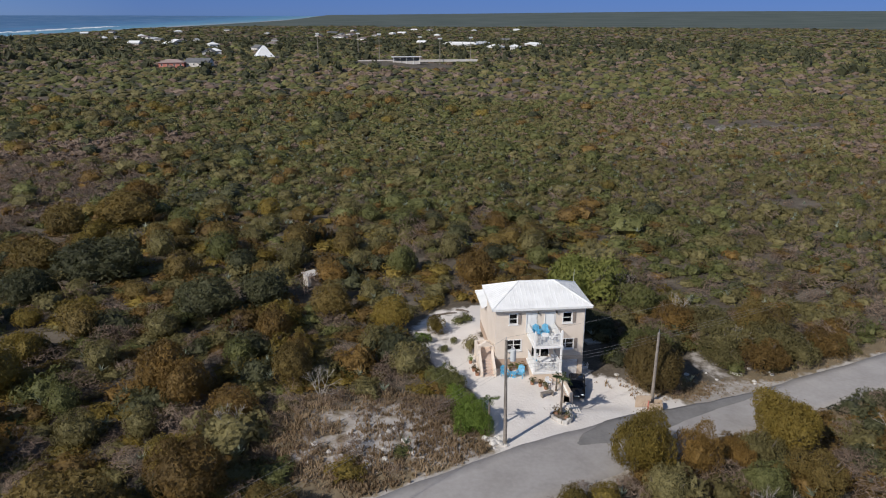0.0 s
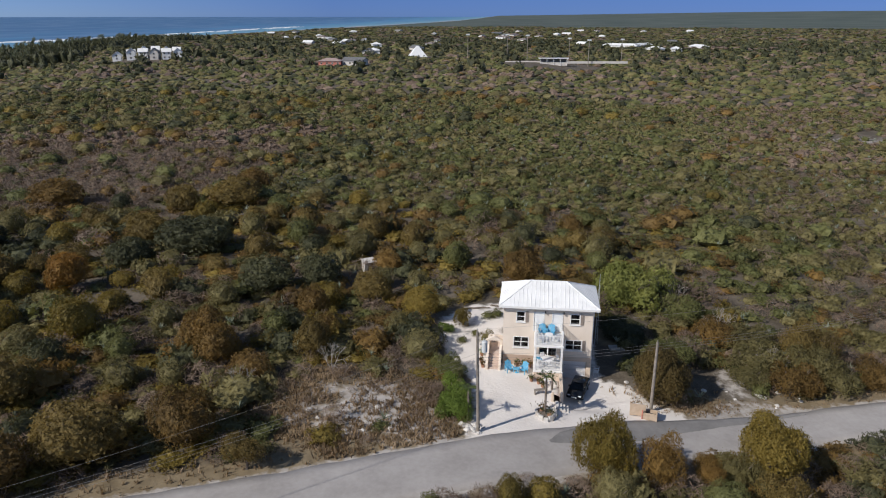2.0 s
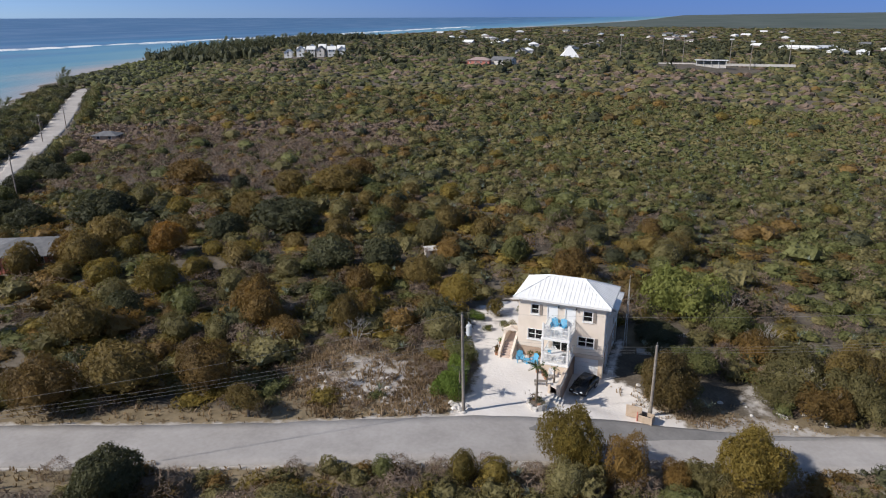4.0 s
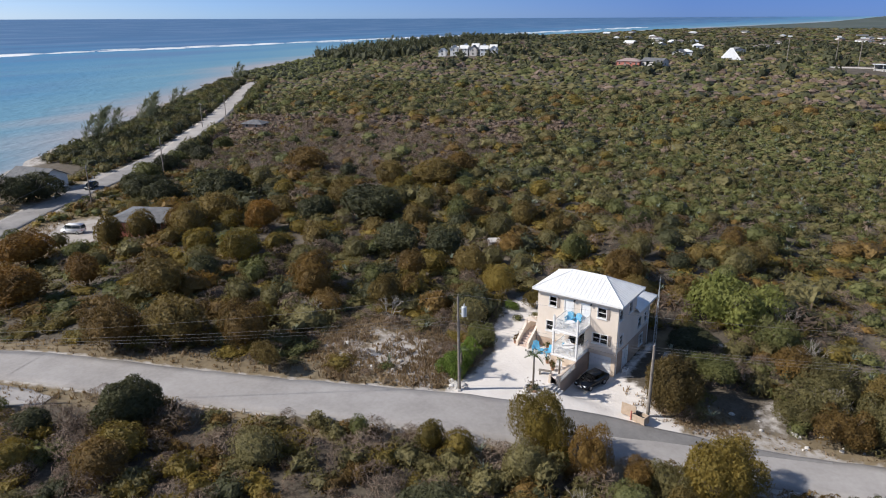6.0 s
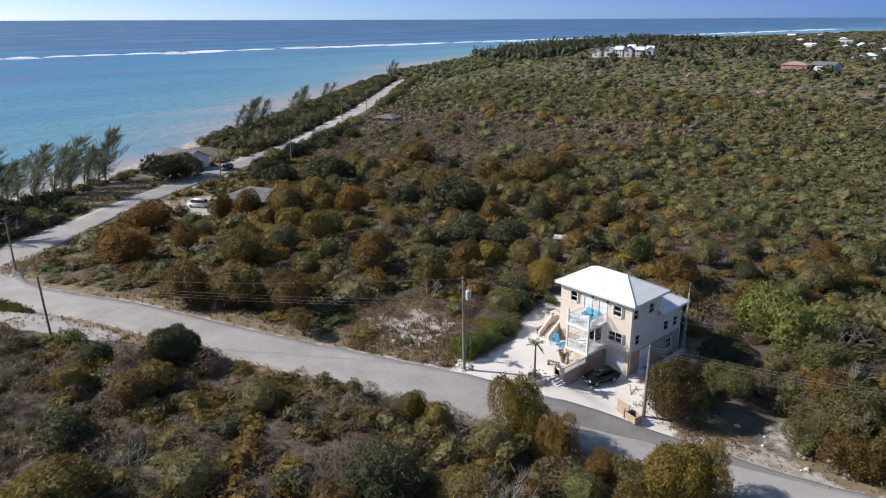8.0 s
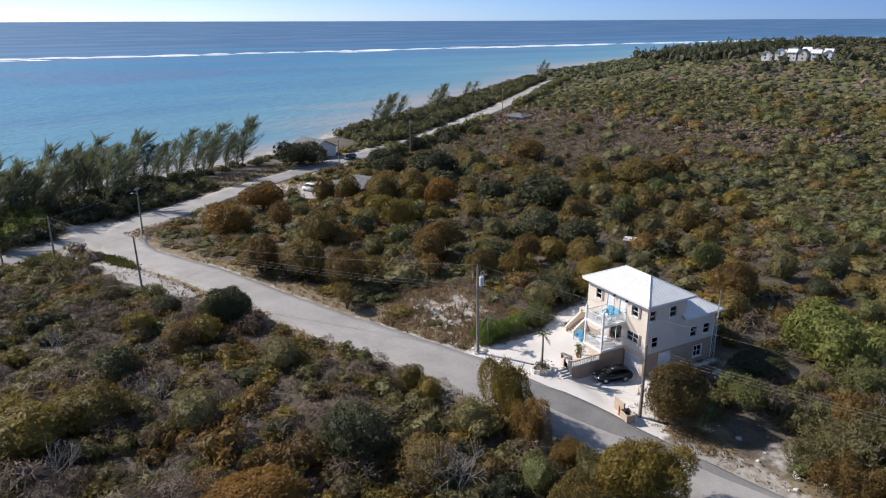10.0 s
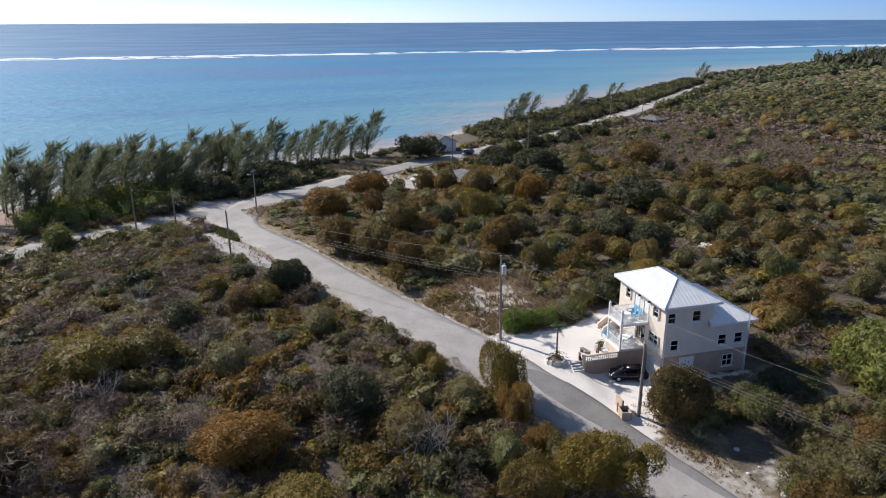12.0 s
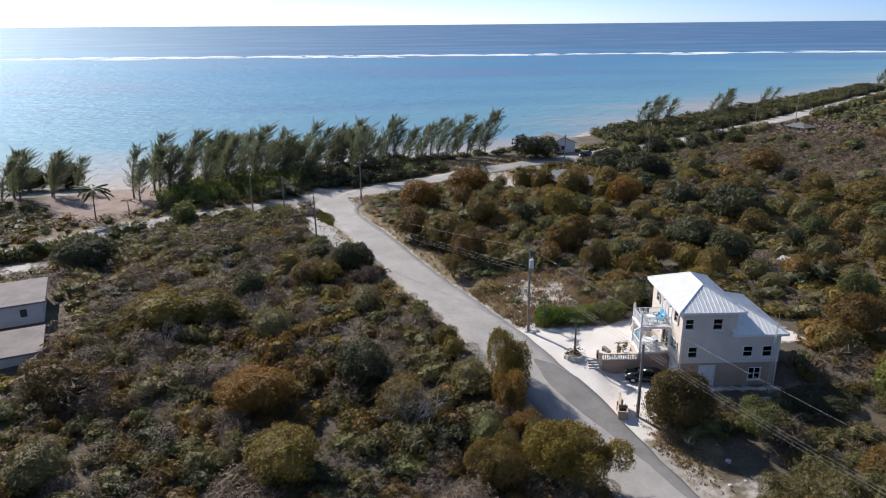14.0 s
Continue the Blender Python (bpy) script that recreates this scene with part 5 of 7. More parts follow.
rod(bm, (0, 0, -0.1), (0, 0, 0.3), 0.8, n=18)
part("soil", bm, M_BARK, planter)


def frond_mesh(r, length, leaflets, curl, up, wide=0.35):
    """One palm frond along +x: a bent rib with paired leaflets."""
    out = []
    for i in range(leaflets):
        t = (i + 1) / leaflets
        cx, cz = length * t * math.cos(up * (1 - t)), length * (math.sin(up) * t - curl * t * t)
        for s in (-1, 1):
            ln = wide * length * math.sin(math.pi * min(0.97, 0.12 + 0.85 * t)) ** 0.7
            tip = np.array([cx + ln * 0.6, s * ln * 0.8, cz - ln * 0.45])
            base = np.array([cx, 0, cz])
            side = np.array([0.05 * length, 0, 0.0])
            mid = (base + tip) / 2 + np.array([0, 0, 0.05 * length])
            out.append([base - side * 0.5, mid - side, tip, mid + side])
    return np.array(out).reshape(-1, 3)


def palm(x, y, high, fronds, length, label, seed, lean=(0.0, 0.0), z=None, name="palm"):
    r = np.random.default_rng(seed)
    p = thing(name, label, "palm tree", (x, y, land_at(x, y) if z is None else z))
    bm = bmesh.new()
    last = Vector((0, 0, -0.1))
    for k in range(1, 9):
        t = k / 8
        q = Vector((lean[0] * t * t, lean[1] * t * t, high * t))
        rod(bm, last, q, 0.09 * (1.25 - 0.5 * t) * (1 + high * 0.05), 0.085 * (1.2 - 0.5 * t) * (1 + high * 0.05), 8)
        last = q
    part("trunk", bm, M_BARK, p)
    for i in range(fronds):
        v = frond_mesh(r, length * r.uniform(0.85, 1.15), 11 if length < 2 else 20, r.uniform(0.35, 0.9), r.uniform(-0.35, 1.0))
        fr = new("frond", bulk("frond", v, fours_of(v), LEAF["palm"]))
        fr.parent = p
        fr.matrix_basis = Matrix.Translation((lean[0], lean[1], high)) @ Matrix.Rotation(i * 2.4 + r.uniform(-0.2, 0.2), 4, "Z")


def fours_of(v):
    return np.arange(len(v)).reshape(-1, 4)


palm(-4.6, -9.2, 4.0, 13, 0.8, "slim young palm growing out of the round planter", 41)
palm(-11.4, -11.3, 3.2, 11, 0.8, "slim young palm beside the green bush", 42)
palm(-18.5, 10.5, 3.4, 12, 0.8, "pale young palm behind the back yard", 43)
palm(-71.0, -87.5, 6.2, 16, 3.0, "coconut palm leaning over the sandy shore lot", 44, (0.8, 0.6))
palm(-72.8, -81.8, 3.4, 9, 1.3, "thin young palm on the sandy shore lot", 45)
palm(-3.9, -4.9, 1.6, 8, 0.42, "small potted palm on the terrace", 46)


def potted_plant(x, y, r, h, leaf, label, seed, z=YARD_Z):
    g = np.random.default_rng(seed)
    p = thing("potted_plant", label, "potted plant", (x, y, z), 0, "potted plants")
    bm = bmesh.new()
    rod(bm, (0, 0, 0), (0, 0, 0.32), 0.15, 0.21, 12)
    part("pot", bm, M_CLAY, p)
    v = g.normal(size=(60, 1, 3)) * np.array([r * 0.5, r * 0.5, h * 0.22]) + np.array([0, 0, 0.3 + h * 0.45])
    u = g.normal(size=(60, 1, 3)) * 0.1
    w = g.normal(size=(60, 1, 3)) * 0.045
    q = np.concatenate([v - u, v - w, v + u, v + w], 1).reshape(-1, 3)
    fo = new("foliage", bulk("foliage", q, fours_of(q), LEAF[leaf]))
    fo.parent = p


for i, (x, y, leaf) in enumerate(((-5.9, -3.5, "green"), (-5.2, -3.9, "orange"), (-4.8, -4.5, "green"), (-6.7, -0.5, "bright"), (-7.4, -0.5, "green"), (-6.1, -0.6, "orange"), (-10.9, -1.2, "orange"), (-11.1, -0.3, "orange"), (-11.2, 1.4, "bright"))):
    potted_plant(x, y, 0.3, 0.55, leaf, "leafy potted plant on the terrace beside the house", 500 + i)
potted_plant(-4.2, -9.7, 0.7, 0.9, "green", "leafy shrub planted in the round planter", 530, land_at(-4.5, -9.3) + 0.1)
potted_plant(-4.9, -8.9, 0.6, 0.8, "orange", "reddish shrub planted in the round planter", 531, land_at(-4.5, -9.3) + 0.1)
bench = thing("garden_bench", "weathered grey wooden garden bench on the terrace", "bench", (-5.0, -5.8, YARD_Z), 15)
for i in range(4):
    bm = bmesh.new()
    box(bm, -0.65, -0.2 + i * 0.11, 0.42, 0.65, -0.11 + i * 0.11, 0.45)
    part("slat", bm, M_POLE, bench)
for x in (-0.55, 0.55):
    bm = bmesh.new()
    box(bm, x - 0.04, -0.18, 0, x + 0.04, 0.2, 0.42)
    part("leg", bm, M_POLE, bench)


def boulder_mesh(seed):
    r = np.random.default_rng(seed)
    bm = bmesh.new()
    bmesh.ops.create_icosphere(bm, subdivisions=2, radius=1.0)
    for v in bm.verts:
        v.co *= 0.75 + 0.4 * float(r.random())
        v.co.z *= 0.6
    me = bpy.data.meshes.new("boulder")
    bm.to_mesh(me)
    bm.free()
    me.materials.append(M_ROCK)
    return me


BOULDERS = [boulder_mesh(i) for i in range(4)]
brng = np.random.default_rng(77)
for i in range(52):
    if i < 16:
        x, y, s = -10.6 + brng.normal() * 0.7, -13.0 + brng.normal() * 0.7, brng.uniform(0.2, 0.42)
    elif i < 34:
        x, y, s = -20 + brng.normal() * 5, -13.5 + brng.normal() * 2.6, brng.uniform(0.1, 0.34)
    else:
        x, y, s = 17 + brng.normal() * 5, 0.6 + brng.normal() * 1.2, brng.uniform(0.12, 0.32)
    if lane_clear(np.array(x), np.array(y)) < 0.4:
        continue
    ob = new("boulder", BOULDERS[i % 4])
    ob.matrix_basis = Matrix.Translation((x, y, land_at(x, y) + 0.1 * s)) @ Matrix.Rotation(i, 4, "Z") @ Matrix.Scale(s, 4)
    tagged(ob, "pale weathered limestone boulder on sandy ground", "rock", "limestone boulders")


# ---- other houses ----
def cottage(name, label, x, y, turn, w, d, h, roof_h, wall_mat, roof_mat, z=None, over=0.5, doors=True, hip=False, storeys=1):
    z = land_at(x, y) if z is None else z
    c = thing(name, label, "house", (x, y, z), turn)
    bm = bmesh.new()
    box(bm, -w / 2, -d / 2, -0.6, w / 2, d / 2, h)
    if not hip:
        for s in (-1, 1):
            face(bm, (s * w / 2, -d / 2, h), (s * w / 2, d / 2, h), (s * w / 2, 0, h + roof_h))
    part("wall", bm, wall_mat, c)
    bm = bmesh.new()
    a, b = w / 2 + over, d / 2 + over
    drop_ = roof_h * over / (d / 2)
    if hip:
        r = max(0.1, a - b)
        slab(bm, [(-a, -b, h), (a, -b, h), (r, 0, h + roof_h), (-r, 0, h + roof_h)], 0.12)
        slab(bm, [(a, b, h), (-a, b, h), (-r, 0, h + roof_h), (r, 0, h + roof_h)], 0.12)
        slab(bm, [(a, -b, h), (a, b, h), (r, 0, h + roof_h)], 0.12)
        slab(bm, [(-a, b, h), (-a, -b, h), (-r, 0, h + roof_h)], 0.12)
    else:
        slab(bm, [(-a, -b, h - drop_), (a, -b, h - drop_), (a, 0, h + roof_h), (-a, 0, h + roof_h)], 0.12)
        slab(bm, [(a, b, h - drop_), (-a, b, h - drop_), (-a, 0, h + roof_h), (a, 0, h + roof_h)], 0.12)
    part("roof", bm, roof_mat, c)
    n = max(2, int(w / 3))
    for s in range(storeys):
        for side in (-1, 1):
            for k in range(n):
                u = -w / 2 + w * (k + 0.5) / n
                zz = 0.9 + s * (h / storeys)
                bm = bmesh.new()
                box(bm, u - 0.5, side * d / 2 - 0.05, zz, u + 0.5, side * d / 2 + 0.05, zz + 1.1)
                win = part("window", bm, M_TRIM, c)
                bm = bmesh.new()
                box(bm, u - 0.42, side * d / 2 - 0.06, zz + 0.08, u + 0.42, side * d / 2 + 0.06, zz + 1.02)
                part("pane", bm, M_DARK, win)
        for side in (-1, 1):
            bm = bmesh.new()
            box(bm, side * w / 2 - 0.06, -0.5, 0.9 + s * (h / storeys), side * w / 2 + 0.06, 0.5, 2.0 + s * (h / storeys))
            part("window", bm, M_DARK, c)
    return c


cottage("shore_house", "white beach house with grey gabled roof beside the sea", -141.4, 13.7, 15, 10, 7.5, 2.9, 1.8, M_WHITEWALL, M_GREYROOF)
cottage("coral_house", "low coral-walled house with grey hip roof among trees", -85.6, 6.8, 28, 14.5, 9, 2.2, 1.4, M_REDWALL, M_GREYROOF, hip=True)
cottage("hill_house", "grey-roofed house half hidden by scrub", -163.5, 97, 20, 7, 5, 1.9, 1.1, M_BASE, M_GREYROOF, hip=True)
shed = thing("garden_shed", "small shed with pale tin roof among the trees", "shed", (-29, 25, land_at(-29, 25)), 35)
bm = bmesh.new()
box(bm, -0.8, -0.6, -0.3, 0.8, 0.6, 1.4)
part("wall", bm, M_FARWALL, shed)
bm = bmesh.new()
slab(bm, [(-0.95, -0.75, 1.46), (0.95, -0.75, 1.46), (0.95, 0.75, 1.7), (-0.95, 0.75, 1.7)], 0.06)
part("roof", bm, M_FARWALL, shed, "pale corrugated tin sheet")
bm = bmesh.new()
box(bm, -0.35, -0.63, 0.0, 0.35, -0.602, 1.35)
part("door", bm, M_SHUTTER, shed)
flat = thing("bungalow", "beige flat-roofed bungalow with a low lean-to beside the scrub", "house", (-17.3, -74.3, land_at(-17.3, -74.3)), 24.5)
zf = land_at(-17.3, -74.3)
for nm, x0, y0, x1, y1, h in (("wall", -5, -8, 4.2, 4.6, 4.2 - zf), ("lean_to", 7.2, -8, 14.8, 4.5, 2.5 - zf)):
    bm = bmesh.new()
    box(bm, x0 + 0.5, y0 + 0.5, -0.6, x1 - 0.5, y1 - 0.5, h - 0.2)
    wl_ = part(nm, bm, M_FARWALL, flat)
    bm = bmesh.new()
    soft_box(bm, x0, y0, h - 0.2, x1, y1, h, 0.03)
    part("roof", bm, M_BEIGEROOF, flat)
for y in (-1.5, 2.2):
    bm = bmesh.new()
    box(bm, 3.66, y - 0.35, 1.0, 3.76, y + 0.35, 1.9)
    part("window", bm, M_DARK, flat)

# far settlement
for i, (dx, dy, turn, w, h, rh) in enumerate(((-21, -6, 110, 7, 4.5, 2.4), (-11, -2, 112, 8, 6.4, 2.6), (-2, 1, 20, 7, 6.8, 2.2), (6, 4, 108, 8, 6.2, 2.8), (15, 7, 25, 7, 6.6, 2.2), (23, 10, 112, 8, 6.0, 2.6), (-15, 5, 20, 6, 5.4, 2.4), (-6, 9, 110, 7, 7.4, 2.6), (3, 12, 22, 6, 7.8, 2.4), (11, 14, 110, 7, 7.0, 2.8), (19, 17, 20, 6, 7.2, 2.2))):
    cottage("condominium", "white shoreline condominium block with steep gables", -262 + dx * 0.8, 382 + dy * 0.8, turn, w * 0.78, 5.2, h * 0.8, rh * 0.85, (M_WHITEWALL, M_FARWALL)[i == 3], M_WHITEWALL if i != 3 else M_GREYROOF, storeys=2)
cottage("tent_hall", "hall with steep white tent-like roof", -88, 420, 18, 11, 9.5, 0.8, 7.0, M_WHITEWALL, M_ROOF, hip=True)
cottage("far_house", "pink house with terracotta roof beyond the scrub", -128, 350, 5, 13, 8, 2.7, 1.6, M_REDWALL, M_REDROOF, hip=True)
cottage("far_house", "grey-roofed house beyond the scrub", -114, 353, -10, 13, 8, 3, 1.6, M_FARWALL, M_GREYROOF)
stand = thing("grandstand", "long low white grandstand at a sports field", "grandstand", (2, 378, land_at(2, 378)), 4)
for nm, args, mat in (("terrace", (-8, -1.5, -0.5, 8, 2, 1.4), M_FARWALL), ("roof", (-9, -2.4, 3.7, 9, 2.6, 3.95), M_ROOF), ("back_wall", (-8, 2.002, -0.5, 8, 2.3, 3.69), M_GREYROOF)):
    bm = bmesh.new()
    box(bm, *args)
    part(nm, bm, mat, stand)
for k in range(5):
    bm = bmesh.new()
    rod(bm, (-8 + k * 4, -2.0, -0.5), (-8 + k * 4, -2.0, 3.7), 0.12)
    part("post", bm, M_TRIM, stand)
fence = thing("field_wall", "long low white wall round the sports field", "wall", (-5, 384, land_at(-5, 384)), 4)
bm = bmesh.new()
box(bm, -48, -0.1, -0.5, 52, 0.1, 0.9)
part("panel", bm, M_FARWALL, fence)
for i, (x, y) in enumerate(((-52, 400), (-27, 402), (-14, 386), (12, 402), (23, 384), (44, 398))):
    z = land_at(x, y)
    m_ = thing("floodlight_mast", "tall floodlight mast at the sports field", "mast", (x, y, z), 0, "floodlight masts")
    bm = bmesh.new()
    rod(bm, (0, 0, -0.5), (0, 0, 16), 0.28, 0.2, 6)
    part("shaft", bm, M_POLE, m_)
    bm = bmesh.new()
    box(bm, -1.2, -0.2, 15.2, 1.2, 0.2, 16)
    part("lamp_bank", bm, M_CAN, m_)
frng = np.random.default_rng(9)
for i in range(46):
    if i < 3:
        x, y, w = (72, 672, 34), (95, 690, 26), (140, 640, 22)
        x, y, w = (x, y, w)[i]
    else:
        y = float(frng.uniform(440, 1500))
        x = float(frng.uniform(-0.42, 0.2)) * y + 10
        w = float(frng.uniform(9, 16))
    if inland(np.array(x), np.array(y)) < 60:
        continue
    cottage("far_house", "small pale house in the distant settlement", x, y, float(frng.uniform(0, 180)), w, 8, 3.2, 1.8, (M_WHITEWALL, M_FARWALL)[i % 2], (M_ROOF, M_GREYROOF, M_BEIGEROOF, M_ROOF)[i % 4] if i > 2 else M_ROOF, hip=i % 2 == 0)


# ---- plants ----
def spray_set(r, blobs, n, size, slim, droop=0.0, inner=0.25, loose=0.48, fray=0.0):
    """n leaf sprays over a crown of blobs (centre, radius): three-cornered pieces turned roughly outwards."""
    c = np.array([b[0] for b in blobs], dtype=float)
    rad = np.array([b[1] for b in blobs], dtype=float)
    want, out_p, out_d = n, [], []
    weight = rad ** 2 / (rad ** 2).sum()
    while want > 0:
        k = want * 2 + 16
        which = r.choice(len(rad), k, p=weight)
        d = r.normal(size=(k, 3))
        d[:, 2] += 0.35
        d /= np.linalg.norm(d, axis=1)[:, None]
        depth_in = np.where(r.random(k) < inner, r.uniform(0.7, 0.92, k), r.uniform(0.94, 1.07 + fray * r.random(k) ** 2, k))
        p = c[which] + d * (rad[which] * depth_in)[:, None]
        gap = np.linalg.norm(p[:, None] - c[None], axis=2) / rad[None]
        gap[np.arange(k), which] = 9
        ok = (gap.min(1) > 0.9) & (p[:, 2] > 0.02)
        p, d = p[ok][:want], d[ok][:want]
        out_p.append(p)
        out_d.append(d)
        want -= len(p)
    p, d = np.concatenate(out_p), np.concatenate(out_d)
    nrm = d + r.normal(size=d.shape) * loose
    nrm /= np.linalg.norm(nrm, axis=1)[:, None]
    u = np.cross(nrm, r.normal(size=nrm.shape))
    u /= np.linalg.norm(u, axis=1)[:, None]
    u[:, 2] -= droop
    u /= np.linalg.norm(u, axis=1)[:, None]
    v = np.cross(nrm, u)
    a = (size * r.uniform(0.6, 1.35, n))[:, None]
    b = a * slim
    verts = np.stack([p - u * a * 0.7 + v * b, p - u * a - v * b, p + u * a * 1.2], 1)
    out = d * 0.5 + nrm * 0.1 + (p - np.array([0, 0, 0.2])) * 0.7
    out /= np.linalg.norm(out, axis=1)[:, None]
    return np.concatenate([verts, np.repeat(out[:, None], 3, 1)], 2).reshape(-1, 6)


def heart(blobs, fine, shrink=0.9):
    """The closed body of a crown: a lumpy hull round its blobs, cut off below."""
    c, rad = np.array([b[0] for b in blobs], dtype=float), np.array([b[1] for b in blobs], dtype=float)
    bm = bmesh.new()
    bmesh.ops.create_icosphere(bm, subdivisions=fine, radius=1)
    d = np.array([v.co for v in bm.verts])
    tri = np.array([[v.index for v in f.verts] for f in bm.faces])
    bm.free()
    base = np.array([0, 0, 0.3])
    along = ((c - base)[None] * d[:, None]).sum(2)
    gap = ((c - base) ** 2).sum(1)[None] - along ** 2
    reach = np.where(gap < rad ** 2, along + np.sqrt(np.maximum(rad ** 2 - gap, 0)), 0).max(1)
    p = base + d * np.maximum(reach, 0.2)[:, None] * shrink
    p[:, 2] = np.maximum(p[:, 2], 0.0)
    f = np.cross(p[tri[:, 1]] - p[tri[:, 0]], p[tri[:, 2]] - p[tri[:, 0]])
    nrm = np.zeros_like(p)
    for k in range(3):
        np.add.at(nrm, tri[:, k], f)
    nrm = nrm / np.maximum(np.linalg.norm(nrm, axis=1), 1e-9)[:, None] * 0.6 + d * 0.4
    nrm /= np.linalg.norm(nrm, axis=1)[:, None]
    keep = p[tri][:, :, 2].mean(1) > 0.14
    return np.concatenate([p, nrm], 1)[tri[keep]].reshape(-1, 6)


def dome(r, k, flat=0.75, spread=0.55, small=(0.3, 0.48), heart=0.62):
    """Blobs of a bush one metre in radius, standing on z = 0."""
    blobs = [((0, 0, 0.45 * flat), heart)]
    for i in range(k):
        a, q = r.uniform(0, 2 * math.pi), spread * math.sqrt(r.uniform(0.15, 1))
        blobs.append(((q * math.cos(a), q * math.sin(a), flat * r.uniform(0.25, 0.85) * (1.15 - 0.5 * q)), r.uniform(*small)))
    return blobs


def umbrella(r, k):
    """Blobs of a closed, evenly domed crown one metre in radius, flat below."""
    blobs = [((0, 0, 0.34), 0.7)]
    start = r.uniform(0, 2 * math.pi)
    for i in range(k):
        up = -0.12 + 1.08 * (i + r.uniform(0.1, 0.9)) / k
        a, q = start + i * 2.4 + r.uniform(-0.35, 0.35), math.sqrt(max(0.0, 1 - up * up))
        far = r.uniform(0.52, 0.68)
        blobs.append(((far * q * math.cos(a), far * q * math.sin(a), 0.34 + far * up), r.uniform(0.2, 0.33)))
    return blobs


def many(templates, x, y, z, rad, high, seed):
    """Copies of the templates, joined: one array of places."""
    r = np.random.default_rng(seed)
    n = len(x)
    pick, turn, tone = r.integers(0, len(templates), n), r.uniform(0, 2 * math.pi, n), r.random(n)
    out = []
    for k, tv in enumerate(templates):
        sel = np.where(pick == k)[0]
        if not len(sel):
            continue
        cs, sn = np.cos(turn[sel])[:, None], np.sin(turn[sel])[:, None]
        tx, ty, tz = tv[:, 0][None], tv[:, 1][None], tv[:, 2][None]
        vx = x[sel][:, None] + rad[sel][:, None] * (cs * tx - sn * ty)
        vy = y[sel][:, None] + rad[sel][:, None] * (sn * tx + cs * ty)
        vz = z[sel][:, None] + high[sel][:, None] * tz
        nx, ny = cs * tv[:, 3][None] - sn * tv[:, 4][None], sn * tv[:, 3][None] + cs * tv[:, 4][None]
        nz = np.broadcast_to(tv[:, 5][None], nx.shape)
        own = np.broadcast_to(tone[sel][:, None], nx.shape)
        out.append(np.stack([vx, vy, vz, nx, ny, nz, own], -1).reshape(-1, 7))
    return np.concatenate(out) if out else np.zeros((0, 7))


def threes(verts):
    return np.arange(len(verts)).reshape(-1, 3)


def fours(verts):
    return np.arange(len(verts)).reshape(-1, 4)


trng = np.random.default_rng(21)


def crowns(count, lobes, sprays, size, slim, fine, spread=0.66, small=(0.26, 0.44), inner=0.1, loose=0.2, shrink=0.9, middle=0.62, skyward=0.9, shape=None):
    """Bush shapes one metre in radius: their leaf sprays, and their closed hearts."""
    shapes = [shape(trng) if shape else dome(trng, lobes, 0.72, spread, small, middle) for _ in range(count)]
    out = [spray_set(trng, b, sprays, size, slim, inner=inner, loose=loose) for b in shapes], [heart(b, fine, shrink) for b in shapes]
    for v in (*out[0], *out[1]):
        # leaves turn up to the sky all over the crown
        v[:, 5] += skyward
        v[:, 3:] /= np.linalg.norm(v[:, 3:], axis=1)[:, None]
    return out


# leaf sprays per bush, their size in bush radii, and their slimness
BUSH, HEART = {}, {}
BUSH["near"], HEART["near"] = crowns(10, 15, 450, 0.094, 0.56, 2, 0.84, (0.18, 0.36), 0.4, 0.5, 0.7, 0.46, 0.35)
BUSH["close"], HEART["close"] = crowns(9, 11, 180, 0.11, 0.58, 2, 0.78, (0.22, 0.38), 0.2, 0.5, 0.72, 0.52, 0.45)
BUSH["mid"], HEART["mid"] = crowns(9, 8, 48, 0.2, 0.42, 1, 0.7, (0.24, 0.4), 0.1, 0.75, 0.8, 0.54, 0.4)
BUSH["field"], HEART["field"] = crowns(8, 6, 18, 0.3, 0.4, 1, 0.66, (0.28, 0.44), 0.0, 0.7, 0.88, skyward=0.5)
BUSH["far"], HEART["far"] = crowns(6, 5, 6, 0.3, 0.6, 1, 0.62, (0.3, 0.46), 0.0, 0.2, 1.0)
BUSH["rim"], HEART["rim"] = crowns(4, 4, 4, 0.4, 0.8, 1, 0.6, (0.3, 0.46), 0.0, 0.2, 1.0)
BUSH["crown"], HEART["crown"] = crowns(8, 18, 230, 0.1, 0.5, 2, inner=0.1, loose=0.5, shrink=0.84, skyward=0.35, shape=lambda r: umbrella(r, 18))
TWIG = {
    "near": [spray_set(trng, dome(trng, 10, spread=0.62), 400, 0.17, 0.11, inner=0.5, loose=0.48) for _ in range(7)],
    "close": [spray_set(trng, dome(trng, 10, spread=0.68), 190, 0.19, 0.16, inner=0.4, loose=0.45) for _ in range(6)],
    "mid": [spray_set(trng, dome(trng, 8, spread=0.68), 66, 0.22, 0.3, inner=0.3, loose=0.4) for _ in range(6)],
}
BUILT = [(-10.9, 0.6, -3, 11), (-6.5, -2.5, -10.6, -1)]    # x0, x1, y0, y1 kept clear for the house and its steps
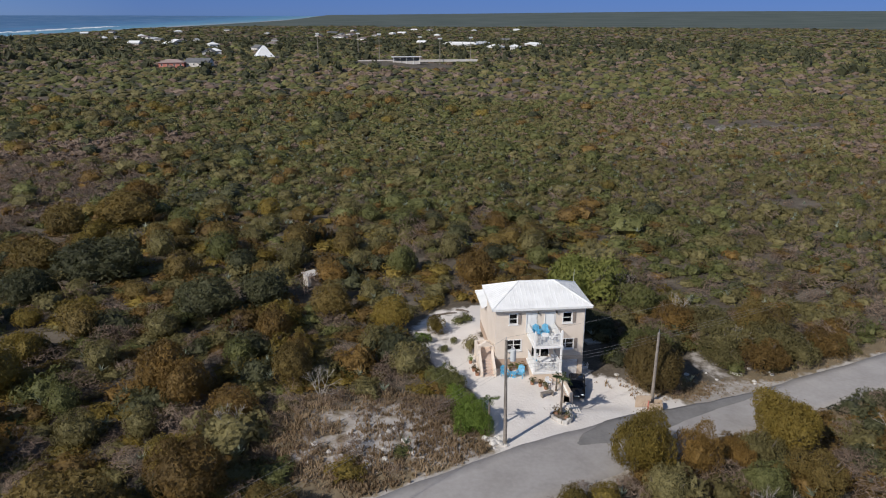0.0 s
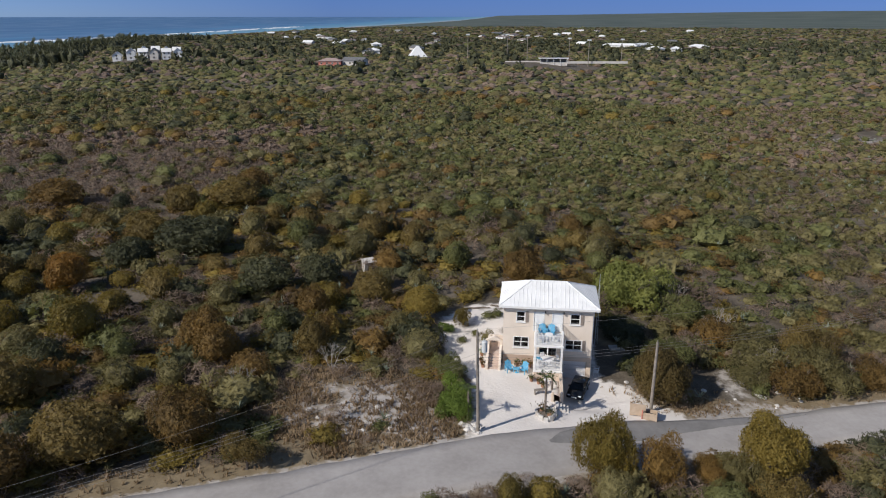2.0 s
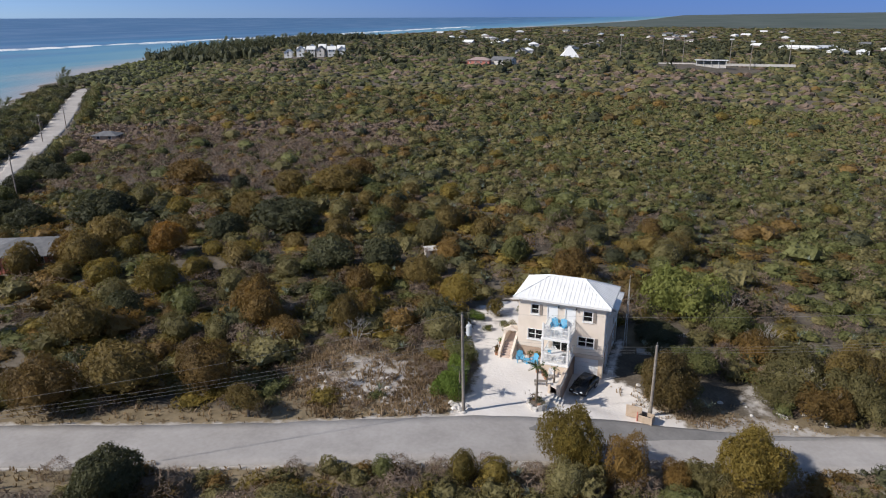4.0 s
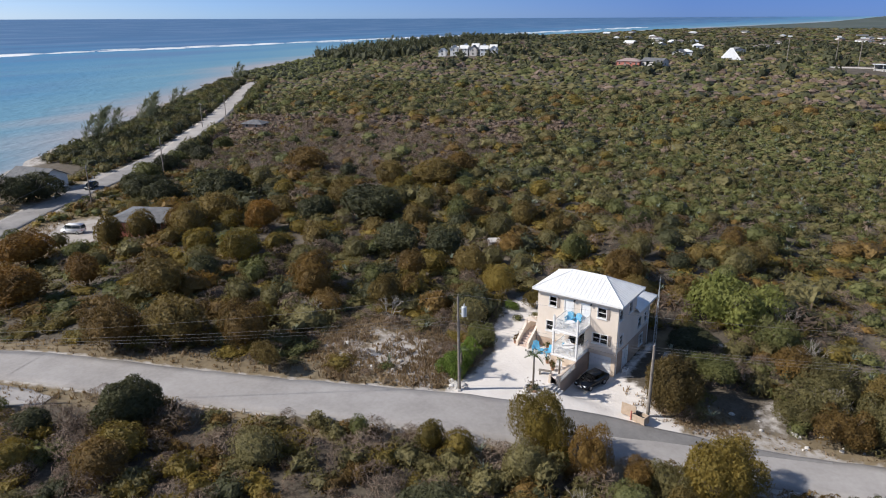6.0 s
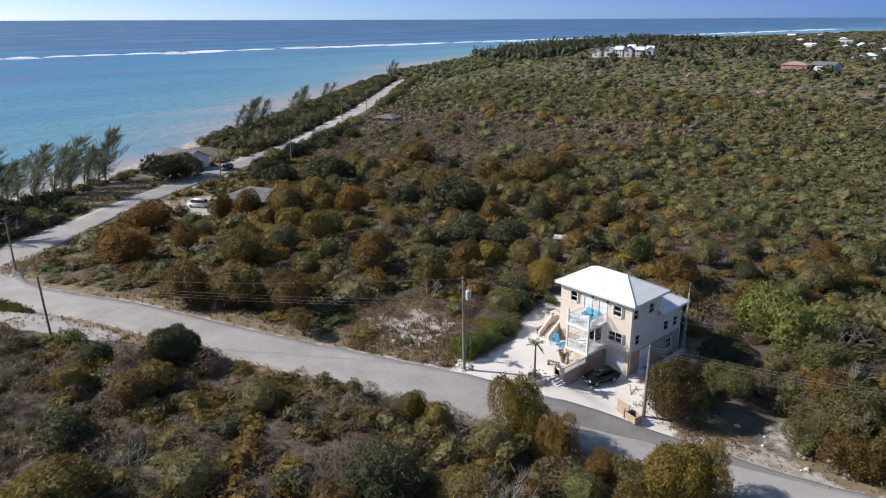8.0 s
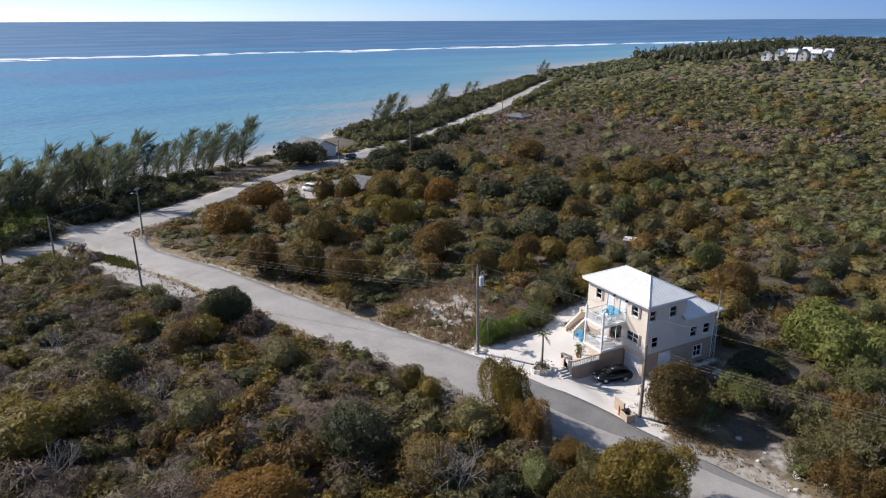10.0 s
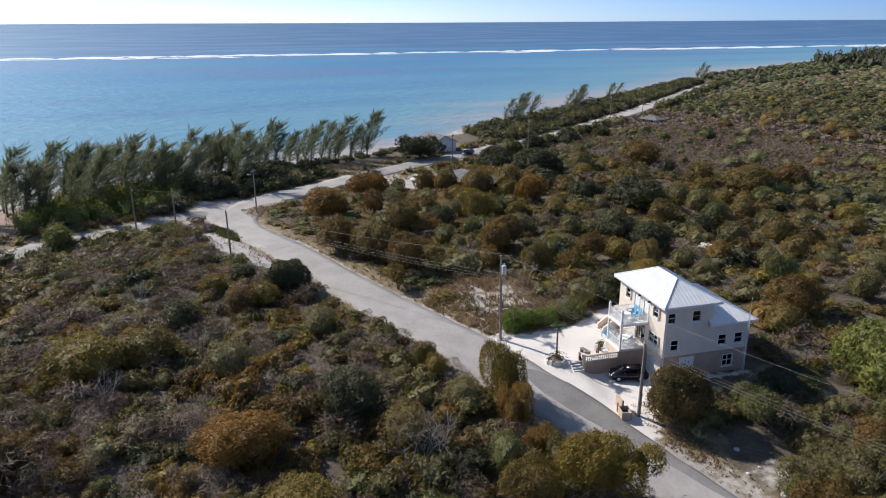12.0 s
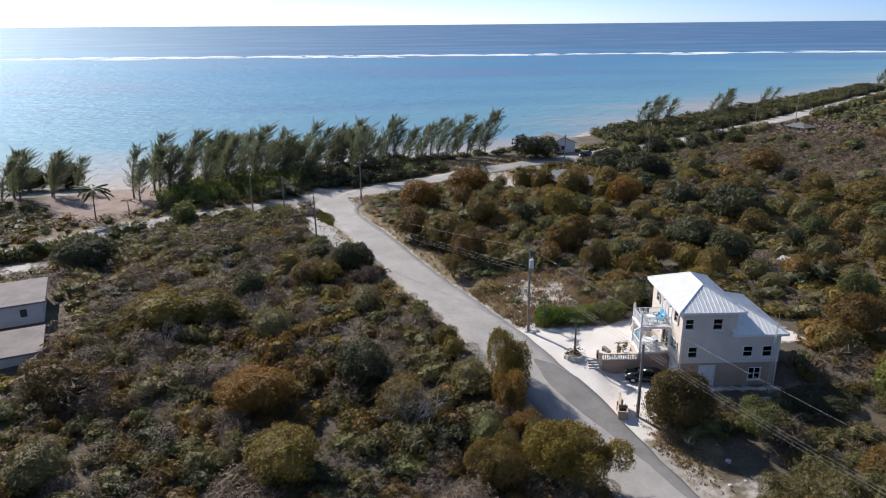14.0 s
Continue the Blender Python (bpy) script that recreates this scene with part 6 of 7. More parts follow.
CLEAR = [(-87, 5.5, 6.6), (-141, 13.5, 6.5), (-130.6, 20, 3), (-16.5, -76, 8), (-7, -71.5, 7.5), (-86, -93, 15), (-38, -84.5, 5), (-163, 96, 3.2), (12.6, 1.6, 4.6), (-29, 25, 2.2), (-101, -1, 9.2), (-84, -38.5, 5.2), (-91, -29.5, 3.6), (-262, 382, 26), (-87, 427, 16), (-116, 358, 14), (1, 376, 30), (-12, -9, 0.1)]

LAYBY = [(-80, -50.5), (-70, -46.4), (-62, -44.2), (-54, -41.6), (-46, -38.6), (-40, -36)]


def free_ground(x, y, rad):
    ok = (lane_clear(x, y) > rad * 0.55 + 0.2 + np.where(lane_side(x, y) > 0, 1.3, 0.0)) & (to_line(x, y, COAST)[0] - 3.5 > rad * 0.5 + 1.0) & (inland(x, y) > 24)
    ok &= inside(x, y, YARD) < -rad * 0.7
    for x0, x1, y0, y1 in BUILT:
        ok &= ~((x > x0 - rad) & (x < x1 + rad) & (y > y0 - rad) & (y < y1 + rad))
    for cx, cy, cr in CLEAR:
        ok &= np.hypot(x - cx, y - cy) > cr
    ok &= to_line(x, y, LAYBY)[0] > 1.9 + rad * 0.5
    ok &= to_line(x, y, BEND)[0] > 4.6 + rad * 0.5
    return ok


def thin(x, y):
    """Bare stony stretches out in the scrub."""
    a = 1 - ease(0.5, 1.1, np.hypot((x - 112) / 42, (y - 172) / 16))
    b = 1 - ease(0.5, 1.1, np.hypot((x - 62) / 14, (y - 68) / 6))
    c = 1 - ease(0.6, 1.1, np.hypot((x + 74) / 5, (y - 45) / 3))
    return np.maximum.reduce([a, b, c])


def jitter_grid(x0, x1, y0, y1, step, seed):
    r = np.random.default_rng(seed)
    a, b = np.meshgrid(np.arange(x0, x1, step), np.arange(y0, y1, step))
    a, b = a.ravel(), b.ravel()
    return a + r.uniform(-0.5, 0.5, a.shape) * step, b + r.uniform(-0.5, 0.5, b.shape) * step


SPECIES = ["olive", "green", "dark", "orange", "grey", "gold"]


def mixes(x, y):
    """How likely each kind of shrub is, place by place."""
    n = len(x)
    side = lane_side(x, y)
    w = np.zeros((n, 6))
    south, west = side < 0, (side > 0) & (x < 0) & (y < 66 + 0.15 * x)
    w[:] = (0.44, 0.45, 0.04, 0.01, 0.06, 0.0)
    w[west] = (0.27, 0.17, 0.14, 0.22, 0.1, 0.1)
    w[south] = (0.26, 0.07, 0.03, 0.19, 0.29, 0.16)
    bare = south & (y < -42 + 0.1 * x) & (x < 5)
    w[south & (x > 8)] = (0.30, 0.10, 0.13, 0.25, 0.22, 0.0)
    w[south & (x > 12) & (y < -20)] = (0.28, 0.1, 0.17, 0.2, 0.25, 0.0)
    w[bare] = (0.26, 0.08, 0.04, 0.14, 0.36, 0.12)
    grey_east = (side > 0) & (x > 30 + 0.1 * y)
    w[grey_east] = (0.5, 0.18, 0.06, 0.04, 0.22, 0.0)
    plain = (side > 0) & (x < -72) & (y > 40) & (y < 135 + 0.3 * (x + 150))
    w[plain] = (0.12, 0.04, 0.04, 0.08, 0.72, 0.0)
    w[(side > 0) & (x < -30) & (y > 90) & ~plain] = (0.4, 0.34, 0.16, 0.03, 0.07, 0.0)
    distant = y > 230
    w[distant] = (0.40, 0.24, 0.18, 0.01, 0.17, 0.0)
    w[(side > 0) & (x > 9) & (x < 40) & (y < 24)] = (0.44, 0.18, 0.08, 0.1, 0.2, 0.0)
    lush = wobble(x, y, 60.0, 2.0)
    w[:, 1] *= np.clip(1 + 0.9 * lush, 0.2, 3)
    w[:, 4] *= np.clip(1 - 0.9 * lush, 0.2, 3)
    w[:, 3] *= np.clip(1 + 0.9 * wobble(x, y, 22.0, 4.0), 0.1, 3)
    return w / w.sum(1)[:, None]


def lane_side(x, y):
    """Over 0 on the house's side of the lane."""
    return y - np.interp(x, [p[0] for p in LANE], [p[1] for p in LANE])


def overlooked(x, y):
    """Land that the camera's arc looks over."""
    return (x < 18 + 0.8 * (y + 62)) & (y > -66 - 0.62 * (10 - x))


def near_zone(x, y):
    return (x > -56) & (x < 36) & (y > -64) & (y < 18) & overlooked(x, y)


def mid_zone(x, y):
    return (x > -150) & (x < 110) & (y > -110) & (y < 120)


def close_zone(x, y):
    return (x > -100) & (x < 45) & (y > -60) & (y < 58)


def field_zone(x, y):
    return (x > -230) & (x < 180) & (y > -110) & (y < 235)


def far_zone(x, y):
    return (x > -520) & (x < 420) & (y > -240) & (y < 560)


def beneath(x, y):
    """Land behind and below the camera's arc."""
    return (x > -110) & (x < 140) & (y > -150) & (y < 90)


def plant(name, level, x, y, z, size, tall, seed):
    """Bushes of one kind: airy sprays and closed hearts."""
    bare = name == "grey" and level in TWIG
    sunk = 0.34 if level == "far" else 0.0
    tall = tall * (1 + sunk)
    z = z - tall * sunk
    airy = level in ("near", "close", "mid", "crown") or bare
    (SCRUB if airy else STAND)[name].append(many(TWIG[level] if bare else BUSH[level], x, y, z, size, tall, seed))
    if not bare:
        STAND[name].append(many(HEART[level], x, y, z, size, tall, seed))


def scatter(level, step, x0, x1, y0, y1, where, seed, rad, high, inland_min=24):
    x, y = jitter_grid(x0, x1, y0, y1, step, seed)
    r = np.random.default_rng(seed + 100)
    keep = where(x, y)
    x, y = x[keep], y[keep]
    size = r.uniform(*rad, len(x)) * np.where(r.random(len(x)) < 0.12, 1.35, 1.0)
    keep = free_ground(x, y, size) & (r.random(len(x)) > 0.93 * clearing(x, y)) & (r.random(len(x)) > 0.8 * thin(x, y))
    x, y, size = x[keep], y[keep], size[keep]
    tall = size * r.uniform(*high, len(x))
    # taller rounded crowns over low scrub west of the house
    wood = (lane_side(x, y) > size + 1.5) & (x < 24) & (x > -100) & (y < 64 + 0.15 * x - 0.6 * np.maximum(x, 0)) & ((x < -14) | (y > 14))
    grown = wood & (r.random(len(x)) < 0.1)
    size, tall = np.where(grown, size * 1.5, size), np.where(grown, size * r.uniform(1.2, 1.75, len(x)), np.where(wood, tall * 0.7, tall))
    keep = np.ones(len(x), dtype=bool)
    keep[wood & ~grown] = r.random((wood & ~grown).sum()) > 0.2
    x, y, size, tall, floor_ = x[keep], y[keep], size[keep], tall[keep], (wood & ~grown)[keep]
    w = np.cumsum(mixes(x, y), 1)
    kind = (r.random(len(x))[:, None] > w).sum(1).clip(0, 5)
    kind = np.where(floor_, r.choice([0, 4, 5, 1, 0, 3, 5], len(x)), kind)
    z = land(x, y) - 0.1
    for k, name in enumerate(SPECIES):
        s = kind == k
        plant(name, level, x[s], y[s], z[s], size[s], tall[s], seed * 7 + k)


SCRUB, STAND = {name: [] for name in SPECIES}, {name: [] for name in SPECIES}
scatter("near", 2.12, -62, 42, -66, 26, near_zone, 31, (1.05, 2.2), (0.72, 1.12))
scatter("close", 2.35, -100, 45, -60, 58, lambda x, y: close_zone(x, y) & ~near_zone(x, y) & overlooked(x, y), 40, (1.25, 2.2), (0.72, 1.12))
scatter("mid", 2.0, -150, 110, -110, 120, lambda x, y: mid_zone(x, y) & ~close_zone(x, y) & overlooked(x, y), 32, (1.05, 1.85), (0.68, 1.05))
scatter("field", 2.2, -230, 180, -110, 235, lambda x, y: field_zone(x, y) & ~mid_zone(x, y) & overlooked(x, y), 36, (1.2, 2.0), (0.55, 0.9))
scatter("far", 5.1, -520, 420, -240, 560, lambda x, y: far_zone(x, y) & ~field_zone(x, y) & ~mid_zone(x, y) & overlooked(x, y), 33, (2.4, 4.0), (0.4, 0.7))
scatter("field", 3.0, -110, 140, -150, 90, lambda x, y: beneath(x, y) & ~overlooked(x, y), 44, (1.5, 2.5), (0.6, 1.0))
scatter("rim", 9.0, -700, 420, -240, 560, lambda x, y: far_zone(x, y) & ~near_zone(x, y) & ~overlooked(x, y) & ~beneath(x, y), 35, (4.5, 6.5), (0.4, 0.6))
scatter("rim", 13.5, -700, 1100, -500, 1900, lambda x, y: ~far_zone(x, y) & (np.hypot(x, y) < 1900), 34, (5.0, 8.2), (0.22, 0.42))
# taller trees round the distant settlement
dx_, dy_ = jitter_grid(-420, 330, 300, 900, 17.0, 37)
drng = np.random.default_rng(38)
ds = drng.uniform(3.0, 5.6, len(dx_))
ok = free_ground(dx_, dy_, ds) & (inland(dx_, dy_) > 40) & (drng.random(len(dx_)) < 0.3 + 0.6 * ease(330, 430, dy_) * (0.6 + 0.5 * wobble(dx_, dy_, 70.0, 3.0)))
dx_, dy_, ds = dx_[ok], dy_[ok], ds[ok]
plant("dark", "field", dx_, dy_, land(dx_, dy_) - 0.2, ds, ds * drng.uniform(0.9, 1.3, len(ds)), 39)
# flat crowns that stand over the low scrub towards the shore
fx_, fy_ = jitter_grid(-215, 70, 58, 235, 7.6, 45)
frng_ = np.random.default_rng(46)
fs = frng_.uniform(1.9, 3.9, len(fx_))
ok = free_ground(fx_, fy_, fs) & (frng_.random(len(fx_)) < (0.55 + 0.55 * wobble(fx_, fy_, 30.0, 1.3)) * (1 - 0.7 * ease(-60, 10, fx_)) * np.where((fx_ < -90) & (fy_ < 120), 0.35, 1.0))
fx_, fy_, fs = fx_[ok], fy_[ok], fs[ok]
which = frng_.choice(["olive", "dark", "green", "orange", "gold"], len(fx_), p=[0.36, 0.16, 0.22, 0.13, 0.13])
for name in ("olive", "dark", "green", "orange", "gold"):
    s = which == name
    plant(name, "crown", fx_[s], fy_[s], land(fx_[s], fy_[s]) + 0.1, fs[s], fs[s] * 0.5 + 0.7, 47)
WORDS = {"olive": "dense olive-green coastal shrubs", "green": "leafy green coastal shrubs", "dark": "dark green glossy shrubs", "orange": "rust-orange leaved shrubs", "grey": "bare grey-brown twiggy shrubs", "gold": "golden-olive leaved shrubs"}
for name in SPECIES:
    for stock, leaf in ((SCRUB, LEAF), (STAND, DENSE)):
        if stock[name]:
            v = np.concatenate(stock[name])
            tagged(new("scrub", bulk("scrub", v, threes(v), leaf[name])), WORDS[name] + " covering the ground", "scrub", kind="stuff")


# twiggy undergrowth between the near bushes
ux, uy = jitter_grid(-56, 36, -64, 18, 5.6, 51)
urng = np.random.default_rng(52)
us = urng.uniform(0.9, 1.6, len(ux))
ok = near_zone(ux, uy) & free_ground(ux, uy, us) & (urng.random(len(ux)) > 0.7 * clearing(ux, uy))
ux, uy, us = ux[ok], uy[ok], us[ok]
v = many(TWIG["near"], ux, uy, land(ux, uy) - 0.1, us, us * urng.uniform(0.9, 1.5, len(us)), 53)
tagged(new("undergrowth", bulk("undergrowth", v, threes(v), LEAF["grey"])), "brown twiggy undergrowth between the coastal shrubs", "scrub", kind="stuff")

# low dry shrubs on the open lot
lx_, ly_ = jitter_grid(-36, -11, -22, -2, 1.25, 55)
lrng = np.random.default_rng(56)
ok = (clearing(lx_, ly_) > 0.15) & free_ground(lx_, ly_, np.full(len(lx_), 0.5)) & (lrng.random(len(lx_)) < 0.22 + 0.5 * wobble(lx_, ly_, 4.5, 5.4))
lx_, ly_ = lx_[ok], ly_[ok]
ls = lrng.uniform(0.45, 0.95, len(lx_))
v = many(TWIG["close"] + [t_[:900] for t_ in TWIG["near"]], lx_, ly_, land(lx_, ly_) - 0.05, ls, ls * lrng.uniform(0.6, 1.1, len(ls)), 57)
tagged(new("low_scrub", bulk("low_scrub", v, threes(v), LEAF["grey"])), "low dry grey-brown shrubs on the sandy lot", "scrub", kind="stuff")

# trees and large bushes that stand out singly
def limb_mesh(r, high, rad, name="trunk"):
    """A forked trunk that rises into a crown."""
    bm = bmesh.new()
    base = Vector((0, 0, -0.2))
    for k in range(int(r.integers(2, 4))):
        a = r.uniform(0, 2 * math.pi)
        knee = Vector((math.cos(a) * rad * 0.18, math.sin(a) * rad * 0.18, high * 0.3))
        rod(bm, base, knee, 0.05 * rad + 0.04, 0.035 * rad + 0.03, 6)
        for j in range(3):
            b = a + r.uniform(-1.1, 1.1)
            tip = knee + Vector((math.cos(b) * rad * 0.45, math.sin(b) * rad * 0.45, high * r.uniform(0.25, 0.5)))
            rod(bm, knee, tip, 0.03 * rad + 0.02, 0.012, 5)
    return bm


STANDS = []


def tree(name, x, y, rad, high, leaf, label, seed, sprays=620, lift=0.0, size=0.105, slim=0.6, group="", flat=0.8, blobs=11, ragged=False):
    """A single tree or bush: trunk with limbs, and a crown of leaf sprays."""
    r = np.random.default_rng(seed)
    fine = (9.5, 0.36) if math.hypot(x - 4, y + 12) < 20 else (6.0, 0.45) if math.hypot(x, y + 12) < 36 else (3.6, 0.57)
    STANDS.append((x, y, rad))
    t = thing(name, label, "tree" if name.endswith("tree") else "bush", (x, y, land_at(x, y)), 0, group)
    part("trunk", limb_mesh(r, high, rad), M_BARK, t)
    shape = dome(r, blobs + 3, flat, 0.78, (0.22, 0.42), 0.46) if ragged else umbrella(r, blobs + 11)
    shaped = np.array([rad, rad, (high - lift) / (flat + 0.28 if ragged else 1.2)])
    longer = np.array([*r.permutation([1.0 + r.uniform(0.02, 0.16), 1.0 - r.uniform(0.02, 0.14)]), 1.0])
    fray, loose, body = (0.32, 0.6, 0.66) if ragged else (0.3, 0.52, 0.82)
    for nm, v, mat in (("crown", spray_set(r, shape, int(sprays * fine[0]), size * fine[1], slim, inner=0.3 if ragged else 0.1, loose=loose, fray=fray), LEAF[leaf]), ("crown_heart", heart(shape, 3 if rad > 3.3 else 2, body), DENSE[leaf])):
        v = np.concatenate([v, np.full((len(v), 1), 0.2 + 0.6 * r.random() if nm == "crown" else 0.4)], 1)
        v[:, :3] = v[:, :3] * shaped * longer + np.array([0, 0, lift])
        crown = new(nm, bulk(nm, v, threes(v), mat))
        crown.parent = t
    return t


RUST = [(-71, -25.4, 5.2), (-67.8, -17.2, 2.7), (-46.2, -26.4, 3.5), (-41.7, -21.7, 4.2), (-34.5, -18.4, 3.1), (-54.2, -14.8, 3.6), (-40.5, -2, 3.3), (-56, -0.8, 3.3), (-31.5, 7.8, 2.3), (-25.9, 13.4, 2.3), (-19, 9.2, 2.3), (-74.5, 4.8, 3.5), (-88.7, -14.8, 4.6), (-66.1, 12.8, 3.5), (-7.6, 22.1, 3.5), (-28.6, -1.4, 2.4), (-37.9, -4.4, 2.6), (-28.2, -20.8, 1.7), (8.4, -16.3, 1.5), (24.3, 9, 2.8), (11.9, -36.3, 3.8), (3.3, -40.4, 4), (-25.6, -40.2, 2.5), (13.5, -19.2, 2.3)]
for i, (x, y, rad) in enumerate(RUST):
    tree("rust_tree", x, y, rad, 0.5 * rad + 2.1 if y < -30 else min(5.2, 1.55 * rad + 0.7) if rad < 4 else 5.4, ("ember" if i in (0, 1, 12, 13, 21) else "gold" if i in (7, 10, 20) else ("orange", "russet")[i % 2]), "rounded tree with rust-orange and olive leaves among the scrub", 300 + i, sprays=820 if rad < 4.4 else 1000, lift=1.0, size=0.085, group="rust-leaved trees", ragged=i in (17, 18, 19, 23))
for i, (x, y, rad) in enumerate([(-95.9, 52.9, 5.5), (-70, 51.5, 3.6), (-62.5, 58.2, 6), (-63, 68.3, 4.5), (-66, 32.6, 3.6), (-81, 0.2, 2.8), (-77.6, 5.4, 3.2), (-84.6, -3.4, 2.4), (-77.5, 12.4, 3.8)]):
    tree("rust_tree", x, y, rad, 5.2, ("orange", "russet", "russet")[i % 3], "broad rust-brown tree standing over low scrub", 340 + i, sprays=620, lift=0.6, size=0.1, group="rust-leaved trees")
for i, (x, y, rad, high) in enumerate([(-89.6, 23.6, 6.4, 6), (-110.2, 21, 5.4, 5), (-57, 30, 6, 5.6), (-40.5, 16.1, 3.9, 4.6), (-34, 19.2, 3.4, 4.2), (6.5, 20.8, 5, 6.6), (13.1, 17.2, 3, 4), (-16.8, 27.8, 2.5, 4), (-63.2, 22.5, 3.9, 4.2), (-54.8, -8, 2.6, 3.4), (-22.5, -46.8, 2.6, 3.4), (-0.9, -30.9, 3.6, 4.4), (-36.2, -73.2, 4.6, 4.6), (-36.4, -40, 2, 2.3), (-129.5, 6.2, 6.0, 6.6), (-102.5, 19, 4.4, 4.6), (17.5, 5.5, 2.8, 4.8), (20.5, 1.8, 2.6, 4.4), (19, 10.5, 3.2, 5.2), (15.2, 12.6, 2.8, 4.6), (24, 5.5, 3, 4.8), (21.5, 1.4, 2.0, 3.4), (25.4, 2.6, 2.2, 3.8), (29.6, 4.4, 2.4, 4), (16.4, 2.6, 1.9, 3.2), (-107, -110, 5, 6.5), (-104, -118, 5, 6)]):
    tree("green_tree", x, y, rad, high * (0.78 if x > 14 else 1.0), "seagrape" if i == 5 else "green" if i in (6, 7) else ("olive", "orange")[i % 2] if x > 14 else "dark", "leafy mid-green tree behind the house" if i in (5, 6, 7) else "loose olive-brown tree on the lane's far side" if x > 14 else "broad dark green tree rising above the scrub", 360 + i, sprays=620 if rad < 5 else 800, lift=0.4, group="green trees", ragged=x > 5 or i == 14)
for i, (x, y, rad, high) in enumerate(((-131, 40, 3.6, 4.2), (-137, 47, 3.2, 3.6), (-144, 56, 3.8, 4.2), (-151, 65, 3.4, 3.6), (-125.5, 31, 4.2, 4.8), (-120, 24, 3.6, 4.2), (-133, 52, 3.4, 4.0), (-143, 67, 3.2, 3.4))):
    tree("road_tree", x, y, rad, high, ("dark", "green", "dark")[i % 3], "dense glossy green tree beside the coast road", 460 + i, 520, 0.1, 0.12, group="coast road trees")
for i, (x, y, rad, leaf) in enumerate(((-12.8, -54.7, 4.5, "gold"), (-14.7, -49.4, 3.7, "gold"), (4, -27, 3.0, "russet"), (-10.3, -41.5, 2.8, "olive"), (-27, -37.6, 2.5, "gold"), (0.5, -20.5, 2.2, "olive"), (0.3, -59.8, 3.5, "orange"), (8.8, -19.4, 2.1, "green"), (12, -56.1, 3.1, "olive"), (-12.8, -24.8, 1.0, "green"), (-17.5, -31.9, 2.4, "olive"), (-7.2, -22.4, 1.5, "gold"), (-32.2, -43.6, 1.9, "gold"), (-4.8, -21.8, 1.4, "gold"))):
    tree("scrub_tree", x, y, rad, 0.6 * rad + 1.7, leaf, {"gold": "low domed golden-olive tree in the scrub by the lane", "green": "leafy green bush at the lane's edge"}.get(leaf, "low domed olive-brown tree in the scrub by the lane"), 480 + i, 420, 0.3, 0.09, group="low domed trees")
tree("roadside_tree", 0.2, -16.4, 2.5, 6.5, "gold", "upright golden-olive bush at the lane's edge", 400, 1300, 0.2, 0.08, flat=1.0, ragged=True)
tree("roadside_tree", 4.7, -17.0, 1.8, 4.8, "orange", "slim rust-leaved bush at the lane's edge", 410, 700, 0.6, 0.09, ragged=True)
tree("shade_tree", 6.6, -2.2, 3.4, 5.3, "brown", "dense round brown-green tree beside the utility pole", 401, 1400, 0.5, 0.085)
tree("round_tree", -30.6, -34.4, 2.9, 4.2, "dark", "clipped round dark green tree beside the lane", 402, 2200, 0.7, 0.085, flat=0.95, blobs=20)
tree("verge_tree", 13.7, -12.6, 3.6, 5.9, "gold", "golden-leaved tree on the sandy verge", 403, 1300, 1.8, 0.09, ragged=True)
tree("fruit_tree", 8.8, 4.6, 2.5, 3.1, "green", "low green tree with pale trunk on the side lot", 404, 800, 1.2, 0.11, flat=0.5, ragged=True)
tree("coast_tree", -66.2, -69.0, 3.3, 4.4, "seagrape", "leafy light green tree at the coast road's edge", 440, 620, 0.3, 0.1)
tree("coast_tree", -45.0, -85.3, 1.6, 3.0, "dark", "small dark green tree beside the coast road", 441, 420, 0.4, 0.11)
for i, (x, y, rad) in enumerate(((-66.5, -51.0, 2.2), (-62.9, -49.6, 2.3), (-69.6, -53.4, 2.1))):
    tree("verge_bush", x, y, rad, 2.9, ("olive", "olive", "green")[i], "grey-olive shrub beside the lay-by", 442 + i, 520, 0.1, 0.1, group="lay-by shrubs", ragged=True)
tree("verge_bush", -42.8, -40.6, 1.7, 2.1, "green", "low green bush at the end of the lay-by", 445, 420, 0.0, 0.11, ragged=True)
tree("yard_bush", -12.6, -10.6, 1.8, 2.6, "bright", "lush green bush at the edge of the sandy yard", 405, 700, 0.0, 0.11, ragged=True)
for i, (x, y, rad) in enumerate(((-12.9, -8.3, 1.5), (-13.2, -6.2, 1.4), (-13.5, -4.2, 1.4), (-14.6, -2.4, 1.4))):
    tree("yard_bush", x, y, rad, 2.1, "bright" if i < 2 else "green", "leafy green hedge bush at the edge of the sandy yard", 420 + i, 420, 0.0, 0.12, group="hedge bushes", ragged=True)
tree("yard_bush", -15.6, 6.6, 0.9, 1.2, "bright", "small yellow-green bush on the back yard's sand", 407, 400, 0.0, 0.13, ragged=True)
tree("side_hedge", 4.6, 11.8, 3.6, 1.5, "dark", "low dark green ground cover in the house's shade", 409, 900, 0.0, 0.1, flat=0.45)
tree("verge_bush", 10.6, -15.6, 1.7, 3.6, "olive", "pale olive bush at the foot of the golden tree", 408, 700, 0.2, 0.09, ragged=True)


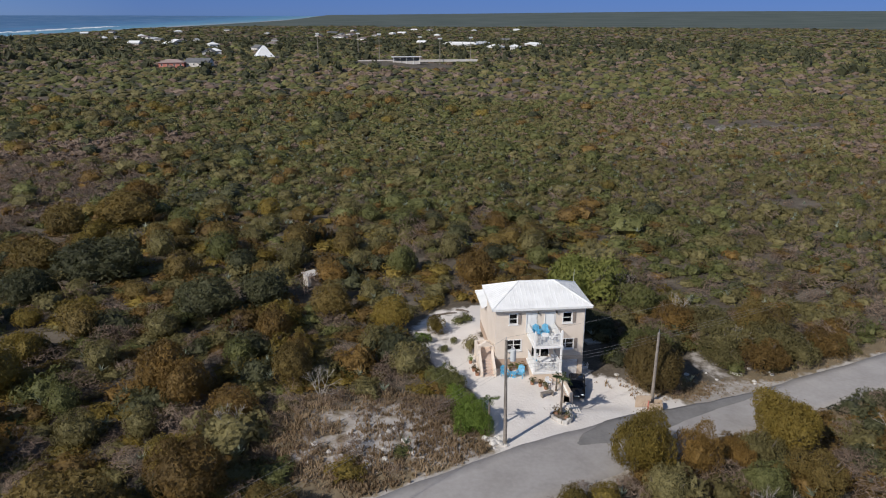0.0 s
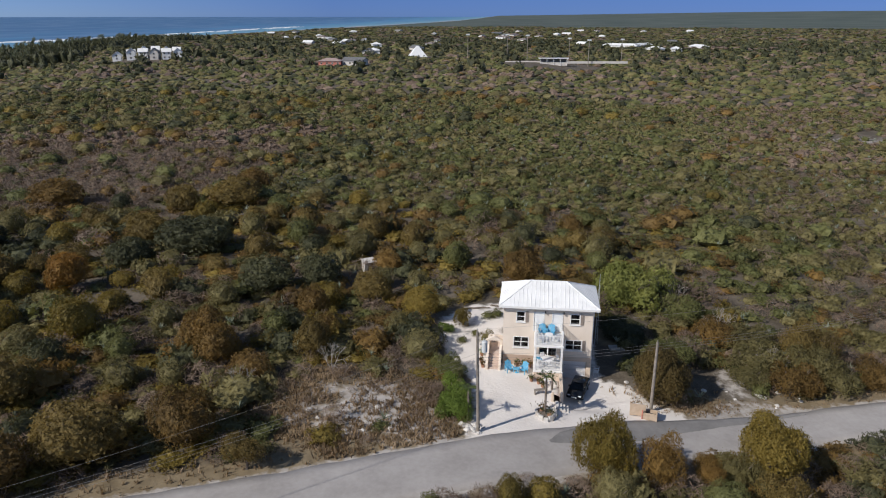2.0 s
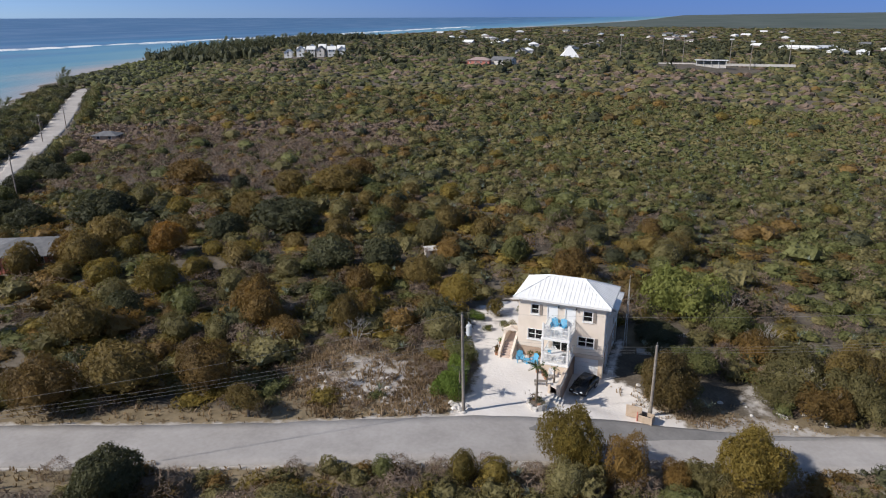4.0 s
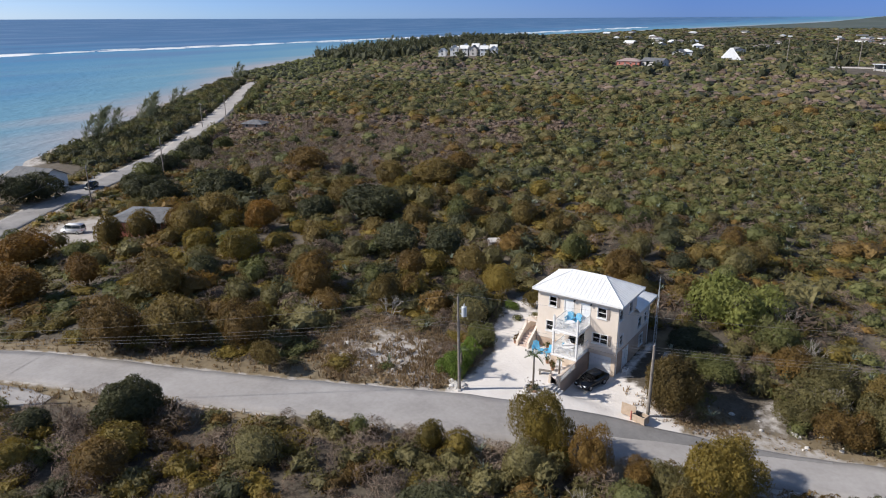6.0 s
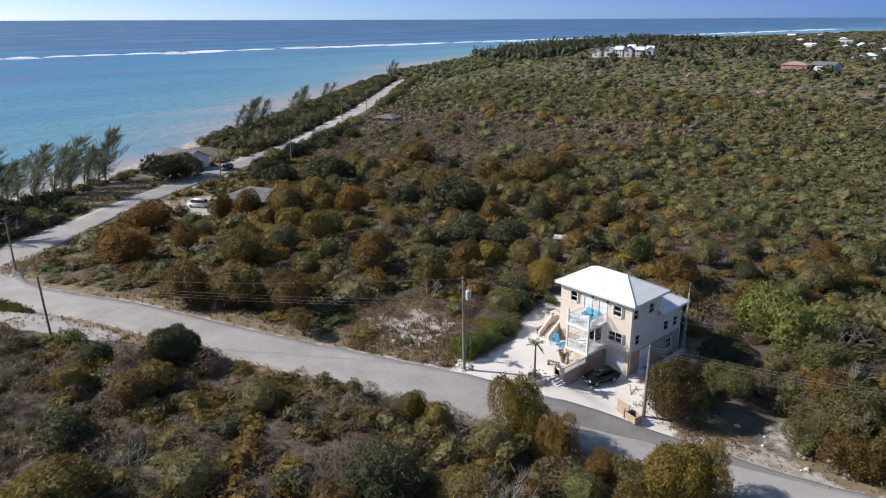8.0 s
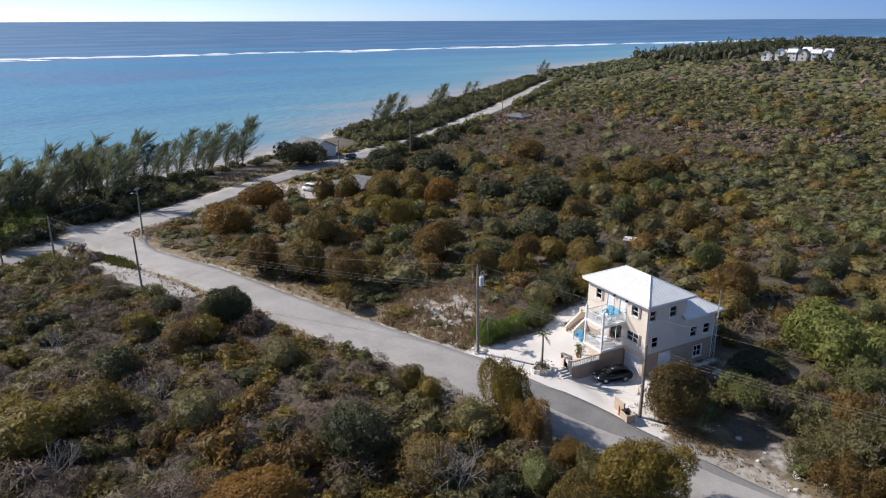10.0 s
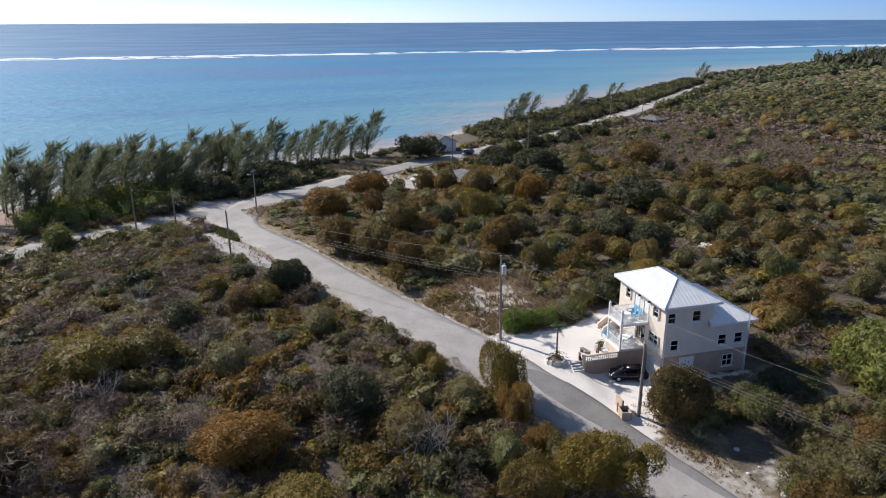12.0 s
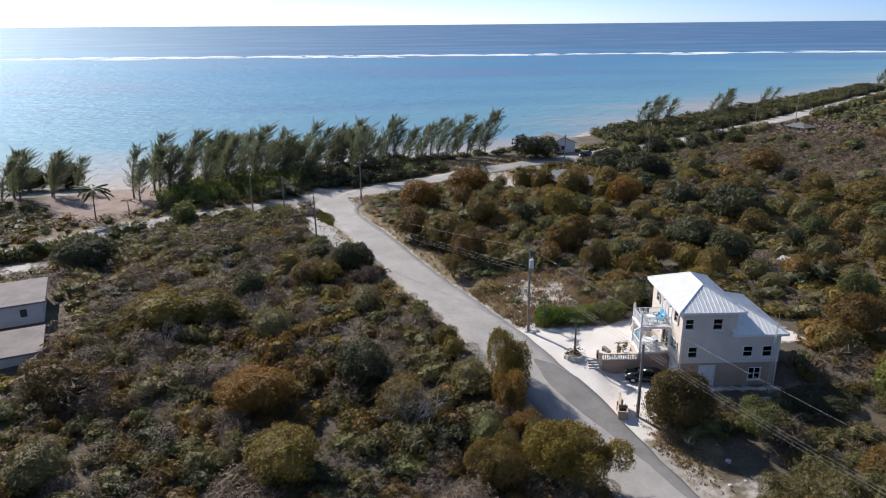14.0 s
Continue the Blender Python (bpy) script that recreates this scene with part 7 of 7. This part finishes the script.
# low domed trees that close up to a wood west and north of the house
wrng = np.random.default_rng(83)
kinds = (("russet", "domed brown-olive tree in the low wood"), ("olive", "domed olive-green tree in the low wood"), ("green", "domed leafy green tree in the low wood"), ("gold", "domed golden-olive tree in the low wood"), ("orange", "domed rust-brown tree in the low wood"), ("dark", "domed dark green tree in the low wood"))
grown_from = {}
wx_, wy_ = jitter_grid(-104, 9, -12, 74, 5.4, 82)
for x, y in zip(wx_, wy_):
    rad = float(wrng.uniform(1.7, 3.1))
    edge = 66 + 0.12 * x - 0.7 * max(x, 0)
    if y > edge or lane_side(x, y) < rad + 2.5 or wrng.random() > 0.74 * (1 - 0.6 * ease(edge - 22, edge, y)) or clearing(np.array([x]), np.array([y]))[0] > 0.1:
        continue
    if not free_ground(np.array([x]), np.array([y]), np.array([rad]))[0] or any(math.hypot(x - a, y - b) < 0.8 * (rad + c) for a, b, c in STANDS):
        continue
    k = int(wrng.choice(6, p=(0.3, 0.27, 0.13, 0.12, 0.08, 0.1)))
    high = 0.75 * rad + 1.4
    made = grown_from.setdefault(k, [])
    if len(made) < 3:
        made.append((tree("wood_tree", float(x), float(y), rad, high, kinds[k][0], kinds[k][1], 900 + 3 * k + len(made), 460, 0.3, 0.092, group="low wood trees"), rad))
        continue
    first, own = made[int(wrng.integers(3))]
    f = rad / own
    STANDS.append((float(x), float(y), rad))
    copy_thing(first, Matrix.Translation((x, y, land_at(x, y))) @ Matrix.Rotation(wrng.uniform(0, 6.28), 4, "Z") @ Matrix.Diagonal((f, f, f * wrng.uniform(0.85, 1.1), 1)))

# ---- along the shore ----
def casuarina_meshes(seed, high):
    """Trunk and wispy, wind-bent crown of one shore pine."""
    r = np.random.default_rng(seed)
    bm = bmesh.new()
    bend = Vector((0.08, 0.28, 0)) * high
    last = Vector((0, 0, -0.3))
    for k in range(1, 7):
        t = k / 6
        q = Vector((bend.x * t * t, bend.y * t * t, high * 0.92 * t))
        rod(bm, last, q, 0.16 * (1.1 - t), 0.16 * (1.1 - t) * 0.8, 6)
        last = q
    # boughs that sweep up and downwind, each set with fine needle sprays
    boughs, each = 62, 25
    n = boughs * each
    tb = np.repeat(r.uniform(0.1, 0.97, boughs), each)
    ang = np.repeat(r.uniform(0, 2 * np.pi, boughs), each)
    reach = np.repeat(high * 0.46 * r.uniform(0.45, 1.2, boughs), each) * (1.15 - tb) ** 0.6
    s = r.uniform(0.1, 1.0, n)
    way = np.stack([0.66 * np.cos(ang), 0.66 * np.sin(ang) + 0.5, np.repeat(r.uniform(0.4, 1.0, boughs), each)], 1)
    p = np.stack([bend.x * tb * tb, bend.y * tb * tb, high * 0.84 * tb], 1) + way * (reach * s)[:, None]
    p += r.normal(size=(n, 3)) * 0.016 * high * (1.3 - s)[:, None]
    u = way + r.normal(size=(n, 3)) * 0.2
    u /= np.linalg.norm(u, axis=1)[:, None]
    v = np.cross(u, r.normal(size=(n, 3)))
    v /= np.linalg.norm(v, axis=1)[:, None]
    ln = r.uniform(0.3, 0.62, n)[:, None] * high / 10
    w = ln * 0.07
    q = np.stack([p - u * ln - v * w, p - u * ln + v * w, p + u * ln], 1).reshape(-1, 3)
    return bm, q


pines = []
for k in range(5):
    bm, q = casuarina_meshes(600 + k, 10.0)
    pine = thing("shore_pine", "wind-bent feathery grey-green shore pine beside the sea", "tree", (0, 0, 0), 0, "shore pines")
    part("trunk", bm, M_BARK, pine)
    cr = new("crown", bulk("crown", q, threes(q), LEAF["needle"]))
    cr.parent = pine
    pines.append(pine)
prng = np.random.default_rng(61)
spots = []
for k in range(84):
    y = -87 + 81 * (k + prng.uniform(-0.4, 0.4)) / 83
    if y > -40 and k % 2:
        continue
    d = prng.uniform(5, 24) if y < -38 else prng.uniform(6, 15)
    spots.append((float(shore(y)) + d / 0.8, y, prng.uniform(1.0, 1.5)))
for y, d, s in ((-103, 8, 1.0), (-104.5, 14, 1.1), (-108, 8, 1.15), (-112, 17, 1.1), (-116, 7, 1.2), (-120, 16, 1.2), (-106, 12, 1.2), (-110, 15, 1.3), (-114, 10, 1.25), (-118, 14, 1.4), (-122, 10, 1.3), (-127, 14, 1.25), (-133, 13, 1.2), (51, 10, 1.05), (54, 13, 1.15), (57, 12, 1.25), (60, 9, 1.0), (63, 12, 1.1), (88, 10, 1.0), (91, 13, 1.15), (94, 11, 1.2), (97, 10, 0.9), (121, 10, 1.0), (126, 12, 0.9), (224, 14, 1.2), (229, 16, 1.0)):
    spots.append((float(shore(y)) + d / 0.8, y, s))
for y in np.arange(420, 900, 9.0):
    for k in range(1):
        yy = float(y + prng.uniform(-5, 5))
        spots.append((float(shore(yy)) + float(prng.uniform(15, 70)), yy, float(prng.uniform(1.1, 1.7))))
for i, (x, y, s) in enumerate(spots):
    m = Matrix.Translation((x, y, land_at(x, y))) @ Matrix.Rotation(prng.uniform(-0.5, 0.5), 4, "Z") @ Matrix.Diagonal((s * 1.05, s * 1.05, s, 1))
    if i < 5:
        pines[i].matrix_basis = m
    else:
        new_pine = copy_thing(pines[i % 5], Matrix.Identity(4))
        new_pine.matrix_basis = m


def belt(y0, y1, d0, d1, step, level, species, rad, high, seed, off_road=1.0):
    """A strip of shrubs kept between two distances from the waterline."""
    r = np.random.default_rng(seed)
    ys, ds = np.meshgrid(np.arange(y0, y1, step), np.arange(d0, d1, step))
    y = ys.ravel() + r.uniform(-0.5, 0.5, ys.size) * step
    d = ds.ravel() + r.uniform(-0.5, 0.5, ys.size) * step
    x = shore(y) + d / 0.8
    size = r.uniform(*rad, len(x))
    ok = (to_line(x, y, COAST)[0] - 3.6 > off_road * size * 0.6) & (lane_clear(x, y) > size * 0.7)
    for cx, cy, cr in CLEAR:
        ok &= np.hypot(x - cx, y - cy) > cr * 0.8
    x, y, size = x[ok], y[ok], size[ok]
    pick = r.choice(len(species), len(x))
    for k, name in enumerate(species):
        s = pick == k
        tall = size[s] * r.uniform(*high, s.sum())
        for shapes, stock in ((BUSH[level], LEAF), (HEART[level], DENSE)):
            BELT.setdefault((name, stock[name]), []).append(many(shapes, x[s], y[s], land(x[s], y[s]) - 0.1, size[s], tall, seed + k))


BELT = {}


def bank(seed, spans, near, far, high, kinds_):
    """Taller shrubs along stretches of the coast road's inland edge."""
    r = np.random.default_rng(seed)
    a = np.array(COAST, dtype=float)
    s_ = np.r_[0, np.cumsum(np.hypot(*np.diff(a, axis=0).T))]
    at = np.arange(0, s_[-1], 1.7)
    px, py = np.interp(at, s_, a[:, 0]), np.interp(at, s_, a[:, 1])
    tx, ty = np.gradient(px), np.gradient(py)
    ln = np.hypot(tx, ty)
    off = r.uniform(near, far, len(at))
    x, y = px + ty / ln * off, py - tx / ln * off
    ok = np.zeros(len(x), dtype=bool)
    for y0, y1 in spans:
        ok |= (y > y0) & (y < y1)
    ok &= to_line(x, y, LAYBY)[0] > 3.0
    x, y = x[ok], y[ok]
    for name in kinds_:
        pick = r.random(len(x)) < 0.5
        v = [many(shapes, x[pick], y[pick], land(x[pick], y[pick]) - 0.1, np.full(pick.sum(), 2.1), r.uniform(*high, pick.sum()), seed) for shapes in (BUSH["mid"], HEART["mid"])]
        for k, stock in enumerate((LEAF, DENSE)):
            BELT.setdefault((name, stock[name]), []).append(v[k])


bank(74, ((60, 92), (122, 300)), 6.2, 9.0, (3.3, 4.3), ("green", "olive"))
bank(84, ((-96, -58),), 4.9, 7.4, (2.2, 3.2), ("green", "olive", "dark"))
belt(-54, -30, 9, 40, 2.6, "close", ["dark"], (1.7, 2.6), (1.0, 1.5), 71)
belt(-76, -54, 9, 17, 2.6, "close", ["dark"], (1.7, 2.6), (1.0, 1.5), 81)
belt(-34, -19, 11, 31, 2.5, "close", ["dark", "green", "dark"], (1.7, 2.5), (0.9, 1.3), 78)
belt(-19, 8, 8, 14, 2.4, "close", ["dark", "green", "olive"], (1.0, 1.9), (0.8, 1.2), 80)
belt(33, 215, 8, 38, 2.7, "close", ["dark", "green", "dark", "olive"], (1.6, 2.9), (1.1, 1.6), 72)
belt(400, 950, 14, 95, 7.0, "field", ["dark"], (3.6, 5.6), (1.5, 2.2), 79)
belt(240, 460, 12, 60, 4.0, "far", ["dark", "green"], (2.4, 3.6), (0.9, 1.2), 73)
belt(-140, -98, 18, 34, 2.6, "close", ["dark", "olive"], (1.4, 2.2), (0.8, 1.2), 75)
belt(-78, -52, 19, 31, 2.2, "close", ["seagrape"], (1.8, 2.6), (1.5, 1.9), 77)
belt(-70, -44, 40, 60, 2.6, "close", ["olive", "grey", "olive"], (1.5, 2.4), (0.9, 1.3), 76)
for (name, leaf), got in BELT.items():
    v = np.concatenate(got)
    tagged(new("shore_hedge", bulk("shore_hedge", v, threes(v), leaf)), "dense glossy sea-grape hedge between coast road and beach", "hedge", kind="stuff")

# dry grass on the open lot and the verges
def tufts(x, y, high, seed, blades=9):
    r = np.random.default_rng(seed)
    n = len(x)
    z = land(x, y)
    bx, by = (np.repeat(a, blades) + r.normal(size=n * blades) * 0.12 for a in (x, y))
    bz, h = np.repeat(z, blades), np.repeat(high, blades) * r.uniform(0.5, 1.1, n * blades)
    lx, ly = r.normal(size=(2, n * blades)) * 0.35 * h
    wx_, wy_ = r.normal(size=(2, n * blades)) * 0.035
    a = np.stack([bx - wx_, by - wy_, bz - 0.02], 1)
    b = np.stack([bx + wx_, by + wy_, bz - 0.02], 1)
    c = np.stack([bx + lx + wx_ * 0.5, by + ly + wy_ * 0.5, bz + h], 1)
    d = np.stack([bx + lx - wx_ * 0.5, by + ly - wy_ * 0.5, bz + h], 1)
    return np.stack([a, b, c, d], 1).reshape(-1, 3)


grng = np.random.default_rng(81)
gx_, gy_ = grng.uniform(-37, -10, 16000), grng.uniform(-26, -1, 16000)
ok = (clearing(gx_, gy_) > 0.02) & (lane_clear(gx_, gy_) > 0.4) & (inside(gx_, gy_, YARD) < -0.4) & (grng.random(16000) < 0.5 + 0.75 * wobble(gx_, gy_, 4.5, 3.9))
vx_, vy_ = grng.uniform(-62, 40, 13000), grng.uniform(-50, 16, 13000)
gap_ = lane_clear(vx_, vy_)
ok2 = (gap_ > 0.3) & (gap_ < 3.2) & (inside(vx_, vy_, YARD) < -0.3)
fy_ = grng.uniform(-32, 2, 2600)
fx_ = shore(fy_) + grng.uniform(18, 40, 2600) / 0.8
ok3 = to_line(fx_, fy_, COAST)[0] > 4
lawn_x, lawn_y = grng.normal(9, 2.2, 700), grng.normal(-2.6, 1.3, 700)
lawn_x, lawn_y = np.r_[lawn_x, grng.normal(-85, 3.2, 900)], np.r_[lawn_y, grng.normal(-36.5, 3.2, 900)]
ok4 = (lane_clear(lawn_x, lawn_y) > 0.5) & (to_line(lawn_x, lawn_y, COAST)[0] > 4)
qx, qy = np.r_[gx_[ok], vx_[ok2], fx_[ok3], lawn_x[ok4]], np.r_[gy_[ok], vy_[ok2], fy_[ok3], lawn_y[ok4]]
v = tufts(qx, qy, grng.uniform(0.16, 0.5, len(qx)) * np.where(qx > 4, 0.5, 1.0), 82, 5)
tagged(new("dry_grass", bulk("dry_grass", v, fours(v), LEAF["straw"])), "dry straw-coloured grass tufts on the sandy lot and verges", "grass", kind="stuff")


# pale agave rosettes that stand in the scrub
arng = np.random.default_rng(91)
ax_, ay_ = np.r_[arng.uniform(-60, 40, 120), arng.uniform(-60, 120, 500)], np.r_[arng.uniform(-25, 30, 120), arng.uniform(45, 200, 500)]
ok = free_ground(ax_, ay_, np.full(len(ax_), 0.6))
ax_, ay_ = ax_[ok], ay_[ok]
leaves = 14
az_ = land(ax_, ay_) + np.where(ay_ < 30, 0.9, 1.6)
aa = arng.uniform(0, 2 * np.pi, (len(ax_), leaves))
el = arng.uniform(0.25, 1.3, (len(ax_), leaves))
ll = arng.uniform(0.55, 1.0, (len(ax_), leaves))
tip = np.stack([ax_[:, None] + ll * np.cos(el) * np.cos(aa), ay_[:, None] + ll * np.cos(el) * np.sin(aa), az_[:, None] + ll * np.sin(el)], -1)
root = np.broadcast_to(np.stack([ax_, ay_, az_], -1)[:, None], tip.shape)
side = np.stack([-np.sin(aa), np.cos(aa), 0 * aa], -1) * 0.09
v = np.stack([root - side, root + side, tip], 2).reshape(-1, 3)
tagged(new("agave", bulk("agave", v, threes(v), LEAF["agave"])), "pale grey-green agave rosettes scattered in the scrub", "agave", kind="stuff")


def bare_shrub(x, y, high, seed):
    """A leafless shrub: branches that fork three times."""
    r = np.random.default_rng(seed)
    t = thing("bare_shrub", "leafless pale grey shrub among the green scrub", "bush", (x, y, land_at(x, y)), 0, "bare shrubs")
    bm = bmesh.new()

    def grow(p, d, ln, rad, depth):
        q = p + d * ln
        rod(bm, p, q, rad, rad * 0.65, 4)
        if depth:
            for _ in range(3):
                e = (d + Vector(r.normal(size=3)) * 0.5 + Vector((0, 0, 0.1))).normalized()
                grow(q, e, ln * 0.72, rad * 0.6, depth - 1)

    for k in range(4):
        a = k * 1.6 + r.uniform(0, 0.6)
        grow(Vector((0, 0, -0.1)), Vector((0.45 * math.cos(a), 0.45 * math.sin(a), 1)).normalized(), high * 0.36, 0.05, 3)
    part("bough", bm, M_DEADWOOD, t)


M_DEADWOOD = material("dead_wood", [(0.26, 0.23, 0.2), (0.36, 0.33, 0.29)], 3.0, 0.9)
for i, (x, y, h) in enumerate(((6.4, -24.5, 4.6), (7.6, -26.4, 4.4), (5.2, -27.0, 4.2), (-14.5, -44, 3.8), (-30.5, -52, 3.8), (16, 14, 4.2), (19, 5.5, 3.8), (12, 22, 4.0), (-26, -4, 3.2), (-33, -10, 3.4), (24, -14, 4.0), (-7, -52, 4.0))):
    bare_shrub(x, y, h, 950 + i)


# grass island between the lane and the lay-by
irng = np.random.default_rng(97)
ii = irng.random(1100)
ix, iy = -75.0 + 16.5 * ii + irng.normal(size=1100) * 0.25, -45.6 + 4.7 * ii + irng.normal(size=1100) * 0.75 * np.sin(np.pi * ii)
v = tufts(ix, iy, irng.uniform(0.15, 0.36, 1100), 98, 9) + np.array([0, 0, 0.1])
tagged(new("grass_island", bulk("grass_island", v, fours(v), LEAF["green"])), "strip of green grass between the lane and its lay-by", "grass", kind="stuff")


# low plants, driftwood and a slab in the back yard
def log(x, y, length, turn, z):
    ob = thing("driftwood_log", "weathered dark log lying on the back yard's sand", "log", (x, y, z), turn, "driftwood logs")
    bm = bmesh.new()
    rod(bm, (-length / 2, 0, 0.1), (0, 0.08, 0.13), 0.12, 0.11, 7)
    rod(bm, (0, 0.08, 0.13), (length / 2, -0.05, 0.1), 0.11, 0.07, 7)
    part("stem", bm, M_BARK, ob)


for x, y, ln, turn in ((-12.2, 13.6, 2.2, 12), (-10.4, 14.4, 1.6, -20), (-13.8, 13.2, 1.4, 30)):
    log(x, y, ln, turn, land_at(x, y))
tree("yard_bush", -14.0, 8.9, 1.35, 2.4, "gold", "rust and olive bush standing on the back yard's sand", 430, 420, 0.3, 0.1, ragged=True)
for i, (x, y, rad) in enumerate(((-11.2, 11.3, 1.0), (-10.2, 11.8, 0.8), (-13.6, 4.4, 0.6), (-12.4, 6.4, 0.5))):
    tree("yard_bush", x, y, rad, 0.7, "green", "low green creeper on the back yard's sand", 431 + i, 160, 0.0, 0.14, flat=0.5, ragged=True)
tree("yard_bush", -10.9, 3.6, 1.0, 2.1, "olive", "thin yellow-green shrub beside the outside stair", 436, 160, 0.5, 0.12, ragged=True)
slab_thing = thing("concrete_slab", "pale concrete cover slab lying in the house's shade", "slab", (3.6, 7.6, land_at(3.6, 7.6)), 8)
bm = bmesh.new()
soft_box(bm, -0.9, -0.6, -0.1, 0.9, 0.6, 0.16, 0.03)
part("cover", bm, M_CONCRETE, slab_thing)
